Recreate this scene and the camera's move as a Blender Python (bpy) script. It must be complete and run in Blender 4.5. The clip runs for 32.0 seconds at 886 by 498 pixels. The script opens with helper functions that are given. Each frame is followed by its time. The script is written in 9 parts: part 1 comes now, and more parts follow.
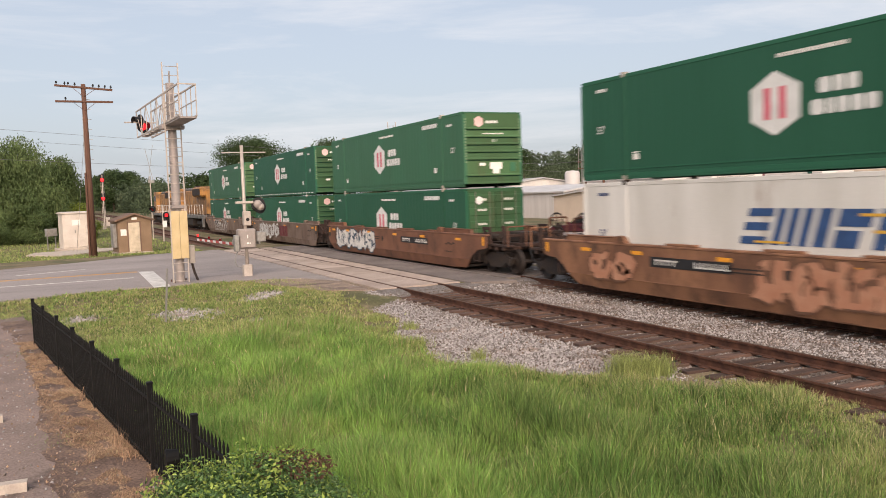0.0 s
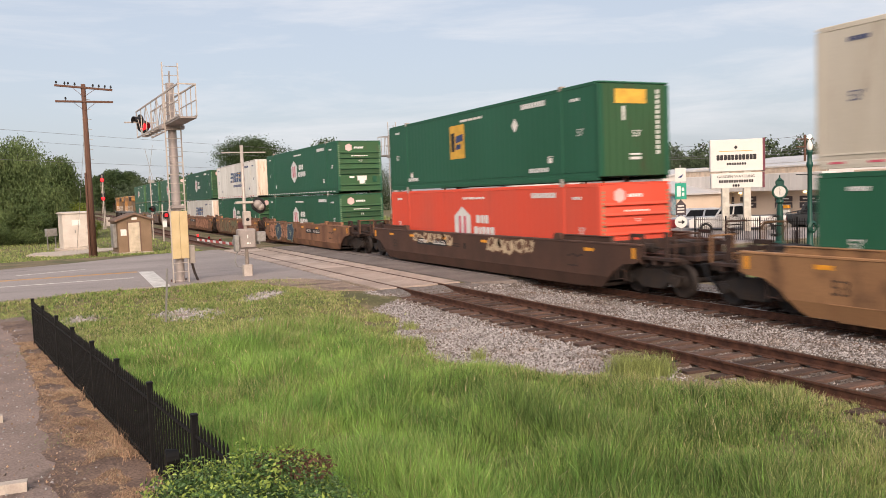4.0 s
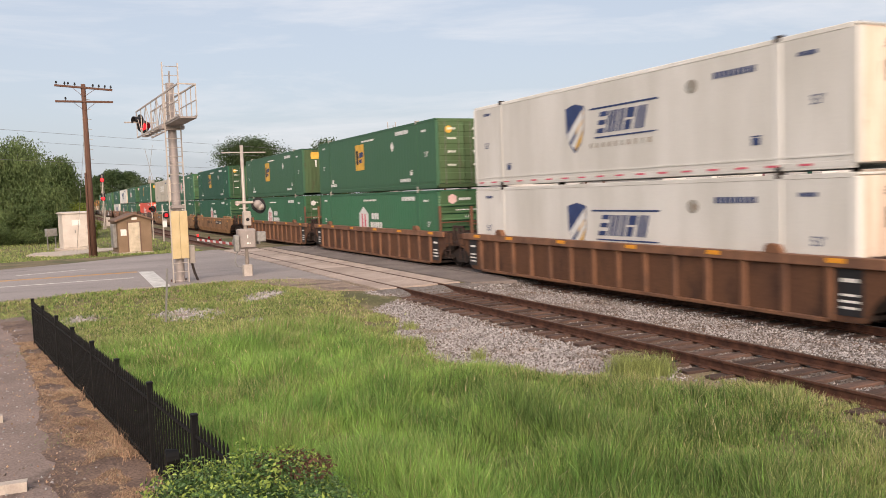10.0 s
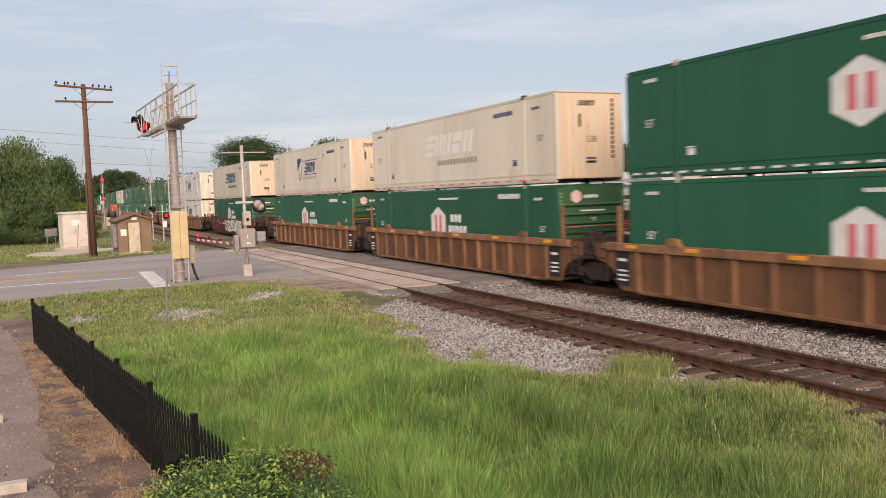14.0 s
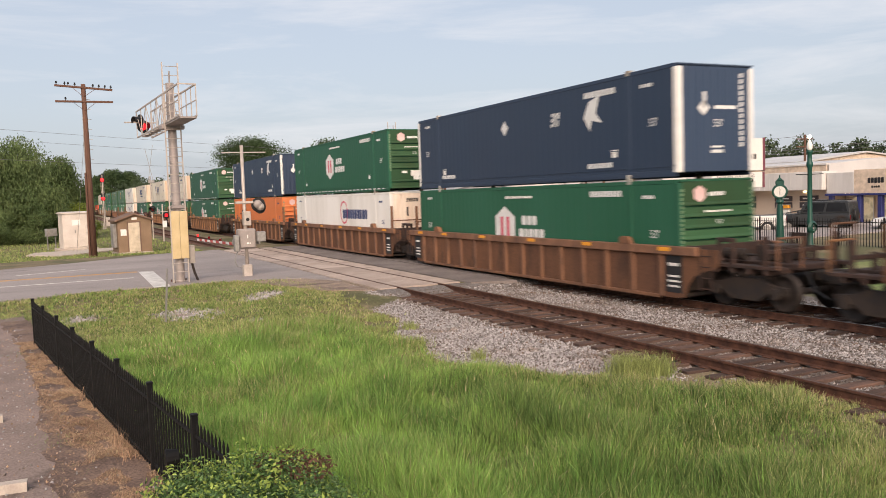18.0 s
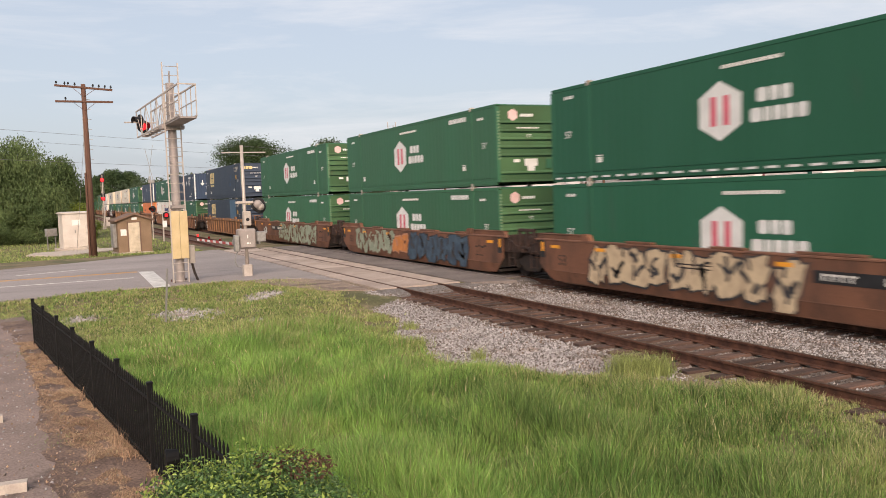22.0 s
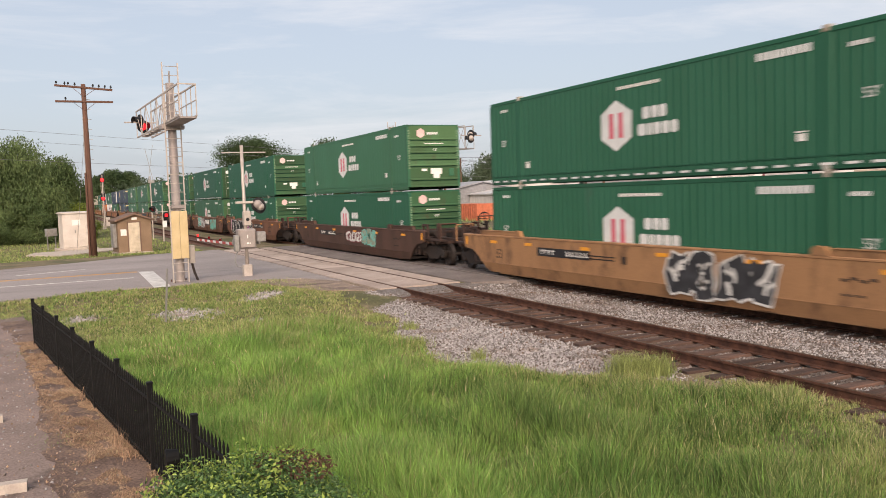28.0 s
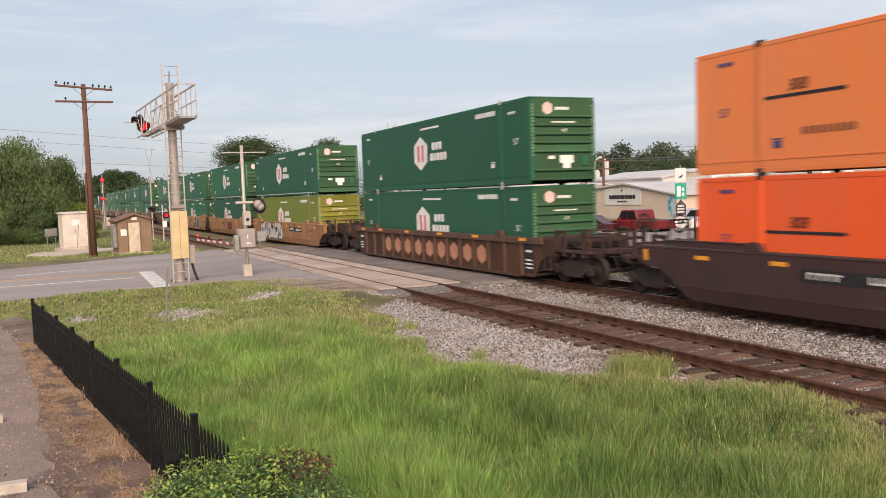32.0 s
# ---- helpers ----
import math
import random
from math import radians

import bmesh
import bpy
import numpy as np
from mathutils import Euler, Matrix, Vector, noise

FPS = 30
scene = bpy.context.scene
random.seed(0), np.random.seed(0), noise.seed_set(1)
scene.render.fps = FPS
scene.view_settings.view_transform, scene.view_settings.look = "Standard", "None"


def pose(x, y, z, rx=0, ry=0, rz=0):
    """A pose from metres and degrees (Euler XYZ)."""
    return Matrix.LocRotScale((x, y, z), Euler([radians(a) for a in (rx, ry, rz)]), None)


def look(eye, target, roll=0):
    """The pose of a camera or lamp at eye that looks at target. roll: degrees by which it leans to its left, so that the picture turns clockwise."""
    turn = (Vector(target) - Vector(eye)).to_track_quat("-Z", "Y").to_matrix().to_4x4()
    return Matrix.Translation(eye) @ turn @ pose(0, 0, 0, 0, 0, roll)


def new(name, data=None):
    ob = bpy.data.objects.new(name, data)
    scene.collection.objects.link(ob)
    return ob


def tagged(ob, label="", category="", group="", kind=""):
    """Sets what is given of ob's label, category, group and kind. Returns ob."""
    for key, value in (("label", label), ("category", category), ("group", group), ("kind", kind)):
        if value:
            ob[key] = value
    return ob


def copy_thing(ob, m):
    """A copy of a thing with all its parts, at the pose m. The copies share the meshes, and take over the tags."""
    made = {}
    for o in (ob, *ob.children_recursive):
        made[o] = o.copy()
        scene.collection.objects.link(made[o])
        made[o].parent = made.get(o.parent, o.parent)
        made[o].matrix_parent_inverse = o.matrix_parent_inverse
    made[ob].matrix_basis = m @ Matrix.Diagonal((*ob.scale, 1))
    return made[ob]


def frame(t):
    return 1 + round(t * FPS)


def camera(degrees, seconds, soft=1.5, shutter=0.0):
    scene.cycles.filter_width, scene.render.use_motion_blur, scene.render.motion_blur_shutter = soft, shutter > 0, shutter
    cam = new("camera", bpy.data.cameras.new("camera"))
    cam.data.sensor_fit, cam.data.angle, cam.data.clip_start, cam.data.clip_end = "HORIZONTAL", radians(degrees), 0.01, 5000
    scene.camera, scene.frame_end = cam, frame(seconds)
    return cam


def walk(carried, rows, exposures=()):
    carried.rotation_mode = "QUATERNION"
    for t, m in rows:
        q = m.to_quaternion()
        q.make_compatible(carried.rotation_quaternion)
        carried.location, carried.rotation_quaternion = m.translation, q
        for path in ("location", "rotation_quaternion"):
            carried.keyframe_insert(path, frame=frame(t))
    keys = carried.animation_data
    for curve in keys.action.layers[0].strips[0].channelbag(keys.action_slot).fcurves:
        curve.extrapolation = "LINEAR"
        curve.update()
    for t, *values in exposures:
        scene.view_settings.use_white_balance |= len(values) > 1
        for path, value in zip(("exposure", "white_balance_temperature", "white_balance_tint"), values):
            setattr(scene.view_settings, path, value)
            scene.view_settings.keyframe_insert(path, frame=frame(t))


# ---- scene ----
cam = camera(56.71, 32.0, soft=0.6, shutter=0.32)
CAM_POSE = pose(0.0, 0.0, 3.015, 86.1244, 2.0008, -115.6551)
walk(cam, [(0.0, CAM_POSE), (32.0, CAM_POSE)], exposures=[(0.0, 0.03), (7.0, 0.04), (9.5, 0.07), (11.0, -0.08), (14.0, -0.07), (17.0, -0.03), (19.0, 0.03), (32.0, 0.03)])

# ---- world and light: hazy evening sky, low veiled sun behind the camera ----
world = bpy.data.worlds.new("world")
scene.world = world
world.use_nodes = True
wn, wl = world.node_tree.nodes, world.node_tree.links
wn.clear()
SUN_AZ = radians(158)      # direction to the sun, measured from +x towards +y
SUN_EL = radians(30)
sky = wn.new("ShaderNodeTexSky")
sky.sky_type = "NISHITA"
sky.sun_disc = False
sky.sun_elevation = SUN_EL
sky.sun_rotation = radians(90) - SUN_AZ
sky.altitude = 0
sky.air_density = 1.0
sky.dust_density = 3.0
sky.ozone_density = 1.0
coord = wn.new("ShaderNodeTexCoord")
cmap = wn.new("ShaderNodeMapping")
cmap.inputs["Rotation"].default_value = (0, radians(-12), radians(-25))
cmap.inputs["Scale"].default_value = (2.2, 2.2, 16.0)
cloud = wn.new("ShaderNodeTexNoise")
cloud.inputs["Scale"].default_value = 1.3
cloud.inputs["Detail"].default_value = 7.0
cloud.inputs["Roughness"].default_value = 0.62
cloud.inputs["Distortion"].default_value = 0.35
cramp = wn.new("ShaderNodeValToRGB")
cramp.color_ramp.elements[0].position = 0.47
cramp.color_ramp.elements[0].color = (0, 0, 0, 1)
cramp.color_ramp.elements[1].position = 0.80
cramp.color_ramp.elements[1].color = (0.7, 0.7, 0.7, 1)
haze = wn.new("ShaderNodeMix")
haze.data_type = "RGBA"
haze.inputs["Factor"].default_value = 0.62
haze.inputs[7].default_value = (5.45, 5.75, 6.45, 1)
veil = wn.new("ShaderNodeMix")
veil.data_type = "RGBA"
veil.inputs[7].default_value = (7.0, 6.9, 7.1, 1)
bg = wn.new("ShaderNodeBackground")
bg.inputs["Strength"].default_value = 0.13
wout = wn.new("ShaderNodeOutputWorld")
wl.new(coord.outputs["Generated"], cmap.inputs["Vector"])
wl.new(cmap.outputs["Vector"], cloud.inputs["Vector"])
wl.new(cloud.outputs["Fac"], cramp.inputs["Fac"])
wl.new(sky.outputs["Color"], haze.inputs[6])
wl.new(haze.outputs[2], veil.inputs[6])
wl.new(cramp.outputs["Color"], veil.inputs["Factor"])
wl.new(veil.outputs[2], bg.inputs["Color"])
wl.new(bg.outputs["Background"], wout.inputs["Surface"])

sun_data = bpy.data.lights.new("sun", "SUN")
sun_data.energy = 4.6
sun_data.angle = radians(50)
sun_data.color = (1.0, 0.785, 0.635)
sun = new("sun", sun_data)
sun_dir = Vector((math.cos(SUN_AZ) * math.cos(SUN_EL), math.sin(SUN_AZ) * math.cos(SUN_EL), math.sin(SUN_EL)))
sun.matrix_world = look(sun_dir * 50, (0, 0, 0))

# ---- materials ----
MATS = {}


def mat(name, col, rough=0.7, metal=0.0, col2=None, scale=3.0, detail=6.0, stretch=(1, 1, 1), lo=0.35, hi=0.7,
        fine=40.0, fine_amt=0.12, bump=0.15, bump_scale=60.0, jitter=0.0, island=0.0, spots=None, spot_scale=2.0,
        spot_lo=0.6, spot_hi=0.7, world_space=False, spec=0.4, emit=None, emit_strength=0.0):
    """A surface with two scales of variation, grain relief and, with spots, patches of a third colour."""
    if name in MATS:
        return MATS[name]
    m = bpy.data.materials.new(name)
    m.use_nodes = True
    n, l = m.node_tree.nodes, m.node_tree.links
    b = n["Principled BSDF"]
    b.inputs["Metallic"].default_value = metal
    b.inputs["Specular IOR Level"].default_value = spec
    tc = n.new("ShaderNodeTexCoord")
    mp = n.new("ShaderNodeMapping")
    mp.inputs["Scale"].default_value = stretch
    src = tc.outputs["Object"]
    if world_space:
        geo = n.new("ShaderNodeNewGeometry")
        src = geo.outputs["Position"]
    l.new(src, mp.inputs["Vector"])
    vec = mp.outputs["Vector"]
    if jitter:
        oi = n.new("ShaderNodeObjectInfo")
        off = n.new("ShaderNodeVectorMath")
        off.operation = "SCALE"
        off.inputs[0].default_value = (37.0, 17.0, 23.0)
        l.new(oi.outputs["Random"], off.inputs["Scale"])
        add = n.new("ShaderNodeVectorMath")
        l.new(vec, add.inputs[0])
        l.new(off.outputs[0], add.inputs[1])
        vec = add.outputs[0]
    big = n.new("ShaderNodeTexNoise")
    big.inputs["Scale"].default_value = scale
    big.inputs["Detail"].default_value = detail
    l.new(vec, big.inputs["Vector"])
    rmp = n.new("ShaderNodeMapRange")
    rmp.inputs["From Min"].default_value = lo
    rmp.inputs["From Max"].default_value = hi
    l.new(big.outputs["Fac"], rmp.inputs["Value"])
    c2 = col2 or tuple(c * 0.7 for c in col)
    mx = n.new("ShaderNodeMix")
    mx.data_type = "RGBA"
    mx.inputs[6].default_value = (*col, 1)
    mx.inputs[7].default_value = (*c2, 1)
    l.new(rmp.outputs["Result"], mx.inputs["Factor"])
    out = mx.outputs[2]
    if spots:
        sn = n.new("ShaderNodeTexNoise")
        sn.inputs["Scale"].default_value = spot_scale
        sn.inputs["Detail"].default_value = 8
        sn.inputs["Roughness"].default_value = 0.65
        l.new(vec, sn.inputs["Vector"])
        sr = n.new("ShaderNodeMapRange")
        sr.inputs["From Min"].default_value = spot_lo
        sr.inputs["From Max"].default_value = spot_hi
        l.new(sn.outputs["Fac"], sr.inputs["Value"])
        sm = n.new("ShaderNodeMix")
        sm.data_type = "RGBA"
        sm.inputs[7].default_value = (*spots, 1)
        l.new(sr.outputs["Result"], sm.inputs["Factor"])
        l.new(out, sm.inputs[6])
        out = sm.outputs[2]
    fn = n.new("ShaderNodeTexNoise")
    fn.inputs["Scale"].default_value = fine
    fn.inputs["Detail"].default_value = 4
    l.new(tc.outputs["Object"] if not world_space else src, fn.inputs["Vector"])
    fr = n.new("ShaderNodeMapRange")
    fr.inputs["From Min"].default_value = 0.25
    fr.inputs["From Max"].default_value = 0.75
    fr.inputs["To Min"].default_value = 1 - fine_amt
    fr.inputs["To Max"].default_value = 1 + fine_amt
    l.new(fn.outputs["Fac"], fr.inputs["Value"])
    val = fr.outputs["Result"]
    if jitter or island:
        if island:
            g2 = n.new("ShaderNodeNewGeometry")
            rnd, amt = g2.outputs["Random Per Island"], island
        else:
            rnd, amt = oi.outputs["Random"], jitter
        jr = n.new("ShaderNodeMapRange")
        jr.inputs["To Min"].default_value = 1 - amt
        jr.inputs["To Max"].default_value = 1 + amt
        l.new(rnd, jr.inputs["Value"])
        mu = n.new("ShaderNodeMath")
        mu.operation = "MULTIPLY"
        l.new(val, mu.inputs[0])
        l.new(jr.outputs["Result"], mu.inputs[1])
        val = mu.outputs[0]
    hs = n.new("ShaderNodeHueSaturation")
    l.new(out, hs.inputs["Color"])
    l.new(val, hs.inputs["Value"])
    l.new(hs.outputs["Color"], b.inputs["Base Color"])
    rr = n.new("ShaderNodeMapRange")
    rr.inputs["To Min"].default_value = max(0.05, rough - 0.12)
    rr.inputs["To Max"].default_value = min(1.0, rough + 0.12)
    l.new(big.outputs["Fac"], rr.inputs["Value"])
    l.new(rr.outputs["Result"], b.inputs["Roughness"])
    if bump:
        bn = n.new("ShaderNodeTexNoise")
        bn.inputs["Scale"].default_value = bump_scale
        bn.inputs["Detail"].default_value = 5
        l.new(src, bn.inputs["Vector"])
        bp = n.new("ShaderNodeBump")
        bp.inputs["Strength"].default_value = bump
        bp.inputs["Distance"].default_value = 0.02
        l.new(bn.outputs["Fac"], bp.inputs["Height"])
        l.new(bp.outputs["Normal"], b.inputs["Normal"])
    if emit:
        b.inputs["Emission Color"].default_value = (*emit, 1)
        b.inputs["Emission Strength"].default_value = emit_strength
    MATS[name] = m
    return m


# ---- mesh building ----
class Mesh:
    """Collects verts and faces of simple solids and turns them into one mesh."""

    def __init__(self):
        self.v, self.f = [], []

    def add(self, vs, fs):
        o = len(self.v)
        self.v.extend([tuple(p) for p in vs])
        self.f.extend([tuple(i + o for i in q) for q in fs])
        return self

    def box(self, x0, x1, y0, y1, z0, z1):
        vs = [(x, y, z) for z in (z0, z1) for y in (y0, y1) for x in (x0, x1)]
        return self.add(vs, [(0, 2, 3, 1), (4, 5, 7, 6), (0, 1, 5, 4), (2, 6, 7, 3), (0, 4, 6, 2), (1, 3, 7, 5)])

    def cbox(self, x0, x1, y0, y1, z0, z1, c=0.02):
        """A box with chamfered edges."""
        cx, cy, cz = (x0 + x1) / 2, (y0 + y1) / 2, (z0 + z1) / 2
        hx, hy, hz = (x1 - x0) / 2, (y1 - y0) / 2, (z1 - z0) / 2
        c = min(c, hx * 0.9, hy * 0.9, hz * 0.9)
        vs, idx = [], {}
        for sx in (-1, 1):
            for sy in (-1, 1):
                for sz in (-1, 1):
                    for a in range(3):
                        h = [hx - c, hy - c, hz - c]
                        h[a] = (hx, hy, hz)[a]
                        idx[(sx, sy, sz, a)] = len(vs)
                        vs.append((cx + sx * h[0], cy + sy * h[1], cz + sz * h[2]))
        fs = []
        for a in range(3):
            b, d = (a + 1) % 3, (a + 2) % 3
            for s in (-1, 1):
                q = []
                for sb, sd in ((-1, -1), (1, -1), (1, 1), (-1, 1)):
                    k = [0, 0, 0]
                    k[a], k[b], k[d] = s, sb, sd
                    q.append(idx[(*k, a)])
                fs.append(tuple(q if s > 0 else q[::-1]))
            for sb in (-1, 1):
                for sd in (-1, 1):
                    k0, k1 = [0, 0, 0], [0, 0, 0]
                    k0[a], k1[a] = -1, 1
                    k0[b] = k1[b] = sb
                    k0[d] = k1[d] = sd
                    q = [idx[(*k0, b)], idx[(*k1, b)], idx[(*k1, d)], idx[(*k0, d)]]
                    fs.append(tuple(q if sb * sd < 0 else q[::-1]))
        for sx in (-1, 1):
            for sy in (-1, 1):
                for sz in (-1, 1):
                    q = [idx[(sx, sy, sz, a)] for a in range(3)]
                    fs.append(tuple(q if sx * sy * sz > 0 else q[::-1]))
        return self.add(vs, fs)

    def rod(self, p0, p1, r0, r1=None, n=10, cap=True):
        p0, p1 = Vector(p0), Vector(p1)
        r1 = r0 if r1 is None else r1
        d = (p1 - p0).normalized()
        a = d.cross(Vector((0, 0, 1)) if abs(d.z) < 0.95 else Vector((1, 0, 0))).normalized()
        b = d.cross(a)
        vs = []
        for p, r in ((p0, r0), (p1, r1)):
            for i in range(n):
                w = 2 * math.pi * i / n
                vs.append(p + (a * math.cos(w) + b * math.sin(w)) * r)
        fs = [(i, (i + 1) % n, n + (i + 1) % n, n + i) for i in range(n)]
        if cap:
            fs += [tuple(range(n - 1, -1, -1)), tuple(range(n, 2 * n))]
        return self.add(vs, fs)

    def pipe(self, pts, r, n=6):
        for p, q in zip(pts[:-1], pts[1:]):
            self.rod(p, q, r, r, n)
        return self

    def beam(self, p0, p1, w, h):
        """A square bar from p0 to p1."""
        p0, p1 = Vector(p0), Vector(p1)
        d = (p1 - p0).normalized()
        a = d.cross(Vector((0, 0, 1)) if abs(d.z) < 0.95 else Vector((1, 0, 0))).normalized()
        b = d.cross(a)
        vs = [p + a * (sa * w / 2) + b * (sb * h / 2) for p in (p0, p1) for sa, sb in ((-1, -1), (1, -1), (1, 1), (-1, 1))]
        return self.add(vs, [(0, 1, 5, 4), (1, 2, 6, 5), (2, 3, 7, 6), (3, 0, 4, 7), (3, 2, 1, 0), (4, 5, 6, 7)])

    def prism(self, poly, axis, a0, a1):
        """A flat outline (list of pairs) pushed along an axis from a0 to a1."""
        n = len(poly)
        vs = []
        for a in (a0, a1):
            for u, w in poly:
                vs.append({"x": (a, u, w), "y": (u, a, w), "z": (u, w, a)}[axis])
        fs = [(i, (i + 1) % n, n + (i + 1) % n, n + i) for i in range(n)]
        fs += [tuple(range(n - 1, -1, -1)), tuple(range(n, 2 * n))]
        return self.add(vs, fs)

    def lathe(self, prof, at=(0, 0, 0), n=16, axis="z"):
        """A profile of (radius, height) pairs turned round an axis."""
        vs, fs = [], []
        for r, h in prof:
            for i in range(n):
                w = 2 * math.pi * i / n
                c, s = r * math.cos(w), r * math.sin(w)
                p = {"z": (c, s, h), "x": (h, c, s), "y": (c, h, s)}[axis]
                vs.append((p[0] + at[0], p[1] + at[1], p[2] + at[2]))
        for k in range(len(prof) - 1):
            for i in range(n):
                j = (i + 1) % n
                fs.append((k * n + i, k * n + j, (k + 1) * n + j, (k + 1) * n + i))
        return self.add(vs, fs)

    def grid(self, xs, ys, zf):
        nx = len(xs)
        vs = [(x, y, zf(x, y)) for y in ys for x in xs]
        fs = [(j * nx + i, j * nx + i + 1, (j + 1) * nx + i + 1, (j + 1) * nx + i)
              for j in range(len(ys) - 1) for i in range(nx - 1)]
        return self.add(vs, fs)

    def mesh(self, name, material, smooth=False):
        me = bpy.data.meshes.new(name)
        me.from_pydata(self.v, [], self.f)
        if material:
            me.materials.append(material)
        if smooth:
            me.polygons.foreach_set("use_smooth", [True] * len(me.polygons))
        me.update()
        return me


# rows of marks too small to pick apart
LETTERING = ("wordmark", "rear_wordmark", "slogan", "number_bar", "number_column", "sub_line", "mark_text", "stencil_text", "small_stencil", "reflector_tape", "label_strip", "lift_note", "small_text", "graffiti", "graffiti_edge", "notice")


def part(name, ms, material, parent=None, label="", at=None, smooth=False):
    """Links a Mesh (or ready mesh data) as one object under a thing or a part."""
    me = ms.mesh(name, material, smooth) if isinstance(ms, Mesh) else ms
    ob = new(name, me)
    if parent is not None:
        ob.parent = parent
    if at is not None:
        ob.matrix_basis = at if isinstance(at, Matrix) else Matrix.Translation(at)
    if name in LETTERING:
        tagged(ob, label, kind="stuff")
    elif label:
        tagged(ob, label)
    return ob


def thing(name, label, category, at=None, group="", kind=""):
    ob = new(name)
    ob.empty_display_size = 0.2
    tagged(ob, label, category, group, kind)
    if at is not None:
        ob.matrix_basis = at if isinstance(at, Matrix) else Matrix.Translation(at)
    return ob


TEXTS = {}


def text_mesh(words, size, material):
    """Flat lettering in the built-in font, in the x-z plane, centred, facing +y when mirrored by the caller."""
    key = (words, size, material.name)
    if key in TEXTS:
        return TEXTS[key]
    cu = bpy.data.curves.new("lettering", "FONT")
    cu.body = words
    cu.size = size
    cu.align_x, cu.align_y = "CENTER", "CENTER"
    cu.extrude = 0.002
    ob = new("lettering", cu)
    dg = bpy.context.evaluated_depsgraph_get()
    me = bpy.data.meshes.new_from_object(ob.evaluated_get(dg))
    bpy.data.objects.remove(ob)
    bpy.data.curves.remove(cu)
    me.materials.clear()
    me.materials.append(material)
    TEXTS[key] = me
    return me


# ---- shared surfaces ----
M_STEEL_DARK = mat("dark_steel", (0.022, 0.018, 0.017), 0.8, 0.0, col2=(0.045, 0.03, 0.022), scale=4, jitter=0.15)
M_WHEEL = mat("wheel_steel", (0.045, 0.033, 0.028), 0.65, 0.3, col2=(0.022, 0.018, 0.016), scale=6)
M_RUST = mat("rusty_rail_steel", (0.125, 0.056, 0.035), 0.8, 0.3, col2=(0.055, 0.026, 0.018), scale=5, fine=80, bump=0.3)
M_RAILTOP = mat("rail_head_steel", (0.15, 0.085, 0.06), 0.5, 0.6, col2=(0.09, 0.05, 0.035), scale=2, stretch=(0.2, 4, 4))
M_TIE = mat("weathered_tie_wood", (0.105, 0.062, 0.047), 0.95, col2=(0.042, 0.028, 0.023), scale=3, stretch=(5, 0.6, 3), jitter=0.35, bump=0.7, bump_scale=25)
M_BALLAST = mat("ballast_bed", (0.20, 0.182, 0.172), 0.95, col2=(0.11, 0.092, 0.08), scale=9, fine=30, fine_amt=0.4, bump=1.0, bump_scale=22, world_space=True, spots=(0.10, 0.07, 0.05), spot_scale=0.5, spot_lo=0.52, spot_hi=0.66)
M_STONE = mat("ballast_stone", (0.345, 0.325, 0.32), 0.9, col2=(0.27, 0.25, 0.245), scale=1.1, island=0.34, fine=25, bump=0.3, world_space=True, spots=(0.19, 0.135, 0.10), spot_scale=0.7, spot_lo=0.54, spot_hi=0.68)
M_WHITE_MARK = mat("white_lettering", (0.72, 0.72, 0.70), 0.6, col2=(0.6, 0.6, 0.58), scale=2, bump=0)
M_DULL_MARK = mat("dull_grey_green_lettering", (0.17, 0.25, 0.15), 0.7, col2=(0.12, 0.2, 0.11), bump=0)
M_RED_MARK = mat("red_logo_paint", (0.62, 0.10, 0.15), 0.6, bump=0, col2=(0.55, 0.12, 0.16))
M_PINK_MARK = mat("pale_pink_logo_paint", (0.66, 0.42, 0.40), 0.6, col2=(0.7, 0.5, 0.47), scale=3, bump=0)
M_PALE_MARK = mat("faded_lettering", (0.70, 0.68, 0.63), 0.7, col2=(0.8, 0.78, 0.74), bump=0)
M_NAVY_MARK = mat("navy_lettering", (0.035, 0.06, 0.17), 0.6, bump=0)
M_BLUE_MARK = mat("blue_lettering", (0.035, 0.085, 0.22), 0.6, bump=0)
M_GOLD_MARK = mat("gold_logo_paint", (0.72, 0.42, 0.06), 0.6, bump=0)
M_CREAMY = mat("pale_yellow_lettering", (0.72, 0.58, 0.28), 0.6, bump=0)
M_BLACK_MARK = mat("black_lettering", (0.02, 0.02, 0.022), 0.6, bump=0)
M_ORANGE_REFL = mat("amber_reflector", (0.85, 0.36, 0.03), 0.5, bump=0)
M_DULL_ROD = mat("dull_green_rod_steel", (0.16, 0.19, 0.14), 0.6, 0.2, col2=(0.12, 0.10, 0.07), scale=5, bump=0)
M_CASTING = mat("pale_casting_steel", (0.42, 0.42, 0.38), 0.6, 0.1, col2=(0.3, 0.22, 0.16), scale=6, jitter=0.2)

LEN, WID, HGT = 16.15, 2.59, 2.895
POST = 1.98
SIDE_Y = WID / 2


def side_m(x, z, y=SIDE_Y + 0.002):
    """Pose of a flat mark on the side that faces the field; its x runs towards the container's rear."""
    return Matrix(((-1, 0, 0, x), (0, 0, 1, y), (0, 1, 0, z), (0, 0, 0, 1)))


def end_m(y, z, x=-LEN - 0.004):
    """Pose of a flat mark on the rear end."""
    return Matrix(((0, 0, -1, x), (-1, 0, 0, y), (0, 1, 0, z), (0, 0, 0, 1)))


def flat(*polys):
    ms = Mesh()
    for p in polys:
        ms.prism(p, "z", 0.0, 0.004)
    return ms


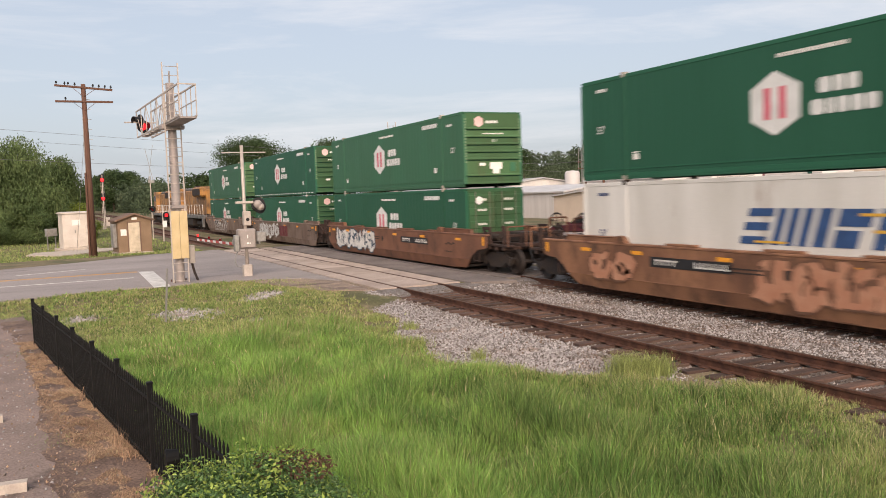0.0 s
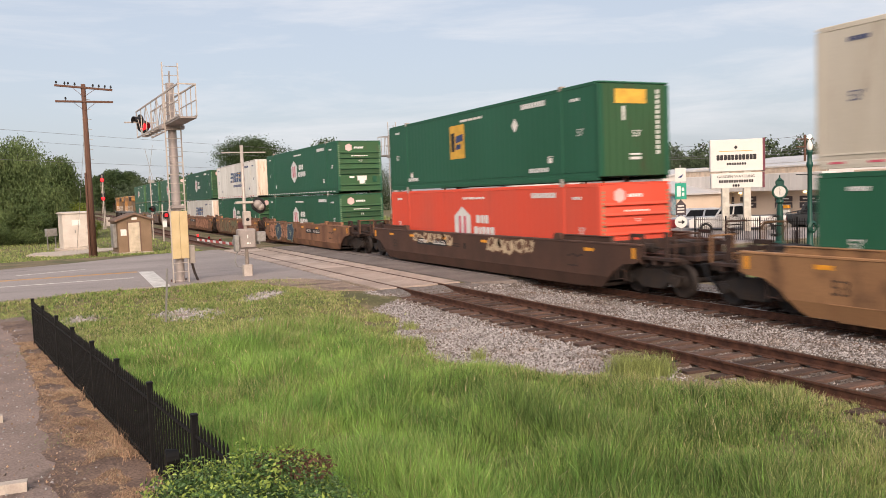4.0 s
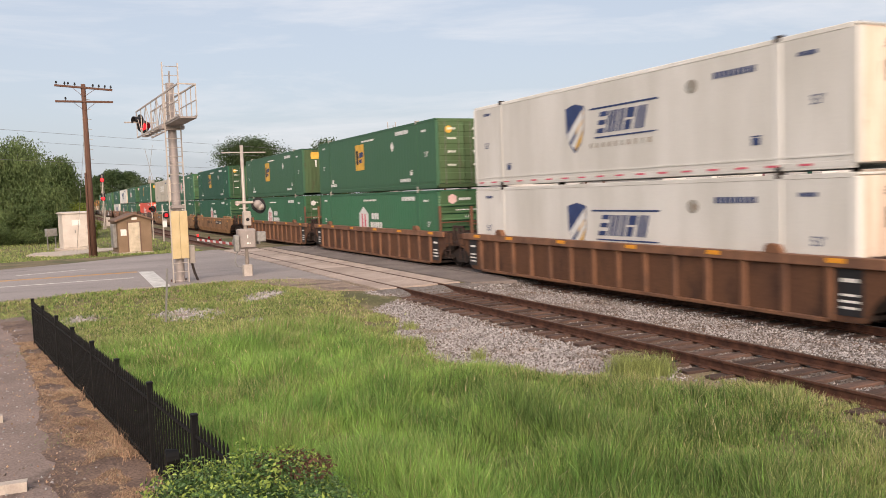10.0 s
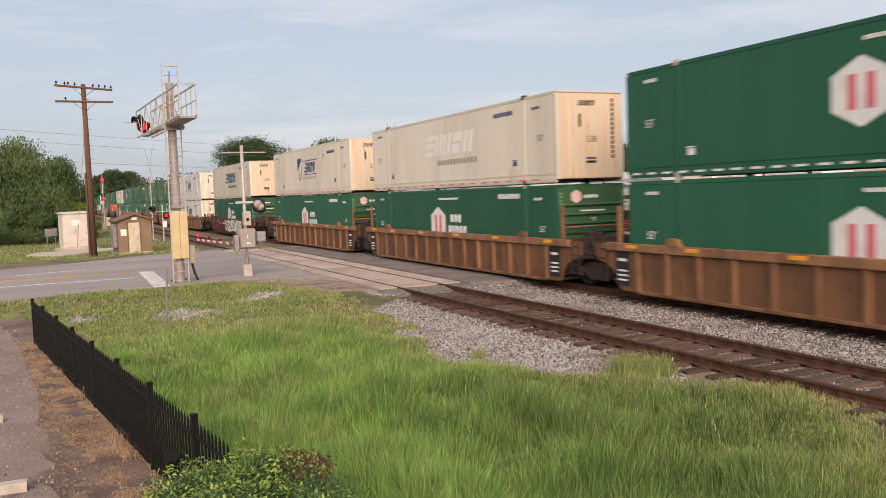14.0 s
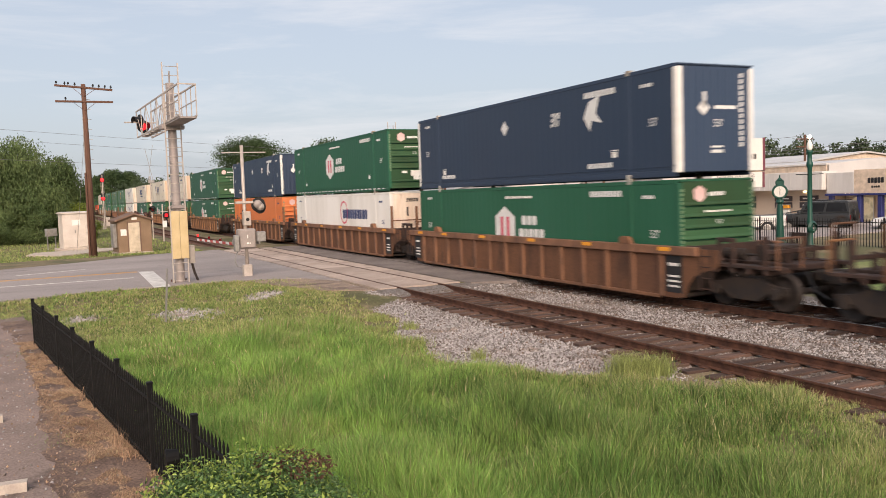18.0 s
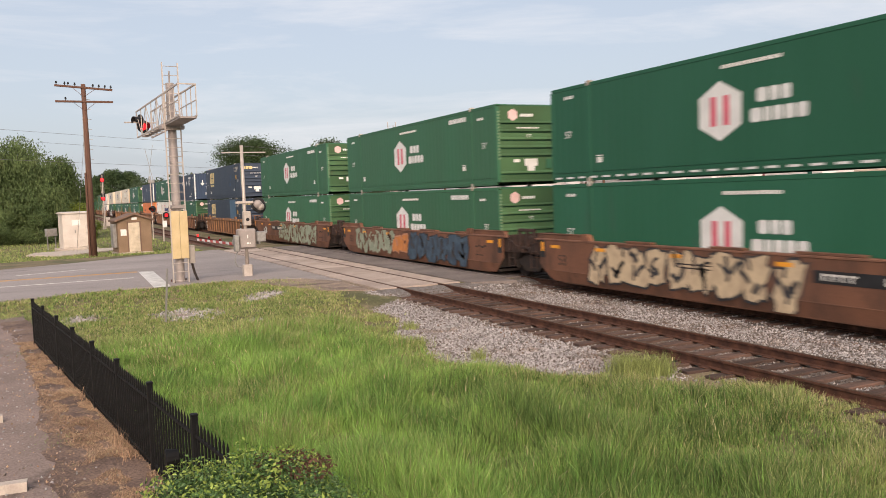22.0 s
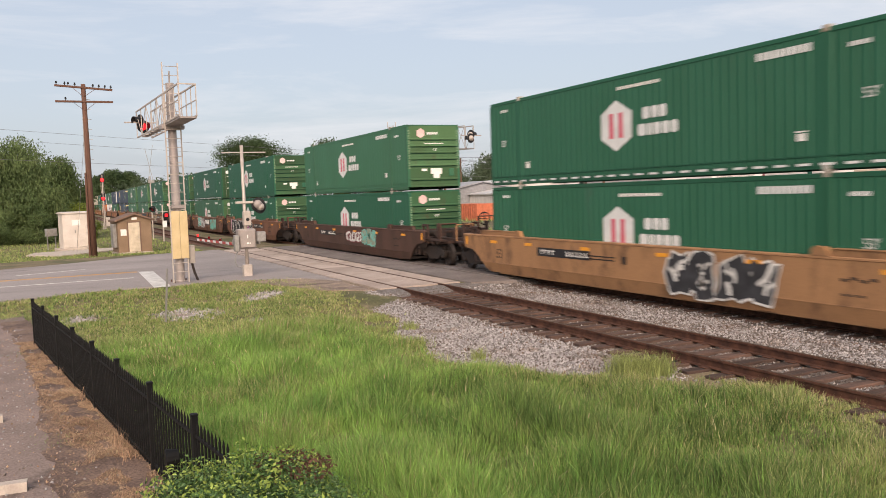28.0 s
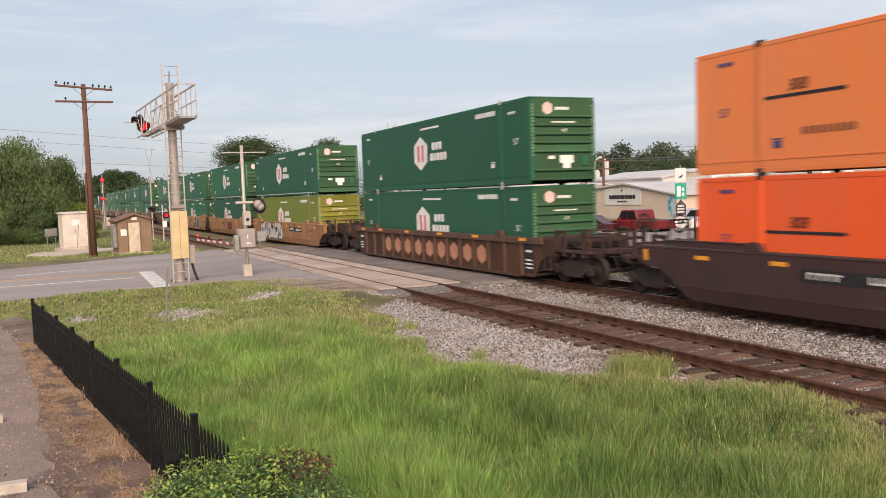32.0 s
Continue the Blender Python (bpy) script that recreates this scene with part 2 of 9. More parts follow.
def rect(cx, cy, w, h, slant=0.0):
    return [(cx - w / 2 - slant * h / 2, cy - h / 2), (cx + w / 2 - slant * h / 2, cy - h / 2),
            (cx + w / 2 + slant * h / 2, cy + h / 2), (cx - w / 2 + slant * h / 2, cy + h / 2)]


CACHE = {}


def cached(key, fn, material, smooth=False):
    k = (*key, material.name)
    if k not in CACHE:
        CACHE[k] = fn().mesh(key[0], material, smooth)
    return CACHE[k]


# ---- containers ----
def body_mesh(depth, pitch):
    ms = Mesh()
    z0, z1 = 0.17, HGT - 0.10
    for sgn in (1, -1):
        pts, x = [], -0.10
        while x - pitch > -LEN + 0.10:
            pts += [(x, 0), (x - pitch * 0.62, 0), (x - pitch * 0.72, depth), (x - pitch * 0.9, depth)]
            x -= pitch
        pts += [(x, 0), (-LEN + 0.1, 0)]
        n = len(pts)
        vs = [(px, sgn * (SIDE_Y - 0.004 - d), z) for z in (z0, z1) for px, d in pts]
        fs = [(i, i + 1, n + i + 1, n + i) for i in range(n - 1)]
        ms.add(vs, fs if sgn > 0 else [q[::-1] for q in fs])
    ms.box(-LEN + 0.06, -0.02, -SIDE_Y + 0.06, SIDE_Y - 0.06, 0.10, HGT - 0.05)
    return ms


def roof_mesh():
    ms = Mesh().box(-LEN, 0, -SIDE_Y + 0.02, SIDE_Y - 0.02, HGT - 0.06, HGT - 0.02)
    for i in range(40):
        x = -0.5 - i * 0.39
        ms.box(x - 0.12, x, -1.1, 1.1, HGT - 0.02, HGT - 0.004)
    return ms


SLOTS = (0.36, 0.99, 1.28, 1.57, 1.86, 2.16)


def slat_mesh(z0, z1):
    """One pressed slat of a ribbed end wall, flaring out at its lower edge over an open slot."""
    return Mesh().prism([(-LEN + 0.05, z0 + 0.04), (-LEN + 0.05, z1), (-LEN, z1), (-LEN - 0.012, z0 + 0.09), (-LEN - 0.05, z0 + 0.025), (-LEN - 0.05, z0)], "y", -SIDE_Y + 0.12, SIDE_Y - 0.12)


def door_leaf_mesh():
    """One pressed door sheet with raised bands."""
    pts = [(-LEN + 0.02, HGT - 0.16), (-LEN + 0.02, 0.2), (-LEN - 0.03, 0.2)]
    for z in (0.5, 1.0, 1.5, 2.0, 2.5):
        pts += [(-LEN - 0.03, z - 0.18), (-LEN - 0.048, z - 0.15), (-LEN - 0.048, z + 0.11), (-LEN - 0.03, z + 0.14)]
    pts.append((-LEN - 0.03, HGT - 0.16))
    return Mesh().prism(pts, "y", -0.575, 0.575)


def end_panel_mesh():
    """One shallowly corrugated sheet."""
    pts = [(-LEN + 0.05, SIDE_Y - 0.1), (-LEN + 0.05, -SIDE_Y + 0.1), (-LEN, -SIDE_Y + 0.1)]
    for i in range(9):
        y = -1.0 + i * 0.25
        pts += [(-LEN, y - 0.08), (-LEN - 0.012, y - 0.05), (-LEN - 0.012, y + 0.05), (-LEN, y + 0.08)]
    pts.append((-LEN, SIDE_Y - 0.1))
    return Mesh().prism(pts, "z", 0.12, HGT - 0.09)


def hexagon(r, sx=0.86):
    return [(0, r), (r * sx, r * 0.5), (r * sx, -r * 0.5), (0, -r), (-r * sx, -r * 0.5), (-r * sx, r * 0.5)]


def blocks(row, h, gap=0.04, slant=0.0):
    """A row of letter-sized blocks of the given widths, centred."""
    total = sum(row) + gap * (len(row) - 1)
    x, polys = -total / 2, []
    for k, w in enumerate(row):
        hh = h * 0.88
        x += w / 2
        c = 0.18 * min(w, hh)
        poly = [(x - w / 2 + c, -h / 2), (x + w / 2 - c, -h / 2), (x + w / 2, -h / 2 + c), (x + w / 2, -h / 2 + hh - c),
                (x + w / 2 - c, -h / 2 + hh), (x - w / 2 + c, -h / 2 + hh), (x - w / 2, -h / 2 + hh - c), (x - w / 2, -h / 2 + c)]
        polys.append([(px + slant * py, py) for px, py in poly])
        x += w / 2 + gap
    return flat(*polys)


def strokes_word(seed_n, h, n, slant=0.25, wide=1.0):
    """A broad wordmark as a rhythm of slanted bars and split blocks: plain shapes."""
    rnd = random.Random(seed_n)
    polys, x = [], 0.0

    def bar(cx, cy, w, hh):
        polys.append([(px + slant * cy, py) for px, py in rect(cx, cy, w, hh, slant)])

    for k in range(n):
        w = h * wide * (0.66 + 0.2 * rnd.random())
        kind = (0, 1, 2, 3, 4)[k % 5]
        if kind == 0:
            for cy, dx in ((0.39, 0.05), (0.0, 0.0), (-0.39, -0.05)):
                bar(x + w / 2 + dx * w, cy * h, w * 0.9, h * 0.22)
        elif kind == 1:
            for j in range(3):
                bar(x + w * (0.14 + 0.36 * j), 0, w * 0.24, h)
        elif kind == 2:
            w *= 0.42
            bar(x + w / 2, 0, w * 0.8, h)
        elif kind == 3:
            bar(x + w / 2, 0.27 * h, w * 0.92, h * 0.44)
            bar(x + w * 0.4, -0.27 * h, w * 0.7, h * 0.44)
        else:
            for j in range(2):
                bar(x + w * (0.24 + 0.5 * j), 0, w * 0.36, h)
        x += w + h * 0.10
    return [[(px - x / 2, py) for px, py in p] for p in polys]


LIVERY = {
    # name: paint, second tone, description
    "green": ((0.017, 0.092, 0.049), (0.023, 0.106, 0.061), "dark green"),
    "light_green": ((0.038, 0.134, 0.070), (0.045, 0.128, 0.070), "faded light green"),
    "olive": ((0.155, 0.20, 0.035), (0.18, 0.21, 0.05), "olive green"),
    "red": ((0.72, 0.085, 0.045), (0.65, 0.10, 0.06), "orange-red"),
    "mid_green": ((0.045, 0.118, 0.064), (0.052, 0.126, 0.07), "weathered green"),
    "white": ((0.77, 0.75, 0.71), (0.60, 0.58, 0.53), "off-white"),
    "cream": ((0.63, 0.58, 0.49), (0.53, 0.475, 0.385), "weathered cream"),
    "navy": ((0.030, 0.050, 0.090), (0.037, 0.056, 0.095), "navy blue"),
    "slate": ((0.030, 0.046, 0.074), (0.042, 0.056, 0.082), "dark slate blue"),
    "orange": ((0.68, 0.19, 0.055), (0.60, 0.20, 0.08), "pale orange"),
    "deep_orange": ((0.80, 0.105, 0.022), (0.72, 0.12, 0.04), "bright orange"),
}


def paint(kind):
    c, c2, _ = LIVERY[kind]
    dirty = kind in ("white", "cream")
    return mat("container_paint_" + kind, c, 0.55, 0.0, col2=c2, scale=0.7, stretch=(1, 1, 0.25), fine=30, fine_amt=0.05, bump=0.04,
               jitter=0.13, spots=(0.22, 0.12, 0.06) if dirty else tuple(0.6 * a + 0.03 for a in c), spot_scale=1.1, spot_lo=0.62, spot_hi=0.82, spec=0.3)


def end_tone(kind):
    c, c2, _ = LIVERY[kind]
    if kind not in ("white", "cream", "green", "light_green", "mid_green", "olive"):
        return paint(kind)
    if kind not in ("white", "cream"):
        return mat("container_end_tone_" + kind, (c[0] * 1.25 + 0.012, c[1] * 0.98, c[2] * 0.8), 0.65, col2=(c[0] * 0.9 + 0.02, c[1] * 0.75, c[2] * 0.6), scale=0.9, stretch=(1, 1, 0.4),
                   lo=0.4, hi=0.75, spots=(0.07, 0.05, 0.03), spot_scale=1.6, spot_lo=0.58, spot_hi=0.8, bump=0.05, jitter=0.25, spec=0.25)
    # pale ends: warmth of the evening sun mixed into the colour, plus rust stains
    return mat("container_end_tone_" + kind, (c[0] * 0.98, c[1] * 0.85, c[2] * 0.74), 0.6, col2=(0.58, 0.40, 0.28), scale=1.2, stretch=(1, 2.2, 0.3),
               lo=0.42, hi=0.78, spots=(0.30, 0.13, 0.055), spot_scale=2.2, spot_lo=0.58, spot_hi=0.72, bump=0.05, jitter=0.05)


TEMPLATES = {}


def container(kind, logo, end, x_front, z0, ribbed=False, dashes=False):
    """A 53-foot container whose front stands at x_front; copies share a template's meshes."""
    key = (kind, logo, end, ribbed, dashes)
    m = pose(x_front, TRACK_Y, z0)
    if key in TEMPLATES:
        return copy_thing(TEMPLATES[key], m)
    tone = LIVERY[kind][2]
    look_of = {"hex": "with a white hexagon logo", "square": "with a gold square logo", "shield": "with a shield logo and navy wordmark",
               "word": "with a slanted blue wordmark", "faded": "with a faded wordmark", "ring": "with a red ring logo and navy wordmark",
               "diamonds": "with small white marks and pale corner posts", "yellow": "with a pale yellow block logo", "yellow_panel": "with yellow block logo and blue panel", "dark": "with a small dark wordmark"}[logo]
    ob = thing("shipping_container", f"{tone} shipping container {look_of}", "container", m, "containers on the train")
    p, pe = paint(kind), end_tone(kind)
    depth, pitch = (0.030, 0.27) if ribbed else (0.004, 0.34)
    part("body", cached(("body", depth), lambda: body_mesh(depth, pitch), p), None, ob)
    part("roof", cached(("roof",), roof_mesh, p), None, ob)
    rail_lo = cached(("bottom_rail",), lambda: Mesh().cbox(-LEN + 0.08, -0.08, -0.03, 0.03, 0.0, 0.17, 0.01).box(-LEN + 0.08, -0.08, 0.03, 0.036, 0.06, 0.085).box(-LEN + 0.12, -0.12, 0.012, 0.04, 0.27, 0.305), p)
    rail_hi = cached(("top_rail",), lambda: Mesh().cbox(-LEN + 0.08, -0.08, -0.03, 0.035, HGT - 0.12, HGT - 0.01, 0.012), p)
    mp = M_PALE_MARK if logo == "diamonds" else p
    post = cached(("corner_post",), lambda: Mesh().cbox(-0.09, 0.09, -0.09, 0.09, 0.1, HGT - 0.1, 0.015), mp)
    stack = cached(("stacking_post",), lambda: Mesh().cbox(-0.11, 0.11, -0.04, 0.012, 0.12, HGT - 0.05, 0.012).box(-0.025, 0.025, 0.012, 0.016, 0.2, HGT - 0.15), p)
    cast = cached(("corner_casting",), lambda: Mesh().cbox(-0.09, 0.09, -0.085, 0.085, -0.075, 0.075, 0.012), M_CASTING if logo not in ("word", "faded", "shield", "dark") else M_STEEL_DARK)
    for sy in (1, -1):
        part("bottom_rail", rail_lo, None, ob, at=(0, sy * (SIDE_Y - 0.03), 0))
        part("top_rail", rail_hi, None, ob, at=(0, sy * (SIDE_Y - 0.03), 0))
        for x in (-0.09, -LEN + 0.09):
            part("corner_post", post, None, ob, at=(x, sy * (SIDE_Y - 0.085), 0))
        for x in (-POST, -LEN + POST):
            part("stacking_post", stack, None, ob, at=(x, sy * (SIDE_Y - 0.005), 0))
            for z in (0.025, HGT - 0.025):
                part("corner_casting", cast, None, ob, at=(x, sy * (SIDE_Y - 0.07), z))
    wm = M_WHITE_MARK
    # rear end
    if end == "louver":
        edges = (0.10,) + SLOTS + (HGT - 0.07,)
        for k, (lo, hi) in enumerate(zip(edges[:-1], edges[1:])):
            part("slat", cached(("slat", k), lambda: slat_mesh(lo + (0.05 if k else 0.0), hi), pe), None, ob)
        crest = flat(rect(-0.35, 0, 0.24, 0.26, 0.1), rect(-0.05, 0, 0.24, 0.26, 0.1), rect(0.25, 0, 0.24, 0.26, 0.1)) if logo.startswith("yellow") else flat(hexagon(0.22))
        part("rear_logo", cached(("rear_logo",), lambda: crest, M_CREAMY if logo.startswith("yellow") else M_PINK_MARK), None, ob, at=end_m(0.62, 2.50, -LEN - 0.014))
        part("rear_wordmark", cached(("rear_wordmark",), lambda: blocks([0.09] * 5, 0.12, 0.02), wm), None, ob, at=end_m(0.05, 2.50, -LEN - 0.014))
        part("caution_stripe", cached(("caution_stripe",), lambda: flat(*[rect(-0.42 + 0.12 * k, 0, 0.09, 0.05) for k in range(8)]), M_PALE_MARK), None, ob, at=end_m(0.0, 2.04, -LEN - 0.016))
        part("size_mark", text_mesh("53'", 0.20, wm), None, ob, at=end_m(-0.05, 1.735, -LEN - 0.016))
        part("placard", cached(("placard",), lambda: flat(rect(0, 0, 0.55, 0.26), rect(0, -0.22, 0.3, 0.18)), M_PALE_MARK), None, ob, at=end_m(-0.1, 0.80, -LEN - 0.016))
        part("small_plate", cached(("small_plate",), lambda: flat(rect(0, 0, 0.26, 0.11)), M_PALE_MARK), None, ob, at=end_m(0.5, 0.86, -LEN - 0.016))
        part("document_box", cached(("document_box",), lambda: Mesh().cbox(-0.12, 0.12, -0.17, 0.17, 0, 0.03, 0.008), p), None, ob, at=end_m(-0.85, 0.74, -LEN - 0.012))
        for sy in (1, -1):
            part("number_column", cached(("number_column",), lambda: flat(*[rect(0, 1.0 - 0.11 * k, 0.09, 0.07) for k in range(16)]), M_DULL_MARK), None, ob, at=end_m(sy * 1.2, 1.6))
    elif end == "doors":
        for sy in (1, -1):
            door = part("door", cached(("door",), door_leaf_mesh, pe), None, ob, at=(0, sy * 0.59, 0))
            for y in (-0.32, 0.30):
                part("lock_rod", cached(("lock_rod",), lambda: Mesh().rod((-LEN - 0.065, 0, 0.15), (-LEN - 0.065, 0, HGT - 0.13), 0.018, n=8), M_DULL_ROD), None, door, at=(0, y, 0))
            for z in (2.45, 2.05, 1.5, 0.95):
                part("label_strip", cached(("label_strip", round(z * 100)), lambda: flat(*[rect(-0.16 + 0.1 * k, 0, 0.06, 0.085) for k in range(4)]), M_PALE_MARK), None, door, at=end_m(0.0, z, -LEN - 0.064))
            part("hinge_strip", cached(("hinge_strip",), lambda: Mesh().cbox(-LEN - 0.04, -LEN, -0.03, 0.03, 0.25, HGT - 0.2, 0.008), pe), None, door, at=(0, sy * 0.55, 0))
        part("door_header", cached(("door_header",), lambda: Mesh().cbox(-LEN - 0.01, -LEN + 0.05, -SIDE_Y + 0.1, SIDE_Y - 0.1, HGT - 0.16, HGT - 0.03, 0.01), pe), None, ob)
        part("door_sill", cached(("door_sill",), lambda: Mesh().cbox(-LEN - 0.01, -LEN + 0.05, -SIDE_Y + 0.1, SIDE_Y - 0.1, 0.02, 0.19, 0.01), pe), None, ob)
        part("rear_logo", cached(("rear_door_logo",), lambda: flat(hexagon(0.17)), M_GOLD_MARK if logo == "square" else wm), None, ob, at=end_m(0.72, 2.42, -LEN - 0.055))
    else:
        part("rear_panel", cached(("rear_panel", "flat"), end_panel_mesh, pe), None, ob)
        dk = {"diamonds": M_WHITE_MARK, "yellow": M_CREAMY, "dark": M_BLACK_MARK}.get(logo, M_BLACK_MARK)
        if logo == "square":
            dk = wm
            part("rear_logo", cached(("rear_square",), lambda: flat(rect(0, 0, 1.15, 0.42)), M_GOLD_MARK), None, ob, at=end_m(0.15, 2.45, -LEN - 0.014))
        elif logo == "diamonds":
            part("rear_logo", cached(("rear_diamond",), lambda: flat([(0, 0.2), (0.2, 0), (0, -0.2), (-0.2, 0)], rect(0.75, 0.02, 0.75, 0.09)), wm), None, ob, at=end_m(0.45, 1.75, -LEN - 0.014))
        else:
            part("rear_wordmark", cached(("rear_dark_word",), lambda: flat(*strokes_word(3, 0.17, 5)), dk), None, ob, at=end_m(0.15, 2.5, -LEN - 0.014))
        part("size_mark", text_mesh("53ft" if logo in ("word", "shield", "faded") else "53'", 0.28, dk), None, ob, at=end_m(-0.05, 1.35, -LEN - 0.014))
        part("number_column", cached(("dark_number_column",), lambda: flat(*[rect(0, 1.0 - 0.15 * k, 0.10, 0.11) for k in range(13)]), dk), None, ob, at=end_m(-0.85, 1.6, -LEN - 0.014))
        part("notice", cached(("notice",), lambda: flat(rect(0, 0, 0.4, 0.05), rect(0, -0.12, 0.4, 0.08)), dk), None, ob, at=end_m(0.0, 0.75, -LEN - 0.014))
        part("vent_plate", cached(("vent_plate",), lambda: flat(rect(0, 0, 0.09, 0.42)), dk), None, ob, at=end_m(0.42, 1.95, -LEN - 0.014))
    # field side
    if logo == "hex":
        lg = part("logo", cached(("logo",), lambda: flat(hexagon(0.71, 0.96)), wm), None, ob, "white hexagon logo", side_m(-7.25, 1.50))
        part("logo_bar", cached(("logo_bar",), lambda: flat(rect(-0.21, 0, 0.19, 0.70), rect(0.21, 0, 0.19, 0.70)), M_RED_MARK), None, lg, "red bars", Matrix.Translation((0, 0, 0.005)))
        part("wordmark", cached(("wordmark",), lambda: blocks([0.30, 0.26, 0.26], 0.36, 0.06), wm), None, ob, at=side_m(-8.86, 1.76))
        part("wordmark", cached(("wordmark_long",), lambda: blocks([0.34, 0.18, 0.27, 0.27, 0.27], 0.36, 0.06), wm), None, ob, at=side_m(-8.98, 1.32))
        part("slogan", cached(("slogan",), lambda: flat(*[rect(-0.85 + 0.1 * k, 0, 0.075, 0.085) for k in range(18)]), M_PALE_MARK), None, ob, at=side_m(-8.2, 2.52))
        part("number_bar", cached(("number_bar",), lambda: flat(*[rect(-0.7 + 0.15 * k, 0, 0.12, 0.17) for k in range(10)]), wm), None, ob, at=side_m(-13.1, 2.56))
    elif logo == "square":
        sq = part("logo", cached(("logo_square",), lambda: flat(rect(0, 0, 1.25, 1.3)), M_GOLD_MARK), None, ob, "gold square logo", side_m(-7.0, 1.75))
        part("logo_bar", cached(("square_bars",), lambda: flat(rect(-0.36, 0, 0.3, 0.72)), M_BLACK_MARK), None, sq, at=Matrix.Translation((0, 0, 0.005)))
        part("logo_swoosh", cached(("square_swoosh",), lambda: flat([(-0.1, 0.22), (0.5, 0.28), (0.5, 0.02), (-0.1, -0.04)], [(-0.1, -0.12), (0.3, -0.09), (0.3, -0.27), (-0.1, -0.30)]), M_NAVY_MARK), None, sq, at=Matrix.Translation((0, 0, 0.005)))
        part("diamond_mark", cached(("diamond_mark",), lambda: flat([(0, 0.24), (0.22, 0), (0, -0.24), (-0.22, 0)]), M_PALE_MARK), None, ob, at=side_m(-11.4, 2.0))
        part("slogan", cached(("slogan",), lambda: Mesh(), M_PALE_MARK), None, ob, at=side_m(-8.2, 2.52))
        part("number_bar", cached(("number_bar",), lambda: Mesh(), wm), None, ob, at=side_m(-12.6, 2.56))
        for x in (-2.6, -12.9):
            part("lift_note", cached(("lift_note",), lambda: flat(*[rect(-0.55 + 0.2 * k, 0, 0.15, 0.14) for k in range(6)]), wm), None, ob, at=side_m(x, 0.42))
    elif logo in ("word", "faded"):
        wmat = M_BLUE_MARK if logo == "word" else M_PALE_MARK
        part("wordmark", cached(("slanted_wordmark",), lambda: flat(*strokes_word(1, 0.82, 5, 0.3, 1.45)), wmat), None, ob, at=side_m(-8.5, 1.75))
        if logo == "word":
            part("wordmark_accent", cached(("wordmark_accent",), lambda: flat(rect(1.4, 0.28, 1.1, 0.06, 0.3), rect(1.5, -0.05, 0.7, 0.06, 0.3), rect(-1.4, -0.35, 0.9, 0.05, 0.3)), M_GOLD_MARK), None, ob, at=side_m(-8.5, 1.75, SIDE_Y + 0.006))
        part("sub_line", cached(("sub_line",), lambda: flat(*[rect(-1.6 + 0.29 * k, 0, 0.19, 0.2) for k in range(12)]), M_NAVY_MARK if logo == "word" else M_CASTING), None, ob, at=side_m(-9.1, 1.02))
        part("number_bar", cached(("navy_number_bar",), lambda: flat(*[rect(-0.7 + 0.15 * k, 0, 0.11, 0.15) for k in range(9)]), M_NAVY_MARK), None, ob, at=side_m(-12.9, 2.45))
    elif logo == "shield":
        sh = part("logo", cached(("logo_shield",), lambda: flat([(-0.48, 0.62), (0, 0.72), (0.48, 0.62), (0.45, -0.1), (0.28, -0.5), (0, -0.75), (-0.28, -0.5), (-0.45, -0.1)]), M_NAVY_MARK), None, ob, "navy and gold shield logo", side_m(-6.5, 1.6))
        part("shield_stripe", cached(("shield_stripe",), lambda: flat([(-0.32, -0.42), (-0.38, -0.15), (0.42, 0.55), (0.44, 0.25)], [(-0.2, -0.5), (-0.05, -0.62), (0.42, -0.05), (0.42, 0.2)]), M_WHITE_MARK), None, sh, at=Matrix.Translation((0, 0, 0.005)))
        part("shield_gold", cached(("shield_gold",), lambda: flat([(0.1, 0.2), (0.44, 0.5), (0.43, -0.1), (0.3, -0.42), (0.02, -0.68)]), M_GOLD_MARK), None, sh, at=Matrix.Translation((0, 0, 0.004)))
        part("wordmark", cached(("shield_wordmark",), lambda: flat(*strokes_word(1, 0.6, 5, 0.3, 0.95)), M_NAVY_MARK), None, ob, at=side_m(-8.75, 1.66))
        part("wordmark_outline", cached(("wordmark_outline",), lambda: flat(rect(0, 0.42, 3.0, 0.05, 0.3), rect(0.1, -0.42, 2.7, 0.04, 0.3)), M_NAVY_MARK), None, ob, at=side_m(-8.75, 1.66))
        part("sub_line", cached(("sub_line_wide",), lambda: flat(*[rect(-1.3 + 0.29 * k, 0, 0.12, 0.14) for k in range(10)]), M_CASTING), None, ob, at=side_m(-8.6, 1.02))
        part("number_bar", cached(("navy_number_bar",), lambda: Mesh(), M_NAVY_MARK), None, ob, at=side_m(-13.0, 2.35))
        part("seal_mark", cached(("seal_mark",), lambda: flat([(0.2 * math.cos(a * 0.524), 0.17 * math.sin(a * 0.524)) for a in range(12)]), M_CASTING), None, ob, at=side_m(-11.5, 2.2))
    elif logo == "ring":
        ring = Mesh()
        for k in range(24):
            a0, a1 = k * math.pi / 12, (k + 1) * math.pi / 12
            ring.prism([(0.62 * math.cos(a0), 0.62 * math.sin(a0)), (0.62 * math.cos(a1), 0.62 * math.sin(a1)),
                        (0.53 * math.cos(a1), 0.53 * math.sin(a1)), (0.53 * math.cos(a0), 0.53 * math.sin(a0))], "z", 0, 0.004)
        part("logo", ring, M_RED_MARK, ob, "red ring logo", side_m(-9.4, 1.9))
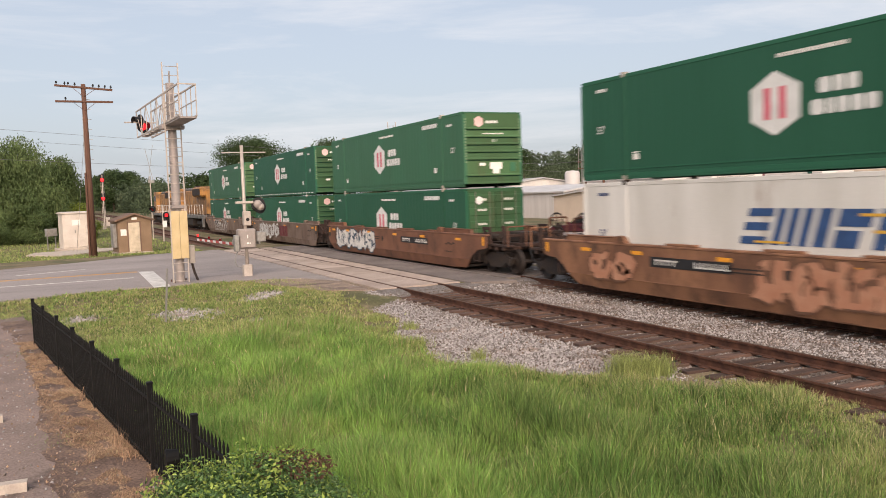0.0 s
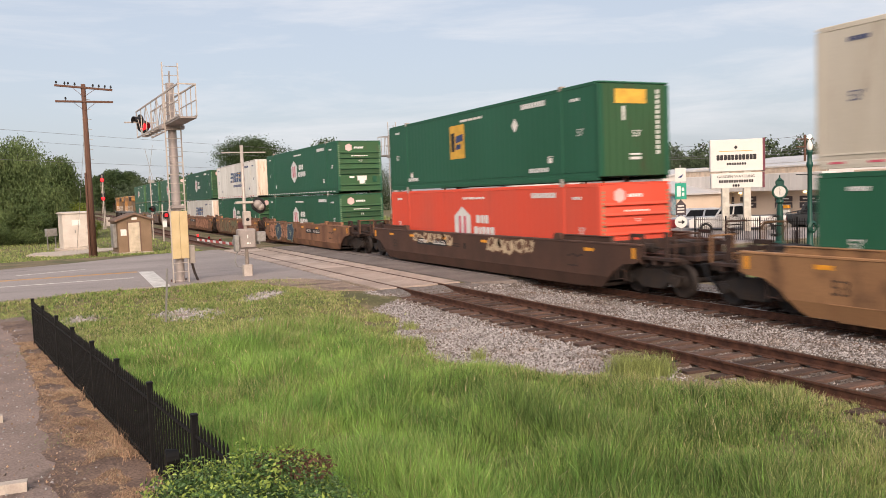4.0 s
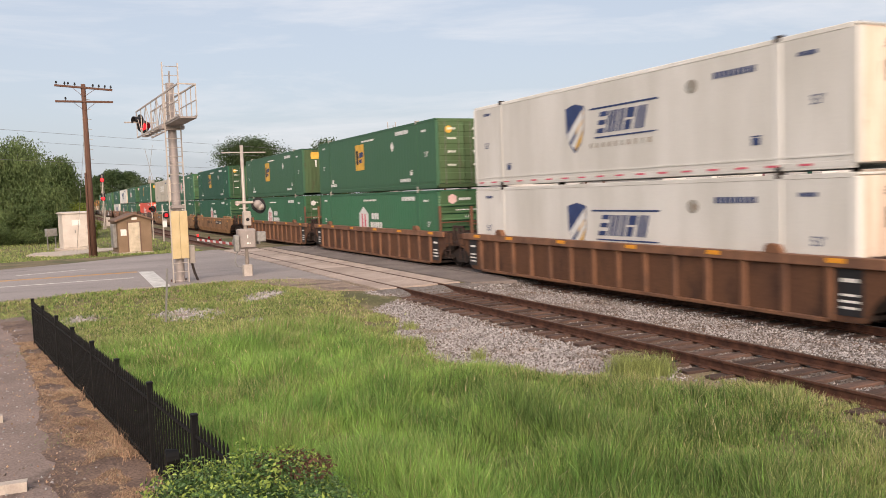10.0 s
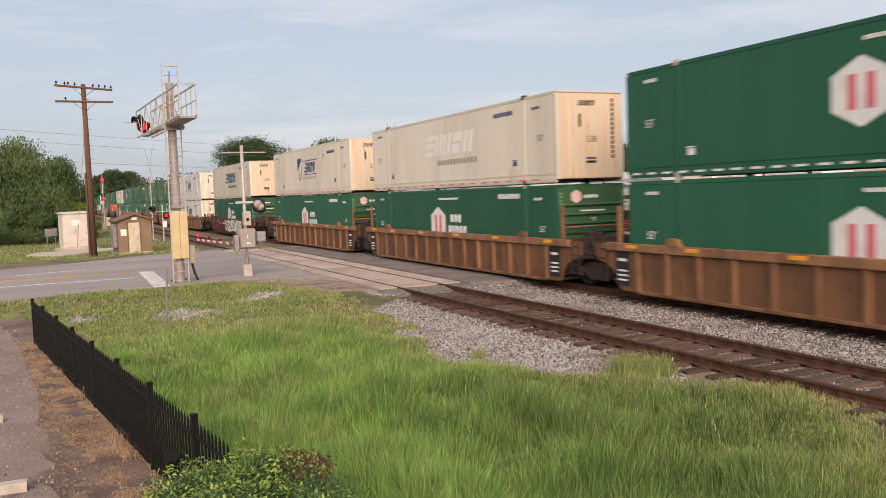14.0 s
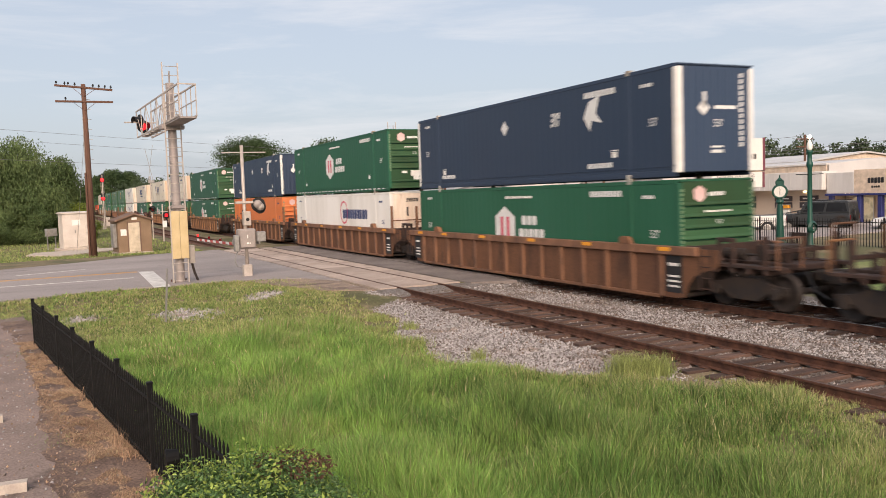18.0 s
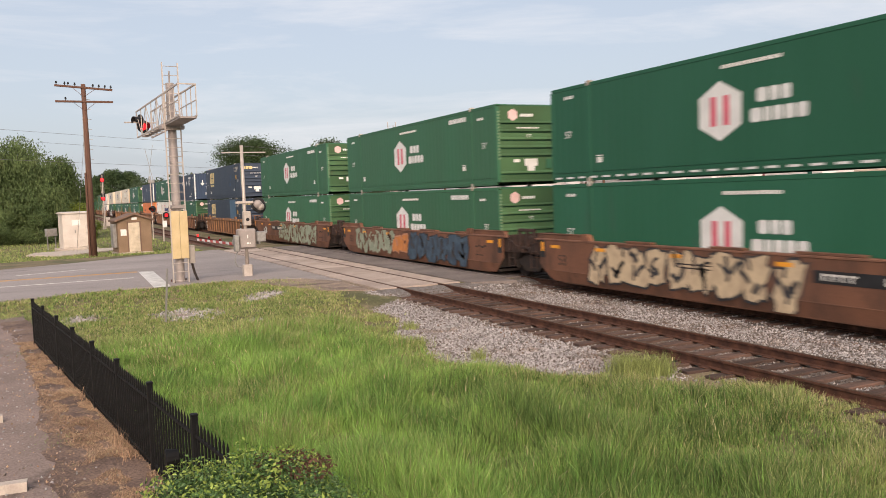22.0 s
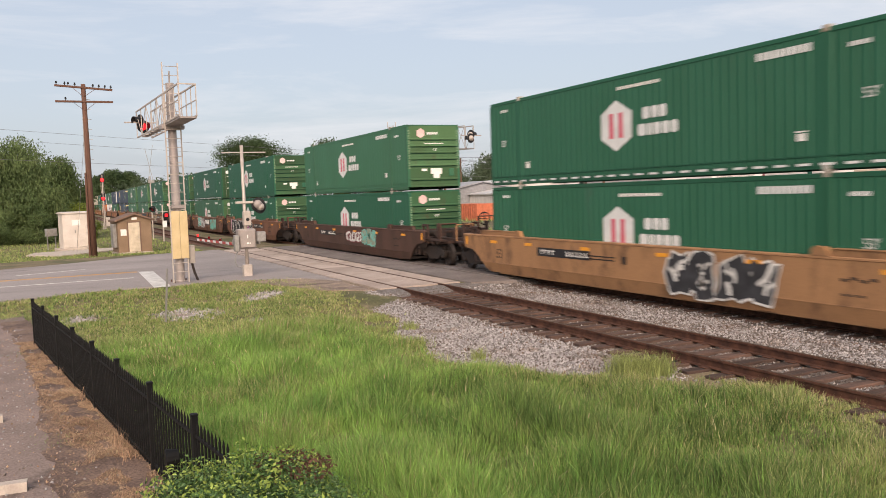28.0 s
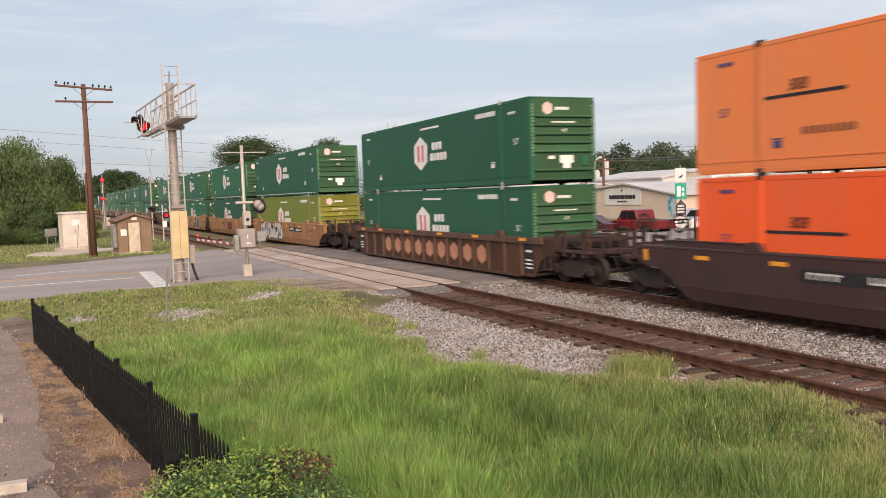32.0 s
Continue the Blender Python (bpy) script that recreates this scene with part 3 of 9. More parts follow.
        part("wordmark", cached(("ring_wordmark",), lambda: blocks([0.34, 0.34, 0.36, 0.3, 0.3, 0.3, 0.12, 0.28, 0.2, 0.12, 0.28, 0.28], 0.56, 0.05), M_NAVY_MARK), None, ob, at=side_m(-11.1, 1.85))
    elif logo == "diamonds":
        part("diamond_mark", cached(("pale_diamond",), lambda: flat([(0, 0.26), (0.24, 0), (0, -0.26), (-0.24, 0)]), wm), None, ob, at=side_m(-7.4, 1.95))
        part("wordmark", cached(("light_wordmark",), lambda: flat(*strokes_word(8, 0.42, 4, 0.1, 0.3), [(1.5, -0.1), (1.75, 0.35), (2.3, 0.5), (2.1, 0.0), (2.4, -0.3), (1.9, -0.2), (1.8, -0.5)]), wm), None, ob, at=side_m(-10.6, 1.95))
        part("number_bar", cached(("number_bar",), lambda: Mesh(), wm), None, ob, at=side_m(-12.9, 2.5))
        for x in (-2.9, -12.9):
            part("lift_note", cached(("lift_note",), lambda: Mesh(), wm), None, ob, at=side_m(x, 0.42))
    elif logo in ("yellow", "yellow_panel"):
        if logo == "yellow_panel":
            part("repair_panel", flat(rect(0, 0, 2.5, HGT - 0.42)), mat("faded_blue_panel_paint", (0.05, 0.11, 0.185), 0.65, col2=(0.10, 0.17, 0.245), scale=0.8, stretch=(1, 1, 0.3), bump=0.03), ob, "faded blue repair panel", side_m(-12.55, HGT / 2 + 0.1))
        part("logo", cached(("block_logo",), lambda: flat(
            rect(-0.68, 0, 0.58, 1.0, 0.12), rect(0.02, 0.27, 0.6, 0.46, 0.12), rect(-0.04, -0.27, 0.6, 0.46, 0.12), rect(0.72, 0, 0.58, 1.0, 0.12)), M_CREAMY), None, ob, "pale yellow block logo", side_m(-3.3, 2.0))
        part("sub_line", cached(("yellow_sub_line",), lambda: flat(*[rect(-0.85 + 0.19 * k, 0, 0.13, 0.15) for k in range(10)]), M_CREAMY), None, ob, at=side_m(-3.3, 1.28))
        part("number_bar", cached(("two_row_numbers",), lambda: flat(*[rect(-0.75 + 0.17 * k, 0.1, 0.13, 0.16) for k in range(10)], *[rect(-0.7 + 0.17 * k, -0.15, 0.13, 0.14) for k in range(7)]), M_CASTING), None, ob, at=side_m(-14.6, 2.45))
        if logo == "yellow":
            part("patch", cached(("patch",), lambda: flat(rect(0, 0, 0.3, 0.5), rect(-0.3, -0.55, 0.5, 0.25)), mat("faded_blue_patch", (0.03, 0.075, 0.16), 0.6, bump=0)), None, ob, at=side_m(-12.2, 1.75))
        part("caution_plate", cached(("caution_plate",), lambda: flat(rect(0, 0, 0.32, 0.34)), M_GOLD_MARK), None, ob, at=side_m(-14.55, 1.75))
    elif logo == "dark":
        part("wordmark", cached(("small_dark_word",), lambda: flat(*strokes_word(4, 0.24, 8, 0.2, 0.25), rect(0.1, -0.22, 2.1, 0.07)), M_BLACK_MARK), None, ob, at=side_m(-3.1, 1.85))
        part("number_bar", cached(("dark_numbers",), lambda: flat(*[rect(-0.6 + 0.15 * k, 0, 0.11, 0.15) for k in range(9)]), mat("faded_brown_lettering", (0.28, 0.10, 0.04), 0.7, bump=0)), None, ob, at=side_m(-3.8, 0.85))
    dark_on_pale = kind in ("white", "cream", "orange", "deep_orange")
    sm = M_NAVY_MARK if dark_on_pale else wm
    for x, z in ((-0.95, 1.42), (-LEN + 0.95, 1.45)):
        part("size_mark", text_mesh("53'", 0.30, sm), None, ob, at=side_m(x, z))
    for x, z in ((-1.0, 2.55), (-LEN + 1.2, 2.45)):
        part("small_text", cached(("small_text",), lambda: flat(*[rect(-0.2 + 0.1 * k, 0, 0.075, 0.09) for k in range(5)]), sm), None, ob, at=side_m(x, z))
    for x, z in ((-2.5, 0.62), (-LEN + 2.6, 0.72)):
        part("lift_plate", cached(("lift_plate",), lambda: flat(rect(0, 0.10, 0.3, 0.03), rect(0, -0.02, 0.24, 0.16)), sm if dark_on_pale else M_PALE_MARK), None, ob, at=side_m(x, z))
    if dashes:
        part("reflector_tape", cached(("reflector_tape", "white"), lambda: flat(*[rect(0.4 + 0.6 * k, 0, 0.34, 0.055) for k in range(26)]), wm), None, ob, at=side_m(0, 0.115, SIDE_Y + 0.008))
    elif dark_on_pale and logo != "dark":
        part("reflector_tape", cached(("reflector_tape", "red"), lambda: flat(*[rect(0.5 + 0.9 * k, 0, 0.36, 0.045) for k in range(17)]), M_RED_MARK), None, ob, at=side_m(0, 0.115, SIDE_Y + 0.008))
    TEMPLATES[key] = ob
    return ob


# ---- well cars ----
CAR_COLOURS = {
    "brown": ((0.185, 0.086, 0.052), (0.11, 0.058, 0.04), "rust-brown"),
    "tan": ((0.33, 0.178, 0.085), (0.27, 0.145, 0.072), "tan"),
    "light_brown": ((0.27, 0.135, 0.075), (0.125, 0.062, 0.04), "weathered light brown"),
    "maroon": ((0.105, 0.028, 0.024), (0.07, 0.025, 0.022), "dark maroon"),
    "dark_brown": ((0.085, 0.045, 0.032), (0.06, 0.035, 0.027), "dark brown"),
    "rust_orange": ((0.205, 0.10, 0.055), (0.12, 0.064, 0.043), "orange-brown"),
    "ochre": ((0.25, 0.125, 0.058), (0.13, 0.065, 0.04), "ochre"),
    "grey_brown": ((0.21, 0.155, 0.125), (0.125, 0.08, 0.06), "greyed brown"),
    "umber": ((0.055, 0.030, 0.030), (0.04, 0.025, 0.024), "dark umber"),
}
CAR_Y = 1.50
M_RUSTY = mat("rusty_end_steel", (0.055, 0.030, 0.023), 0.85, 0.0, col2=(0.026, 0.018, 0.016), scale=3, bump=0.15, jitter=0.15, spots=(0.12, 0.058, 0.03), spot_scale=4)


def car_paint(kind):
    c, c2, _ = CAR_COLOURS[kind]
    return mat("well_car_paint_" + kind, c, 0.65, col2=c2, scale=0.9, stretch=(1, 1, 0.5), lo=0.4, hi=0.72, fine=25, fine_amt=0.12,
               bump=0.08, jitter=0.10, spots=(0.06, 0.036, 0.027), spot_scale=1.5, spot_lo=0.50, spot_hi=0.74, spec=0.25)


FOLD = 0.47


def side_wall_mesh(front, rear, ribbed):
    """One long side of the well. Ribbed cars run on over the trucks above an arch; smooth ones stop short, full depth."""
    z0, zt = 0.13, 1.42
    if ribbed:
        a, b = (1.75 if front else 1.38), (1.45 if rear else 1.38)
        f = [(a, zt), (a, 1.02), (a - 0.2, 0.92), (1.0, 0.88), (0.62, 0.72), (0.38, 0.45), (0.28, z0 + 0.04), (0.05, z0)]
        r = [(b, zt), (b, 1.02), (b - 0.2, 0.92), (1.0, 0.88), (0.62, 0.72), (0.38, 0.45), (0.28, z0 + 0.04), (0.05, z0)]
    else:
        run = [(1.90, zt), (1.95, zt - 0.08), (1.95, 1.0), (1.75, 0.92), (1.25, 0.88), (0.82, 0.66), (0.6, FOLD)]
        stop = [(0.50, zt), (0.55, zt - 0.08), (0.55, 0.66), (0.33, FOLD)]
        f, r = (run if front else stop), (run if rear else stop)
    return Mesh().prism(f + [(-LEN - x, z) for x, z in reversed(r)], "y", -0.02, 0.02)


def lower_side_mesh(front, rear, sy):
    """The lower part of a smooth side, folded inwards."""
    a, b = (0.82 if front else 0.55), (0.82 if rear else 0.55)
    ms = Mesh().prism([(a - 0.22, FOLD), (a - 0.5, 0.24), (a - 0.72, 0.13), (-LEN - b + 0.72, 0.13), (-LEN - b + 0.5, 0.24), (-LEN - b + 0.22, FOLD)], "y", -0.02, 0.02)
    ms.v = [(x, y - sy * (FOLD - z) * 0.25, z) for x, y, z in ms.v]
    return ms


def truck_frame_mesh():
    out = [(-1.05, 0.42), (-1.15, 0.62), (-0.75, 0.66), (-0.42, 0.78), (0.42, 0.78), (0.75, 0.66), (1.15, 0.62), (1.05, 0.42),
           (0.7, 0.46), (0.42, 0.26), (-0.42, 0.26), (-0.7, 0.46)]
    ms = Mesh().prism(out, "y", -0.07, 0.07)
    for x in (-0.9, 0.9):
        ms.lathe([(0.02, 0.09), (0.13, 0.09), (0.15, 0.06), (0.15, -0.02)], (x, 0, 0.46), 10, "y")
    return ms


def spring_mesh():
    ms = Mesh()
    for x in (-0.2, 0.0, 0.2):
        ms.lathe([(0.07, 0.30), (0.085, 0.34), (0.07, 0.38), (0.085, 0.42), (0.07, 0.46), (0.085, 0.50), (0.07, 0.56)], (x, 0, 0), 8)
    return ms


def wheel_mesh():
    prof = [(0.03, -0.07), (0.14, -0.07), (0.16, -0.02), (0.36, 0.01), (0.38, -0.05), (0.42, -0.06), (0.43, 0.06), (0.46, 0.075), (0.46, 0.1), (0.15, 0.1), (0.03, 0.1)]
    return Mesh().lathe(prof, (0, 0, 0), 24, "y")


def truck(parent, x):
    t = part("truck", cached(("truck_bolster",), lambda: Mesh().cbox(-0.22, 0.22, -1.0, 1.0, 0.45, 0.78, 0.04).lathe([(0.3, 0.78), (0.3, 0.95), (0.2, 0.98)], (0, 0, 0), 14), M_STEEL_DARK), None, parent, "grimy steel truck", (x, 0, 0))
    for sy in (1, -1):
        part("side_frame", cached(("side_frame",), truck_frame_mesh, M_STEEL_DARK), None, t, at=(0, sy * 1.02, 0))
        part("spring", cached(("spring",), spring_mesh, M_STEEL_DARK, True), None, t, at=(0, sy * 1.02, 0))
        for sx in (-0.9, 0.9):
            part("wheel", cached(("wheel",), wheel_mesh, M_WHEEL, True), None, t,
                 at=pose(sx, sy * 0.77, 0.46, 0, 0, 0 if sy < 0 else 180))
    for sx in (-0.9, 0.9):
        part("axle", cached(("axle",), lambda: Mesh().rod((0, -0.75, 0.46), (0, 0.75, 0.46), 0.08, n=10), M_WHEEL, True), None, t, at=(sx, 0, 0))


def end_deck(parent, m, mp, sgn, x_in, x_out, coupled):
    """The platform over a truck, with uprights, handrails, and a coupler where two cars meet."""
    a, b = sorted((x_in, x_out))
    deck = part("end_platform", Mesh().cbox(a, b, -0.55, 0.55, 0.98, 1.12, 0.02).cbox(a, b, -1.28, -0.95, 1.02, 1.10, 0.01).cbox(a, b, 0.95, 1.28, 1.02, 1.10, 0.01), mp, parent)
    for k in range(4):
        xx = x_in + (x_out - x_in) * (0.2 + 0.22 * k)
        part("cross_brace", Mesh().cbox(xx - 0.05, xx + 0.05, -1.3, 1.3, 0.90, 1.02, 0.01), mp, parent)
    part("brake_cylinder", Mesh().rod((x_in + sgn * 0.3, 0.75, 1.3), (x_in + sgn * 0.95, 0.75, 1.3), 0.14, n=12).rod((x_in + sgn * 0.95, 0.75, 1.3), (x_in + sgn * 1.3, 0.75, 1.3), 0.03, n=6), M_STEEL_DARK, parent)
    part("end_bulkhead", Mesh().cbox(min(x_in - sgn * 0.62, x_in - sgn * 0.54), max(x_in - sgn * 0.62, x_in - sgn * 0.54), -1.3, 1.3, 1.0, 1.45, 0.015), mp, parent)
    # slanted end post plates beside the container
    for sy in (1, -1):
        x0 = x_in - sgn * 0.35
        pts = [(x0, 1.5), (x0 + sgn * 0.95, 1.12), (x0 + sgn * 0.95, 0.9), (x0, 0.9)]
        part("end_gusset", Mesh().prism(pts if sgn > 0 else pts[::-1], "y", sy * 1.36 - 0.03, sy * 1.36 + 0.03), mp, parent)
        part("stanchion", Mesh().cbox(x_in + sgn * 0.55 - 0.05, x_in + sgn * 0.55 + 0.05, sy * 1.22 - 0.05, sy * 1.22 + 0.05, 1.05, 1.72, 0.012)
             .cbox(x_in + sgn * 1.0 - 0.05, x_in + sgn * 1.0 + 0.05, sy * 1.22 - 0.05, sy * 1.22 + 0.05, 1.05, 1.72, 0.012)
             .cbox(x_in + sgn * 0.5 if sgn > 0 else x_in + sgn * 1.05, x_in + sgn * 1.05 if sgn > 0 else x_in + sgn * 0.5, sy * 1.22 - 0.05, sy * 1.22 + 0.05, 1.62, 1.72, 0.012), mp, parent)
        lad = Mesh()
        for z in (0.45, 0.72, 0.99, 1.26):
            lad.beam((x_in + sgn * 0.12, sy * 1.42, z), (x_in + sgn * 0.48, sy * 1.42, z), 0.025, 0.025)
        lad.beam((x_in + sgn * 0.12, sy * 1.42, 0.4), (x_in + sgn * 0.12, sy * 1.42, 1.5), 0.03, 0.03)
        lad.beam((x_in + sgn * 0.48, sy * 1.42, 0.4), (x_in + sgn * 0.48, sy * 1.42, 1.5), 0.03, 0.03)
        part("ladder", lad, mp, parent)
    if coupled:
        cp = part("coupler", Mesh().cbox(min(x_out, x_out + sgn * 0.62), max(x_out, x_out + sgn * 0.62), -0.13, 0.13, 0.72, 0.98, 0.04)
                  .cbox(x_out + sgn * 0.55 - 0.14, x_out + sgn * 0.55 + 0.14, -0.2, 0.2, 0.66, 1.02, 0.05), M_STEEL_DARK, parent)
        for y in (-1.15, -0.42, 0.42, 1.15):
            part("end_upright", Mesh().cbox(x_out - sgn * 0.45 - 0.06, x_out - sgn * 0.45 + 0.06, y - 0.06, y + 0.06, 1.1, 1.78 if abs(y) > 1 else 1.5, 0.012), mp, parent)
        part("end_crossbeam", Mesh().cbox(x_out - sgn * 0.45 - 0.05, x_out - sgn * 0.45 + 0.05, -1.2, 1.2, 1.36, 1.46, 0.012), mp, parent)
        part("valve_box", Mesh().cbox(min(x_out - sgn * 1.5, x_out - sgn * 0.8), max(x_out - sgn * 1.5, x_out - sgn * 0.8), -0.5, 0.3, 1.12, 1.5, 0.03), M_STEEL_DARK, parent)
        part("air_hose", Mesh().pipe([(x_out, 0.35, 0.95), (x_out + sgn * 0.25, 0.38, 0.55), (x_out + sgn * 0.6, 0.38, 0.38)], 0.03), M_BLACK_MARK, cp)
        for sy, top in ((-1, 2.0), (1, 1.75)):
            part("handrail", Mesh().pipe([(x_out, sy * 1.25, 1.05), (x_out, sy * 1.25, top), (x_out, sy * 0.5, top), (x_out, sy * 0.5, 1.05)], 0.03), m, parent)
        part("brake_wheel", Mesh().lathe([(0.26, -0.02), (0.29, 0.0), (0.26, 0.02), (0.23, 0.0), (0.26, -0.02)], (x_out - sgn * 0.05, -0.85, 1.9), 16, "x")
             .beam((x_out - sgn * 0.05, -0.85, 1.63), (x_out - sgn * 0.05, -0.85, 2.17), 0.03, 0.03).beam((x_out - sgn * 0.05, -1.12, 1.9), (x_out - sgn * 0.05, -0.58, 1.9), 0.03, 0.03), M_STEEL_DARK, parent)


def graffiti(parent, x0, x1, z0, z1, fill, edge, seed_n, letters=None, layer=0):
    """Sprayed shapes in a row: leaning, swollen blocks with a dark rim, cut by curved inner strokes; no real letters."""
    rnd = random.Random(seed_n)
    n = letters or max(3, int(abs(x1 - x0) / 0.8))
    lo, hi = Mesh(), Mesh()
    w = (x1 - x0) / n
    aw = abs(w)
    zc = lambda zz: min(max(zz, 0.16), 1.40)

    def blob(ms, cx, cz, rx, rz, lean, jit, y):
        ring = []
        for k, j in enumerate(jit):
            a = 2 * math.pi * k / len(jit)
            c, q = math.cos(a), math.sin(a)
            px = math.copysign(abs(c) ** 0.6, c) * rx * j
            pz = math.copysign(abs(q) ** 0.6, q) * rz * j
            ring.append((cx + px + lean * pz, y, zc(cz + pz)))
        ms.add([(cx, y, zc(cz))] + ring, [(0, 1 + k, 1 + (k + 1) % len(ring)) for k in range(len(ring))])

    def stroke(ms, pts, t, y):
        for k, (p, r) in enumerate(zip(pts[:-1], pts[1:])):
            d = Vector((r[0] - p[0], r[1] - p[1]))
            if d.length < 1e-4:
                continue
            d.normalize()
            qx, qz = -d.y * t, d.x * t
            ms.add([(p[0] - qx, y, zc(p[1] - qz)), (r[0] + d.x * t - qx, y, zc(r[1] + d.y * t - qz)), (r[0] + d.x * t + qx, y, zc(r[1] + d.y * t + qz)), (p[0] + qx, y, zc(p[1] + qz))], [(0, 1, 2, 3)])

    for k in range(n):
        cx = x0 + (k + 0.5) * w + rnd.uniform(-0.08, 0.08) * aw
        drop = rnd.uniform(-0.06, 0.06)
        cz, rz = (z0 + z1) / 2 + drop, (z1 - z0) / 2 * rnd.uniform(0.86, 1.05)
        rx, lean = aw * rnd.uniform(0.46, 0.58), rnd.uniform(-0.32, 0.18)
        jit = [rnd.uniform(0.74, 1.16) for _ in range(19)]
        y = 0.0005 * (k % 4)
        blob(lo, cx, cz, rx + 0.07, rz + 0.06, lean, jit, y)
        blob(hi, cx, cz, rx, rz, lean, jit, y + 0.0025)
        # inner cuts: one counter and one or two bent strokes
        for _ in range(rnd.choice((4, 5, 6))):
            px, pz = cx + rnd.uniform(-0.35, 0.35) * rx, cz + rnd.uniform(-0.55, 0.55) * rz
            a = rnd.uniform(0.9, 2.3)
            ln, bend = rz * rnd.uniform(0.35, 0.75), rnd.uniform(-0.9, 0.9)
            pts, t = [], rnd.uniform(0.03, 0.07)
            for i in range(4):
                pts.append((px + math.cos(a) * ln * i / 3, pz + math.sin(a) * ln * (i / 3 - 0.4)))
                a += bend / 3
            stroke(lo, pts, t, y + 0.0055)
    part("graffiti_edge", lo, edge, parent, "sprayed graffiti outline", (0, CAR_Y + 0.004 + 0.009 * layer, 0))
    part("graffiti", hi, fill, parent, "sprayed graffiti", (0, CAR_Y + 0.004 + 0.009 * layer, 0))


def well_car(kind, ribbed, x_front, first, last, tags=()):
    """One well with its front truck; the last of a set has the rear truck as well."""
    m = car_paint(kind)
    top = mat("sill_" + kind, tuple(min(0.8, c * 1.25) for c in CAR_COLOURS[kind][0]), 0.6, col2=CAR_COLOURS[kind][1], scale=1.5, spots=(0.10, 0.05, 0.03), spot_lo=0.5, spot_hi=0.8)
    # ribbed cars: the sheets between the ribs take a darkened copy of the colour
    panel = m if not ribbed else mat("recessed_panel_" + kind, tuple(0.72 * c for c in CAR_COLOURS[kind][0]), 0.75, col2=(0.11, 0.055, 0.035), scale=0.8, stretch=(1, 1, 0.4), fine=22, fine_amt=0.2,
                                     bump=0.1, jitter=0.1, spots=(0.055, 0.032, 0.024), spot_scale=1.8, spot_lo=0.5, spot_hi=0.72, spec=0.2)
    ob = thing("well_car", f"{CAR_COLOURS[kind][2]} well car with {'ribbed' if ribbed else 'smooth'} sides under stacked containers", "rail car",
               pose(x_front, TRACK_Y, 0), "well cars of the train")
    for sy in (1, -1):
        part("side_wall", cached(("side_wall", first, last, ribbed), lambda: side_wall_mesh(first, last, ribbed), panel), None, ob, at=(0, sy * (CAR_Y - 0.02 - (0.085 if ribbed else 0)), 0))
        if not ribbed:
            part("lower_side", cached(("lower_side", first, last, sy), lambda: lower_side_mesh(first, last, sy), m), None, ob, at=(0, sy * (CAR_Y - 0.02), 0))
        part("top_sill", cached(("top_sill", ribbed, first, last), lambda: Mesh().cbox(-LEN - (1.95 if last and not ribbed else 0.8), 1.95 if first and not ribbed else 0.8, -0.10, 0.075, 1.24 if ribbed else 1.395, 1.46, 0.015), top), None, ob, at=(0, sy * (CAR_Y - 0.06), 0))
        part("bottom_sill", cached(("bottom_sill",), lambda: Mesh().cbox(-LEN + 0.6, -0.6, -0.09, 0.02, 0.09, 0.18, 0.015), m), None, ob, at=(0, sy * (CAR_Y - (0.02 if ribbed else 0.11)), 0))
        for x in (-POST, -LEN + POST):
            part("guide", cached(("guide",), lambda: Mesh().prism([(-0.24, 1.46), (-0.12, 1.64), (0.12, 1.66), (0.2, 1.6), (0.24, 1.46)], "y", -0.09, 0.08), m), None, ob, at=(x, sy * (CAR_Y - 0.06), 0))
        if not ribbed:
            for k, x in enumerate((0.0, -LEN)):
                part("end_cap_plate", cached(("end_cap_plate", k), lambda: Mesh().prism([(-1.75, 1.46), (-1.68, 1.60), (0.62, 1.60), (0.7, 1.46)] if k == 0 else [(-0.7, 1.46), (-0.62, 1.60), (1.68, 1.60), (1.75, 1.46)], "y", -0.09, 0.05)
                                                                     .cbox(-1.7 if k == 0 else -0.64, 0.64 if k == 0 else 1.7, -0.12, 0.075, 1.60, 1.625, 0.008), m), None, ob, at=(x, sy * (CAR_Y - 0.08), 0))
            if kind in ("brown", "light_brown"):
                for x, w in ((-4.4, 1.1), (-7.6, 1.1), (-10.4, 1.7), (-13.4, 0.9)):
                    part("sill_plate", cached(("sill_plate", w), lambda: Mesh().cbox(-w / 2, w / 2, -0.08, 0.08, 1.46, 1.52, 0.01), m), None, ob, at=(x, sy * (CAR_Y - 0.07), 0))
    if ribbed:
        rib = cached(("rib",), lambda: Mesh().prism([(-0.085, 0.0), (0.085, 0.0), (0.055, 0.105), (-0.055, 0.105)], "z", 0.16, 1.26), m)
        for k in range(14):
            x = -0.55 - k * 1.158
            for sy in (1, -1):
                part("rib", rib, None, ob, at=pose(x, sy * (CAR_Y - 0.105), 0, 0, 0, 0 if sy > 0 else 180))
        for x in (0.15, -LEN + 0.1):
            part("consolidated_stencil", cached(("stencil_panel",), lambda: flat(rect(0, 0, 0.62, 0.95)), M_BLACK_MARK), None, ob, "black data panel", at=side_m(x, 0.74, CAR_Y - 0.082))
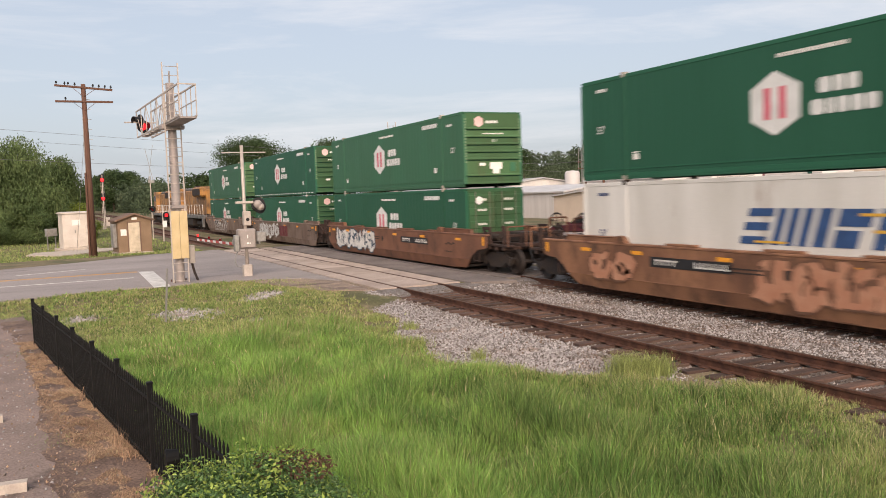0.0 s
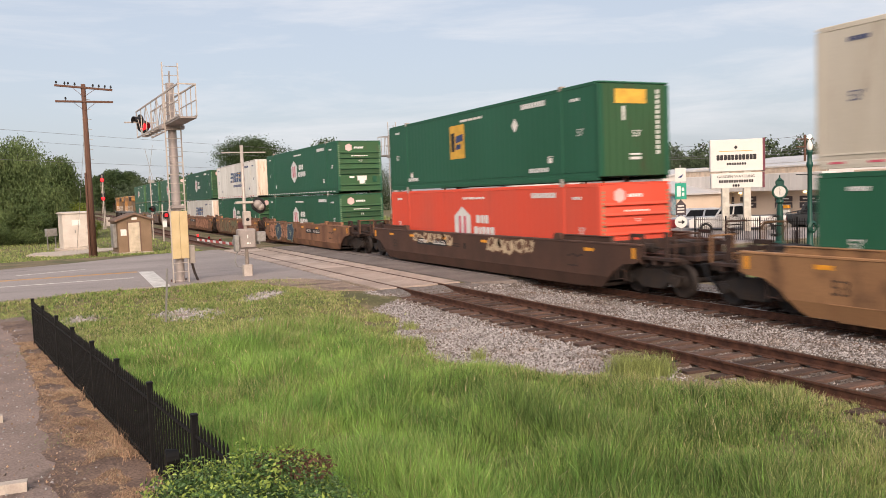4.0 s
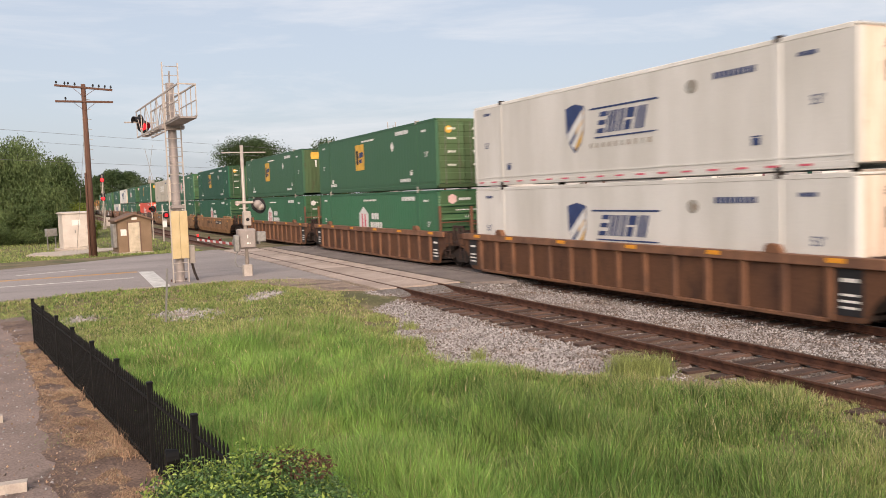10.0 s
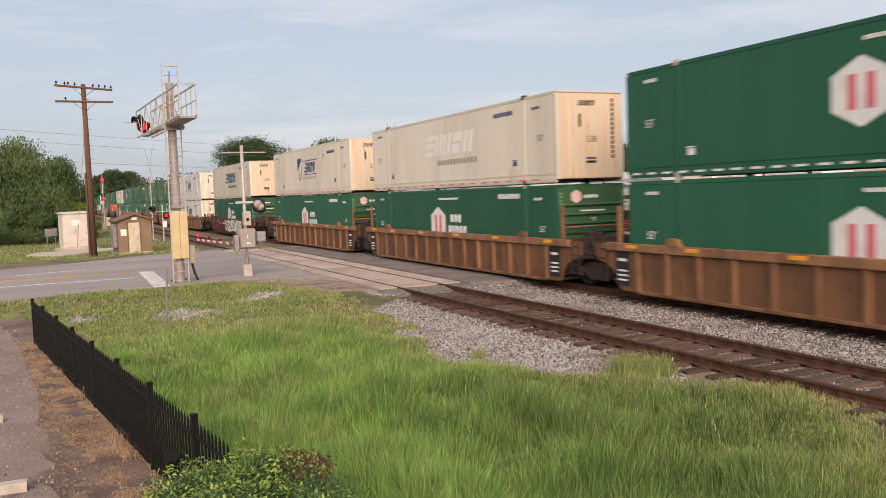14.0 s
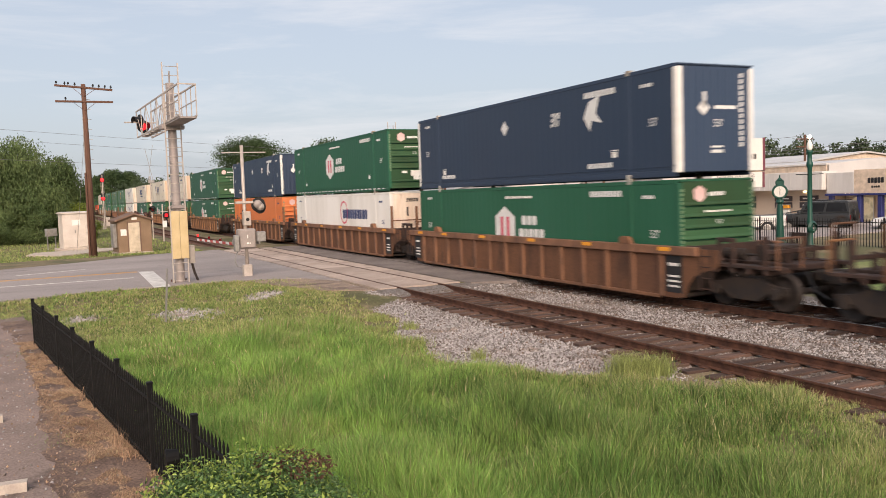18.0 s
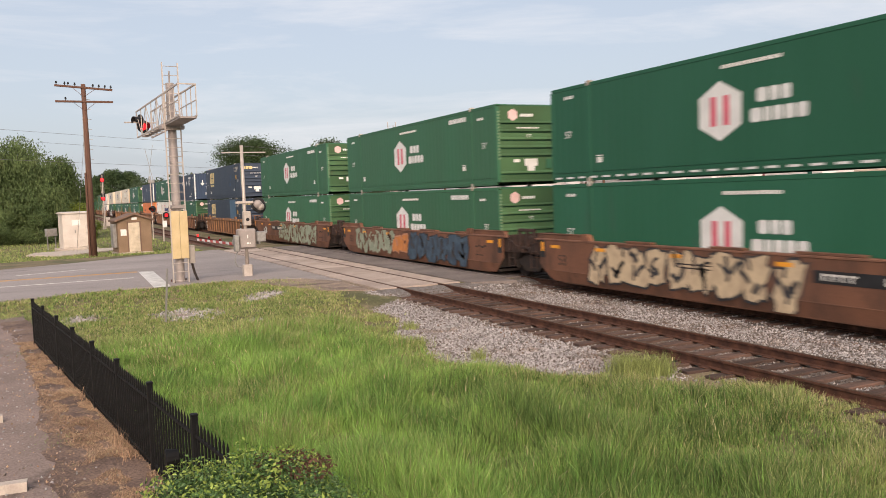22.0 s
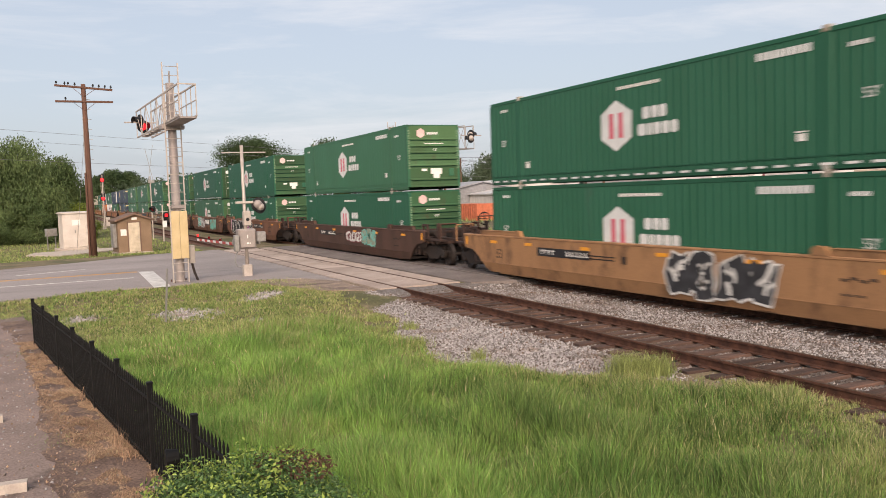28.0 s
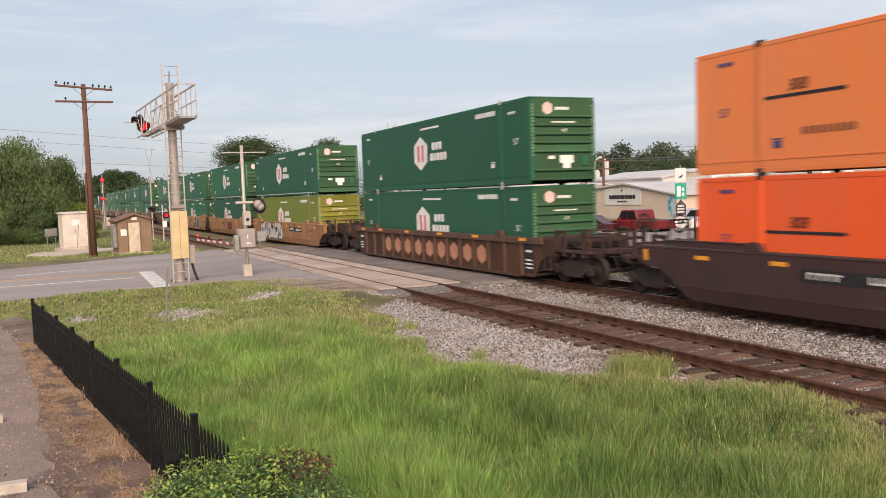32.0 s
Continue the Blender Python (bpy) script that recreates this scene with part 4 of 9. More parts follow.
            part("stencil_text", cached(("stencil_text",), lambda: flat(rect(0, 0.25, 0.38, 0.08), rect(0, -0.05, 0.4, 0.05), rect(0, -0.18, 0.44, 0.05), rect(0, -0.31, 0.4, 0.05)), M_PALE_MARK), None, ob, at=side_m(x, 0.74, CAR_Y - 0.077))
    else:
        fold = cached(("fold_line",), lambda: Mesh().cbox(-LEN + 0.4, -0.4, -0.012, 0.004, FOLD - 0.012, FOLD + 0.012, 0.004), m)
        part("fold_line", fold, None, ob, at=(0, CAR_Y, 0))
        if first or last:
            xm = -4.7 if first else -11.5
            part("reporting_mark", cached(("mark_panel",), lambda: flat(rect(0, 0, 2.9, 0.27)), M_BLACK_MARK), None, ob, "black reporting panel", at=side_m(xm, 1.02, CAR_Y + 0.003))
            part("mark_text", cached(("mark_text",), lambda: flat(*[q for k in range(4) for q in (rect(-1.2 + 0.22 * k, 0, 0.05, 0.15), rect(-1.13 + 0.22 * k, 0.05, 0.09, 0.04))], *[q for k in range(6) for q in (rect(0.25 + 0.2 * k, 0, 0.05, 0.15), rect(0.31 + 0.2 * k, -0.05, 0.08, 0.04))]), M_PALE_MARK), None, ob, at=side_m(xm, 1.02, CAR_Y + 0.008))
        part("small_stencil", cached(("thin_stencil",), lambda: flat(rect(0, 0.05, 1.5, 0.035), rect(0.05, -0.04, 1.3, 0.035), rect(1.15, 0, 0.18, 0.22)), M_STEEL_DARK), None, ob, at=side_m(-6.6, 0.98, CAR_Y + 0.003))
        part("size_stencil", text_mesh("53", 0.46, M_STEEL_DARK), None, ob, at=side_m(-0.75, 0.80, CAR_Y + 0.003))
        part("small_stencil", cached(("small_stencil",), lambda: flat(*[rect(0.22 * k, 0.04 * (k % 2), 0.16, 0.06) for k in range(4)], *[rect(0.2 * k, -0.3, 0.12, 0.05) for k in range(3)]), M_STEEL_DARK), None, ob, at=side_m(-LEN + 1.4, 1.0, CAR_Y + 0.003))
    for x in (-0.35, -2.7, -5.9, -9.3, -12.4, -LEN + 0.35):
        part("reflector", cached(("reflector",), lambda: flat(rect(0, 0, 0.46, 0.10)), M_ORANGE_REFL), None, ob, "amber reflector",
             at=side_m(x, 1.38 if ribbed else 1.22, CAR_Y + (0.016 if ribbed else 0.003)))
    part("well_floor", cached(("well_floor",), lambda: Mesh().box(-LEN - 0.1, 0.1, -1.36, 1.36, 0.15, 0.235).cbox(-LEN - 0.6, 0.75, -0.4, 0.4, 0.85, 1.0, 0.02).box(-0.2, 0.1, -1.4, 1.4, 0.3, 1.0).box(-LEN - 0.1, -LEN + 0.02, -1.4, 1.4, 0.3, 1.0), M_STEEL_DARK), None, ob)
    if ribbed:
        for x in (() if first else (0.32,)) + (() if last else (-LEN - 0.32,)):
            for sy in (1, -1):
                part("end_post", cached(("end_post",), lambda: Mesh().cbox(-0.05, 0.05, -0.05, 0.05, 1.0, 2.5, 0.01), m), None, ob, "tan upright post", (x, sy * 1.36, 0))
            part("cross_rail", cached(("cross_rail",), lambda: Mesh().rod((0, -1.36, 1.82), (0, 1.36, 1.82), 0.03, n=6), m), None, ob, at=(x, 0, 0))
    else:
        for x, run_out in ((0.36 if not first else 1.72, first), (-LEN - (0.36 if not last else 1.72), last)):
            if not run_out:
                part("end_marker", cached(("end_marker",), lambda: flat(rect(0, 0, 0.3, 0.55)), M_BLACK_MARK), None, ob, "black end panel", side_m(x, 1.12, CAR_Y + 0.003))
            part("end_reflector", cached(("end_reflector",), lambda: flat(rect(0, 0.08, 0.14, 0.3)), M_ORANGE_REFL), None, ob, "amber end reflector", side_m(x, 1.12, CAR_Y + 0.008))
    end_deck(ob, m, M_RUSTY, 1, 0.75, 3.1 if first else 1.72, first)
    end_deck(ob, m, M_RUSTY, -1, -LEN - 0.75, -LEN - 3.1 if last else -LEN - 1.70, last)
    truck(ob, 1.95 if first else 1.72)
    if last:
        truck(ob, -LEN - 1.95)
    for layer, tag in enumerate(tags):
        if tag[0] == "blocks":
            part("painted_mark", cached(("painted_mark",), lambda: flat(*[[(x - 0.3, -0.34), (x + 0.3, -0.34), (x + 0.24, 0.34), (x - 0.36, 0.34)] for x in (-0.72, 0.0, 0.72)]), G_DKRED), None, ob, "dark red painted mark", side_m(tag[1], 0.86, CAR_Y + 0.012))
        elif tag[0] == "dark_panel":
            part("mark_panel", cached(("dark_mark_panel",), lambda: flat(rect(0, 0, 2.6, 0.56)), M_BLACK_MARK), None, ob, "black mark panel", side_m(tag[1], 0.98, CAR_Y + 0.012))
            part("painted_mark", cached(("pale_painted_mark",), lambda: flat(*[[(x - 0.3, -0.2), (x + 0.3, -0.2), (x + 0.26, 0.2), (x - 0.34, 0.2)] for x in (-0.72, 0.0, 0.72)]), M_PALE_MARK), None, ob, "pale painted mark", side_m(tag[1], 0.98, CAR_Y + 0.017))
        elif tag[0] == "panels":
            for k in range(tag[1]):
                part("painted_patch", cached(("painted_patch",), lambda: flat([(px * 1.1, py) for px, py in hexagon(0.36)]), G_SALMON), None, ob, "faded painted patch", side_m(-0.55 - 1.158 * (k + 2.5), 0.72, CAR_Y - 0.082))
        else:
            graffiti(ob, *tag, layer=layer)
    return ob


G_GREY = mat("grey_spray_paint", (0.42, 0.42, 0.41), 0.7, col2=(0.6, 0.6, 0.58), scale=2, bump=0)
G_BLACK = mat("black_spray_paint", (0.015, 0.015, 0.018), 0.6, bump=0)
G_WHITE = mat("white_spray_paint", (0.70, 0.68, 0.64), 0.7, col2=(0.5, 0.48, 0.45), scale=2, bump=0)
G_TEAL = mat("teal_spray_paint", (0.12, 0.42, 0.36), 0.7, col2=(0.2, 0.5, 0.42), bump=0)
G_GREEN = mat("grey_green_spray_paint", (0.20, 0.24, 0.17), 0.7, col2=(0.32, 0.34, 0.26), scale=3, bump=0)
G_NAVY = mat("navy_spray_paint", (0.03, 0.05, 0.08), 0.7, col2=(0.06, 0.10, 0.14), bump=0)
G_PINK = mat("pink_spray_paint", (0.55, 0.16, 0.35), 0.7, bump=0)
G_CREAM = mat("cream_spray_paint", (0.55, 0.43, 0.28), 0.7, col2=(0.4, 0.3, 0.2), bump=0)
G_ORANGE = mat("orange_spray_paint", (0.55, 0.21, 0.06), 0.7, bump=0)
G_CHARCOAL = mat("charcoal_spray_paint", (0.045, 0.045, 0.05), 0.7, col2=(0.02, 0.02, 0.022), bump=0)
G_SAGE = mat("sage_spray_paint", (0.30, 0.35, 0.26), 0.7, col2=(0.20, 0.21, 0.14), scale=1.6, bump=0)
G_CAMO = mat("olive_brown_spray_paint", (0.15, 0.15, 0.085), 0.75, col2=(0.26, 0.17, 0.10), scale=1.3, lo=0.42, hi=0.56, bump=0, spots=(0.06, 0.06, 0.04), spot_scale=2.2, spot_lo=0.55, spot_hi=0.62)
G_DKRED = mat("dark_red_spray_paint", (0.16, 0.035, 0.04), 0.7, bump=0)
G_FADE = mat("faded_spray_paint", (0.36, 0.22, 0.12), 0.8, col2=(0.45, 0.3, 0.18), bump=0)
G_RUST = mat("rust_brown_spray_paint", (0.11, 0.055, 0.035), 0.8, col2=(0.17, 0.085, 0.05), scale=2, bump=0)
G_SALMON = mat("salmon_spray_paint", (0.38, 0.17, 0.10), 0.8, col2=(0.45, 0.24, 0.15), bump=0)

# offsets of the containers' fronts behind the train's origin, in metres
OFFSETS = (-83.86, -64.24, -44.67, -20.77, -1.24, 18.41, 42.28, 65.89, 85.6, 105.26, 128.88, 148.55, 168.11, 191.74, 215.68, 235.28,
           254.91, 278.67, 298.38, 318.05, 341.72, 365.43, 385.16, 404.83, 428.77, 448.41, 468.0, 492.01, 515.81, 535.34, 554.91, 578.92, 602.77)
H, E = "hex", "louver"
# colour, ribbed sides, first and last of its set, upper load, lower load, graffiti
TRAIN = (
    ("grey_brown", False, 1, 0, ("light_green", H, E), ("green", H, E), ((-3.0, -9.0, 0.3, 1.3, car_paint("grey_brown"), G_GREY, 60, 7),)),
    ("grey_brown", False, 0, 0, ("green", H, E, False, True), ("green", H, E), (("blocks", -9.0), (-2.0, -7.6, 0.3, 1.3, G_GREY, car_paint("grey_brown"), 61, 6))),
    ("brown", False, 0, 1, ("light_green", H, E), ("green", H, "doors"), ((-0.8, -6.6, 0.3, 1.3, G_WHITE, G_NAVY, 11, 7),)),
    ("light_brown", False, 1, 0, ("green", H, E), ("white", "word", "plain"), ((-6.8, -11.0, 0.3, 1.3, G_SALMON, G_RUST, 12, 4), (-11.2, -14.6, 0.3, 1.3, G_SALMON, G_RUST, 13, 3), (-0.6, -2.6, 0.4, 1.2, G_SALMON, G_RUST, 10, 2))),
    ("light_brown", False, 0, 0, ("white", "word", "plain"), ("green", H, E), ((-1.4, -9.2, 0.2, 1.36, G_CAMO, G_RUST, 14, 9), ("blocks", -10.6))),
    ("light_brown", False, 0, 1, ("green", H, E, False, True), ("green", H, E), ((-0.9, -7.2, 0.25, 1.36, G_SALMON, G_RUST, 16, 6), (-2.6, -4.0, 0.3, 1.36, G_NAVY, G_GREEN, 17, 1), (-5.9, -7.2, 0.25, 1.36, G_NAVY, G_GREEN, 20, 1))),
    ("dark_brown", False, 1, 1, ("green", "square", "plain"), ("red", H, E), ((-2.8, -6.7, 0.95, 1.36, G_CREAM, G_RUST, 18, 7), (-9.5, -12.8, 0.85, 1.36, G_CREAM, G_RUST, 44, 5))),
    ("tan", False, 1, 0, ("cream", "faded", "plain"), ("green", H, E), ((-8.5, -13.5, 0.35, 1.45, G_WHITE, G_BLACK, 19, 3),)),
    ("tan", False, 0, 0, ("light_green", H, E), ("green", H, E), (("blocks", -9.4), (-2.2, -7.4, 0.5, 1.3, car_paint("tan"), G_FADE, 21, 6), (-11.6, -15.4, 0.25, 1.36, car_paint("tan"), G_FADE, 46, 3))),
    ("tan", False, 0, 1, ("green", "square", "doors"), ("green", H, E), ()),
    ("rust_orange", True, 1, 0, ("mid_green", "square", "plain"), ("light_green", H, "doors"), ()),
    ("rust_orange", True, 0, 0, ("mid_green", "square", "doors"), ("light_green", H, E, True), ()),
    ("rust_orange", True, 0, 1, ("white", "shield", "plain"), ("white", "shield", "plain"), ()),
    ("maroon", False, 1, 1, ("cream", "word", "plain"), ("green", H, E), ((-6.4, -13.2, 0.25, 1.38, G_WHITE, G_CHARCOAL, 22, 7), (-6.0, -7.2, 0.4, 1.3, G_GREY, G_DKRED, 47, 2))),
    ("ochre", True, 1, 0, ("cream", "shield", "plain"), ("green", H, E), ()),
    ("ochre", True, 0, 0, ("cream", "faded", "plain"), ("green", H, E), ()),
    ("ochre", True, 0, 1, ("green", H, E, False, True), ("green", H, E), ()),
    ("rust_orange", True, 1, 0, ("navy", "diamonds", "plain"), ("orange", "dark", E), ()),
    ("rust_orange", True, 0, 0, ("green", H, E, False, True), ("white", "ring", "plain"), ()),
    ("rust_orange", True, 0, 1, ("navy", "diamonds", "plain"), ("green", H, E), ()),
    ("ochre", True, 1, 1, ("slate", "yellow", E), ("slate", "yellow_panel", E), ()),
    ("brown", False, 1, 0, ("light_green", H, E), ("light_green", H, E), ((-5.4, -14.2, 0.22, 1.38, G_SAGE, G_RUST, 24, 9), (-0.8, -1.9, 0.5, 1.0, G_GREY, G_RUST, 48, 2))),
    ("brown", False, 0, 0, ("light_green", H, E), ("light_green", H, E), ((-1.4, -6.6, 0.25, 1.38, G_GREEN, G_RUST, 25, 6), (-6.6, -8.3, 0.4, 1.2, G_ORANGE, G_SALMON, 26, 2), (-8.4, -14.2, 0.2, 1.38, G_NAVY, G_CHARCOAL, 27, 6))),
    ("brown", False, 0, 1, ("green", H, E, False, True), ("green", H, E), ((-2.1, -9.8, 0.28, 1.38, G_CREAM, G_CHARCOAL, 28, 9), (-13.4, -15.7, 0.6, 1.25, G_CREAM, G_DKRED, 29, 4))),
    ("brown", False, 1, 0, ("green", H, E), ("green", H, E), ((-7.1, -12.8, 0.2, 1.38, G_BLACK, G_GREY, 30, 7), (-13.1, -14.0, 0.95, 1.3, G_TEAL, G_GREEN, 31, 1), (-13.5, -14.4, 0.35, 0.75, G_TEAL, G_GREEN, 49, 1), (-6.3, -6.9, 1.0, 1.34, G_TEAL, G_GREY, 50, 1), (-6.2, -6.8, 0.34, 0.66, G_TEAL, G_GREY, 62, 1))),
    ("brown", False, 0, 0, ("green", H, "doors", False, True), ("light_green", H, "doors"), ((-3.1, -5.4, 0.5, 1.38, G_TEAL, G_WHITE, 32, 3), (-5.2, -7.2, 0.3, 1.38, G_GREY, G_DKRED, 33, 3), ("dark_panel", -8.8), (-10.6, -13.6, 0.35, 1.3, G_TEAL, G_GREEN, 34, 4))),
    ("brown", False, 0, 1, ("green", H, E), ("green", H, E), ((-1.2, -1.9, 0.4, 1.3, G_PINK, G_WHITE, 36, 1), (-7.3, -8.2, 0.3, 1.36, G_PINK, G_WHITE, 51, 1), (-1.6, -7.6, 0.2, 1.38, G_BLACK, G_WHITE, 35, 5), (-8.4, -9.6, 0.95, 1.25, G_BLACK, G_GREY, 52, 2))),
    ("dark_brown", False, 1, 1, ("light_green", H, E), ("green", H, E), ((-8.0, -10.3, 0.7, 1.25, G_WHITE, G_DKRED, 37, 3), (-10.4, -12.4, 0.6, 1.35, G_GREEN, G_TEAL, 38, 3))),
    ("tan", False, 1, 0, ("green", H, "doors", True, True), ("green", H, "doors", True), ((-9.4, -13.2, 0.22, 1.36, G_CHARCOAL, G_WHITE, 39, 4),)),
    ("tan", False, 0, 0, ("green", H, E, True, True), ("green", H, E), (("blocks", -9.8),)),
    ("tan", False, 0, 1, ("green", H, E, False, True), ("olive", H, E), ((-2.1, -8.0, 0.2, 1.36, G_GREY, G_CHARCOAL, 41, 6),)),
    ("dark_brown", True, 1, 1, ("green", H, E), ("green", H, E), (("panels", 9),)),
    ("umber", False, 1, 1, ("orange", "dark", "plain"), ("deep_orange", "dark", "plain"), ()),
)
RIDERS = []        # (thing, place along the train at the clip's start)


def build_train():
    for off, (colour, ribbed, first, last, upper, lower, tags) in zip(OFFSETS, TRAIN):
        x = -off
        RIDERS.append((well_car(colour, ribbed, x, first, last, tags), x, 0.0))
        RIDERS.append((container(*lower[:3], x, 0.272, *lower[3:]), x, 0.272))
        RIDERS.append((container(*upper[:3], x, 3.235, *upper[3:]), x, 3.235))


# ---- locomotives ----
M_LOCO_YEL = mat("grimy_locomotive_yellow", (0.40, 0.20, 0.055), 0.6, col2=(0.20, 0.11, 0.05), scale=0.9, lo=0.38, hi=0.62, spots=(0.06, 0.04, 0.03), spot_lo=0.5, spot_hi=0.68)
M_LOCO_GREY = mat("locomotive_grey", (0.17, 0.17, 0.165), 0.6, col2=(0.09, 0.08, 0.075), scale=1.2)
M_GLASS = mat("dark_glass", (0.012, 0.014, 0.017), 0.22, col2=(0.018, 0.02, 0.024), bump=0, spec=0.25)


def locomotive(x_front):
    ob = thing("locomotive", "grimy yellow and grey diesel locomotive with dark trucks, leading the train", "locomotive", pose(x_front, TRACK_Y, 0), "locomotives of the train")
    part("underframe", Mesh().cbox(-22.3, -0.3, -1.5, 1.5, 1.25, 1.62, 0.04), M_LOCO_GREY, ob)
    part("fuel_tank", Mesh().cbox(-14.5, -8.0, -1.35, 1.35, 0.35, 1.25, 0.15), M_STEEL_DARK, ob)
    hood = Mesh().cbox(-21.6, -5.6, -0.95, 0.95, 1.62, 4.35, 0.12)
    hood.cbox(-21.4, -15.8, -1.5, 1.5, 3.55, 4.6, 0.18)
    hd = part("hood", hood, M_LOCO_YEL, ob)
    for k in range(9):
        part("hood_door", Mesh().cbox(-7.4 - k * 0.9, -6.6 - k * 0.9, 0.95, 0.98, 1.9, 3.9, 0.01), M_LOCO_YEL, hd)
    part("radiator_grille", Mesh().box(-21.0, -16.2, 1.5, 1.52, 3.7, 4.4), M_STEEL_DARK, hd)
    part("roof_cowl", Mesh().cbox(-15.6, -6.2, -0.8, 0.8, 4.35, 4.65, 0.08), M_LOCO_GREY, ob)
    part("exhaust_stack", Mesh().cbox(-11.6, -10.2, -0.35, 0.35, 4.6, 4.85, 0.05), M_STEEL_DARK, ob)
    cab = part("cab", Mesh().prism([(-5.6, 1.62), (-5.6, 4.5), (-5.2, 4.68), (-3.2, 4.68), (-2.9, 4.45), (-2.7, 3.6), (-2.4, 1.62)], "y", -1.5, 1.5), M_LOCO_YEL, ob)
    for y in (1.505, -1.505):
        part("cab_window", Mesh().cbox(-5.2, -4.2, y - 0.02, y + 0.02, 3.3, 4.1, 0.02).cbox(-4.0, -3.2, y - 0.02, y + 0.02, 3.3, 4.1, 0.02), M_GLASS, cab)
    part("nose", Mesh().prism([(-2.5, 1.62), (-2.5, 3.2), (-1.1, 3.0), (-0.8, 2.7), (-0.8, 1.62)], "y", -1.0, 1.0), M_LOCO_YEL, ob)
    for sy in (1, -1):
        hr = Mesh().pipe([(-22.0, sy * 1.45, 2.7), (-5.7, sy * 1.45, 2.7)], 0.02)
        for k in range(10):
            hr.rod((-22.0 + k * 1.8, sy * 1.45, 1.6), (-22.0 + k * 1.8, sy * 1.45, 2.7), 0.02, n=6)
        part("handrail", hr, M_PALE_MARK, ob)
        part("step", Mesh().cbox(-22.4, -21.7, sy * 1.45 - 0.1, sy * 1.45 + 0.1, 0.4, 1.25, 0.02), M_LOCO_GREY, ob)
    for xc in (-4.6, -18.2):
        t = part("truck", Mesh().cbox(xc - 2.4, xc + 2.4, -1.15, 1.15, 0.55, 0.95, 0.06), M_STEEL_DARK, ob)
        for dx in (-1.9, 0, 1.9):
            for sy in (1, -1):
                part("wheel", cached(("wheel",), wheel_mesh, M_WHEEL, True), None, t, at=pose(xc + dx, sy * 0.77, 0.46, 0, 0, 0 if sy < 0 else 180))
    part("rear_coupler", Mesh().cbox(-22.9, -22.3, -0.15, 0.15, 0.75, 1.02, 0.03), M_STEEL_DARK, ob)
    part("front_coupler", Mesh().cbox(-0.3, 0.2, -0.15, 0.15, 0.75, 1.02, 0.03), M_STEEL_DARK, ob)
    part("snow_plow", Mesh().prism([(-0.3, 0.12), (-0.3, 1.2), (0.15, 0.35), (0.3, 0.12)], "y", -1.4, 1.4), M_STEEL_DARK, ob)
    return ob


def motions():
    """The train leaves along the far track at about 70 km/h, losing a little speed, with a slight surge and slack."""
    slack = {0: -0.3, 1: 0.0, 2: 0.17, 3: -0.2, 6: -0.22, 7: 0.04, 8: 0.12, 9: -0.3, 10: -0.12, 11: 0.15, 12: -0.18, 13: 0.0, 14: 0.1, 17: 0.28,
             18: 0.1, 19: -0.06, 20: 0.15, 21: 0.4, 22: -0.38, 23: -0.14, 24: 0.07, 25: -0.28, 28: -0.16, 29: -0.1, 30: 0.18, 31: 0.08, 32: 0.35}
    for ob, x0, z in RIDERS:
        walk(ob, [(t, pose(x0 + 19.6625 * t - 0.0108625 * t * t + d, TRACK_Y, z)) for t, d in slack.items()])


# ---- ground ----
TRACK_Y = -15.795          # centre of the far track, which the train uses
NEAR_Y = -10.97            # centre of the near track
GAUGE = 0.7535             # from a track's centre to the middle of a rail head


def smooth(a, b, v):
    """0 at a, 1 at b, eased between; a may be above b."""
    u = min(1.0, max(0.0, (v - a) / (b - a)))
    return u * u * (3 - 2 * u)


def fence_y(x):
    return 0.5 + 0.128 * (x - 22.14)


def ground_z(x, y):
    z = -0.34
    z += 0.27 * smooth(27.5, 31.0, x) * (1 - smooth(52.0, 60.0, x))
    z += 0.16 * smooth(52.0, 60.0, x)
    z += 0.27 * smooth(21.5, 25.0, x) * smooth(-4.5, -7.5, y) * (1 - smooth(27.5, 31.0, x))
    if 31.0 < x < 52.0:
        z = min(z, -0.07)
    if y < -10.2 and y > -19.5 and x < 24.0:
        z = min(z, -0.30)
    if x < 14.0 and -10.6 < y < -7.5:
        z += 0.13 * smooth(-7.8, -9.3, y) * smooth(13.0, 10.5, x)
    if abs(x) < 60 and abs(y) < 60:
        z += 0.03 * noise.noise(Vector((x * 0.6, y * 0.6, 0))) * (1 if x < 29 else 0.3)
    return z


def steps(near0, near1, d, far0, far1):
    v = list(np.arange(near0, near1 + d / 2, d))
    g, k = d, v[-1]
    while k < far1:
        g *= 1.35
        k = min(far1, k + g)
        v.append(k)
    g, k = d, v[0]
    while k > far0:
        g *= 1.35
        k = max(far0, k - g)
        v.insert(0, k)
    return v


M_SOIL = mat("bare_soil_and_short_grass", (0.085, 0.085, 0.035), 0.95, col2=(0.19, 0.145, 0.085), scale=0.35, lo=0.42, hi=0.62, fine=14, fine_amt=0.35, bump=0.6, bump_scale=14, world_space=True, spots=(0.24, 0.19, 0.12), spot_scale=0.8, spot_lo=0.56, spot_hi=0.7)
M_DIRT = mat("dry_dirt", (0.175, 0.118, 0.090), 0.95, col2=(0.105, 0.070, 0.055), scale=1.6, lo=0.40, hi=0.60, fine=26, fine_amt=0.55, bump=1.0, bump_scale=30, world_space=True, spots=(0.25, 0.17, 0.11), spot_scale=3.2, spot_lo=0.55, spot_hi=0.68)
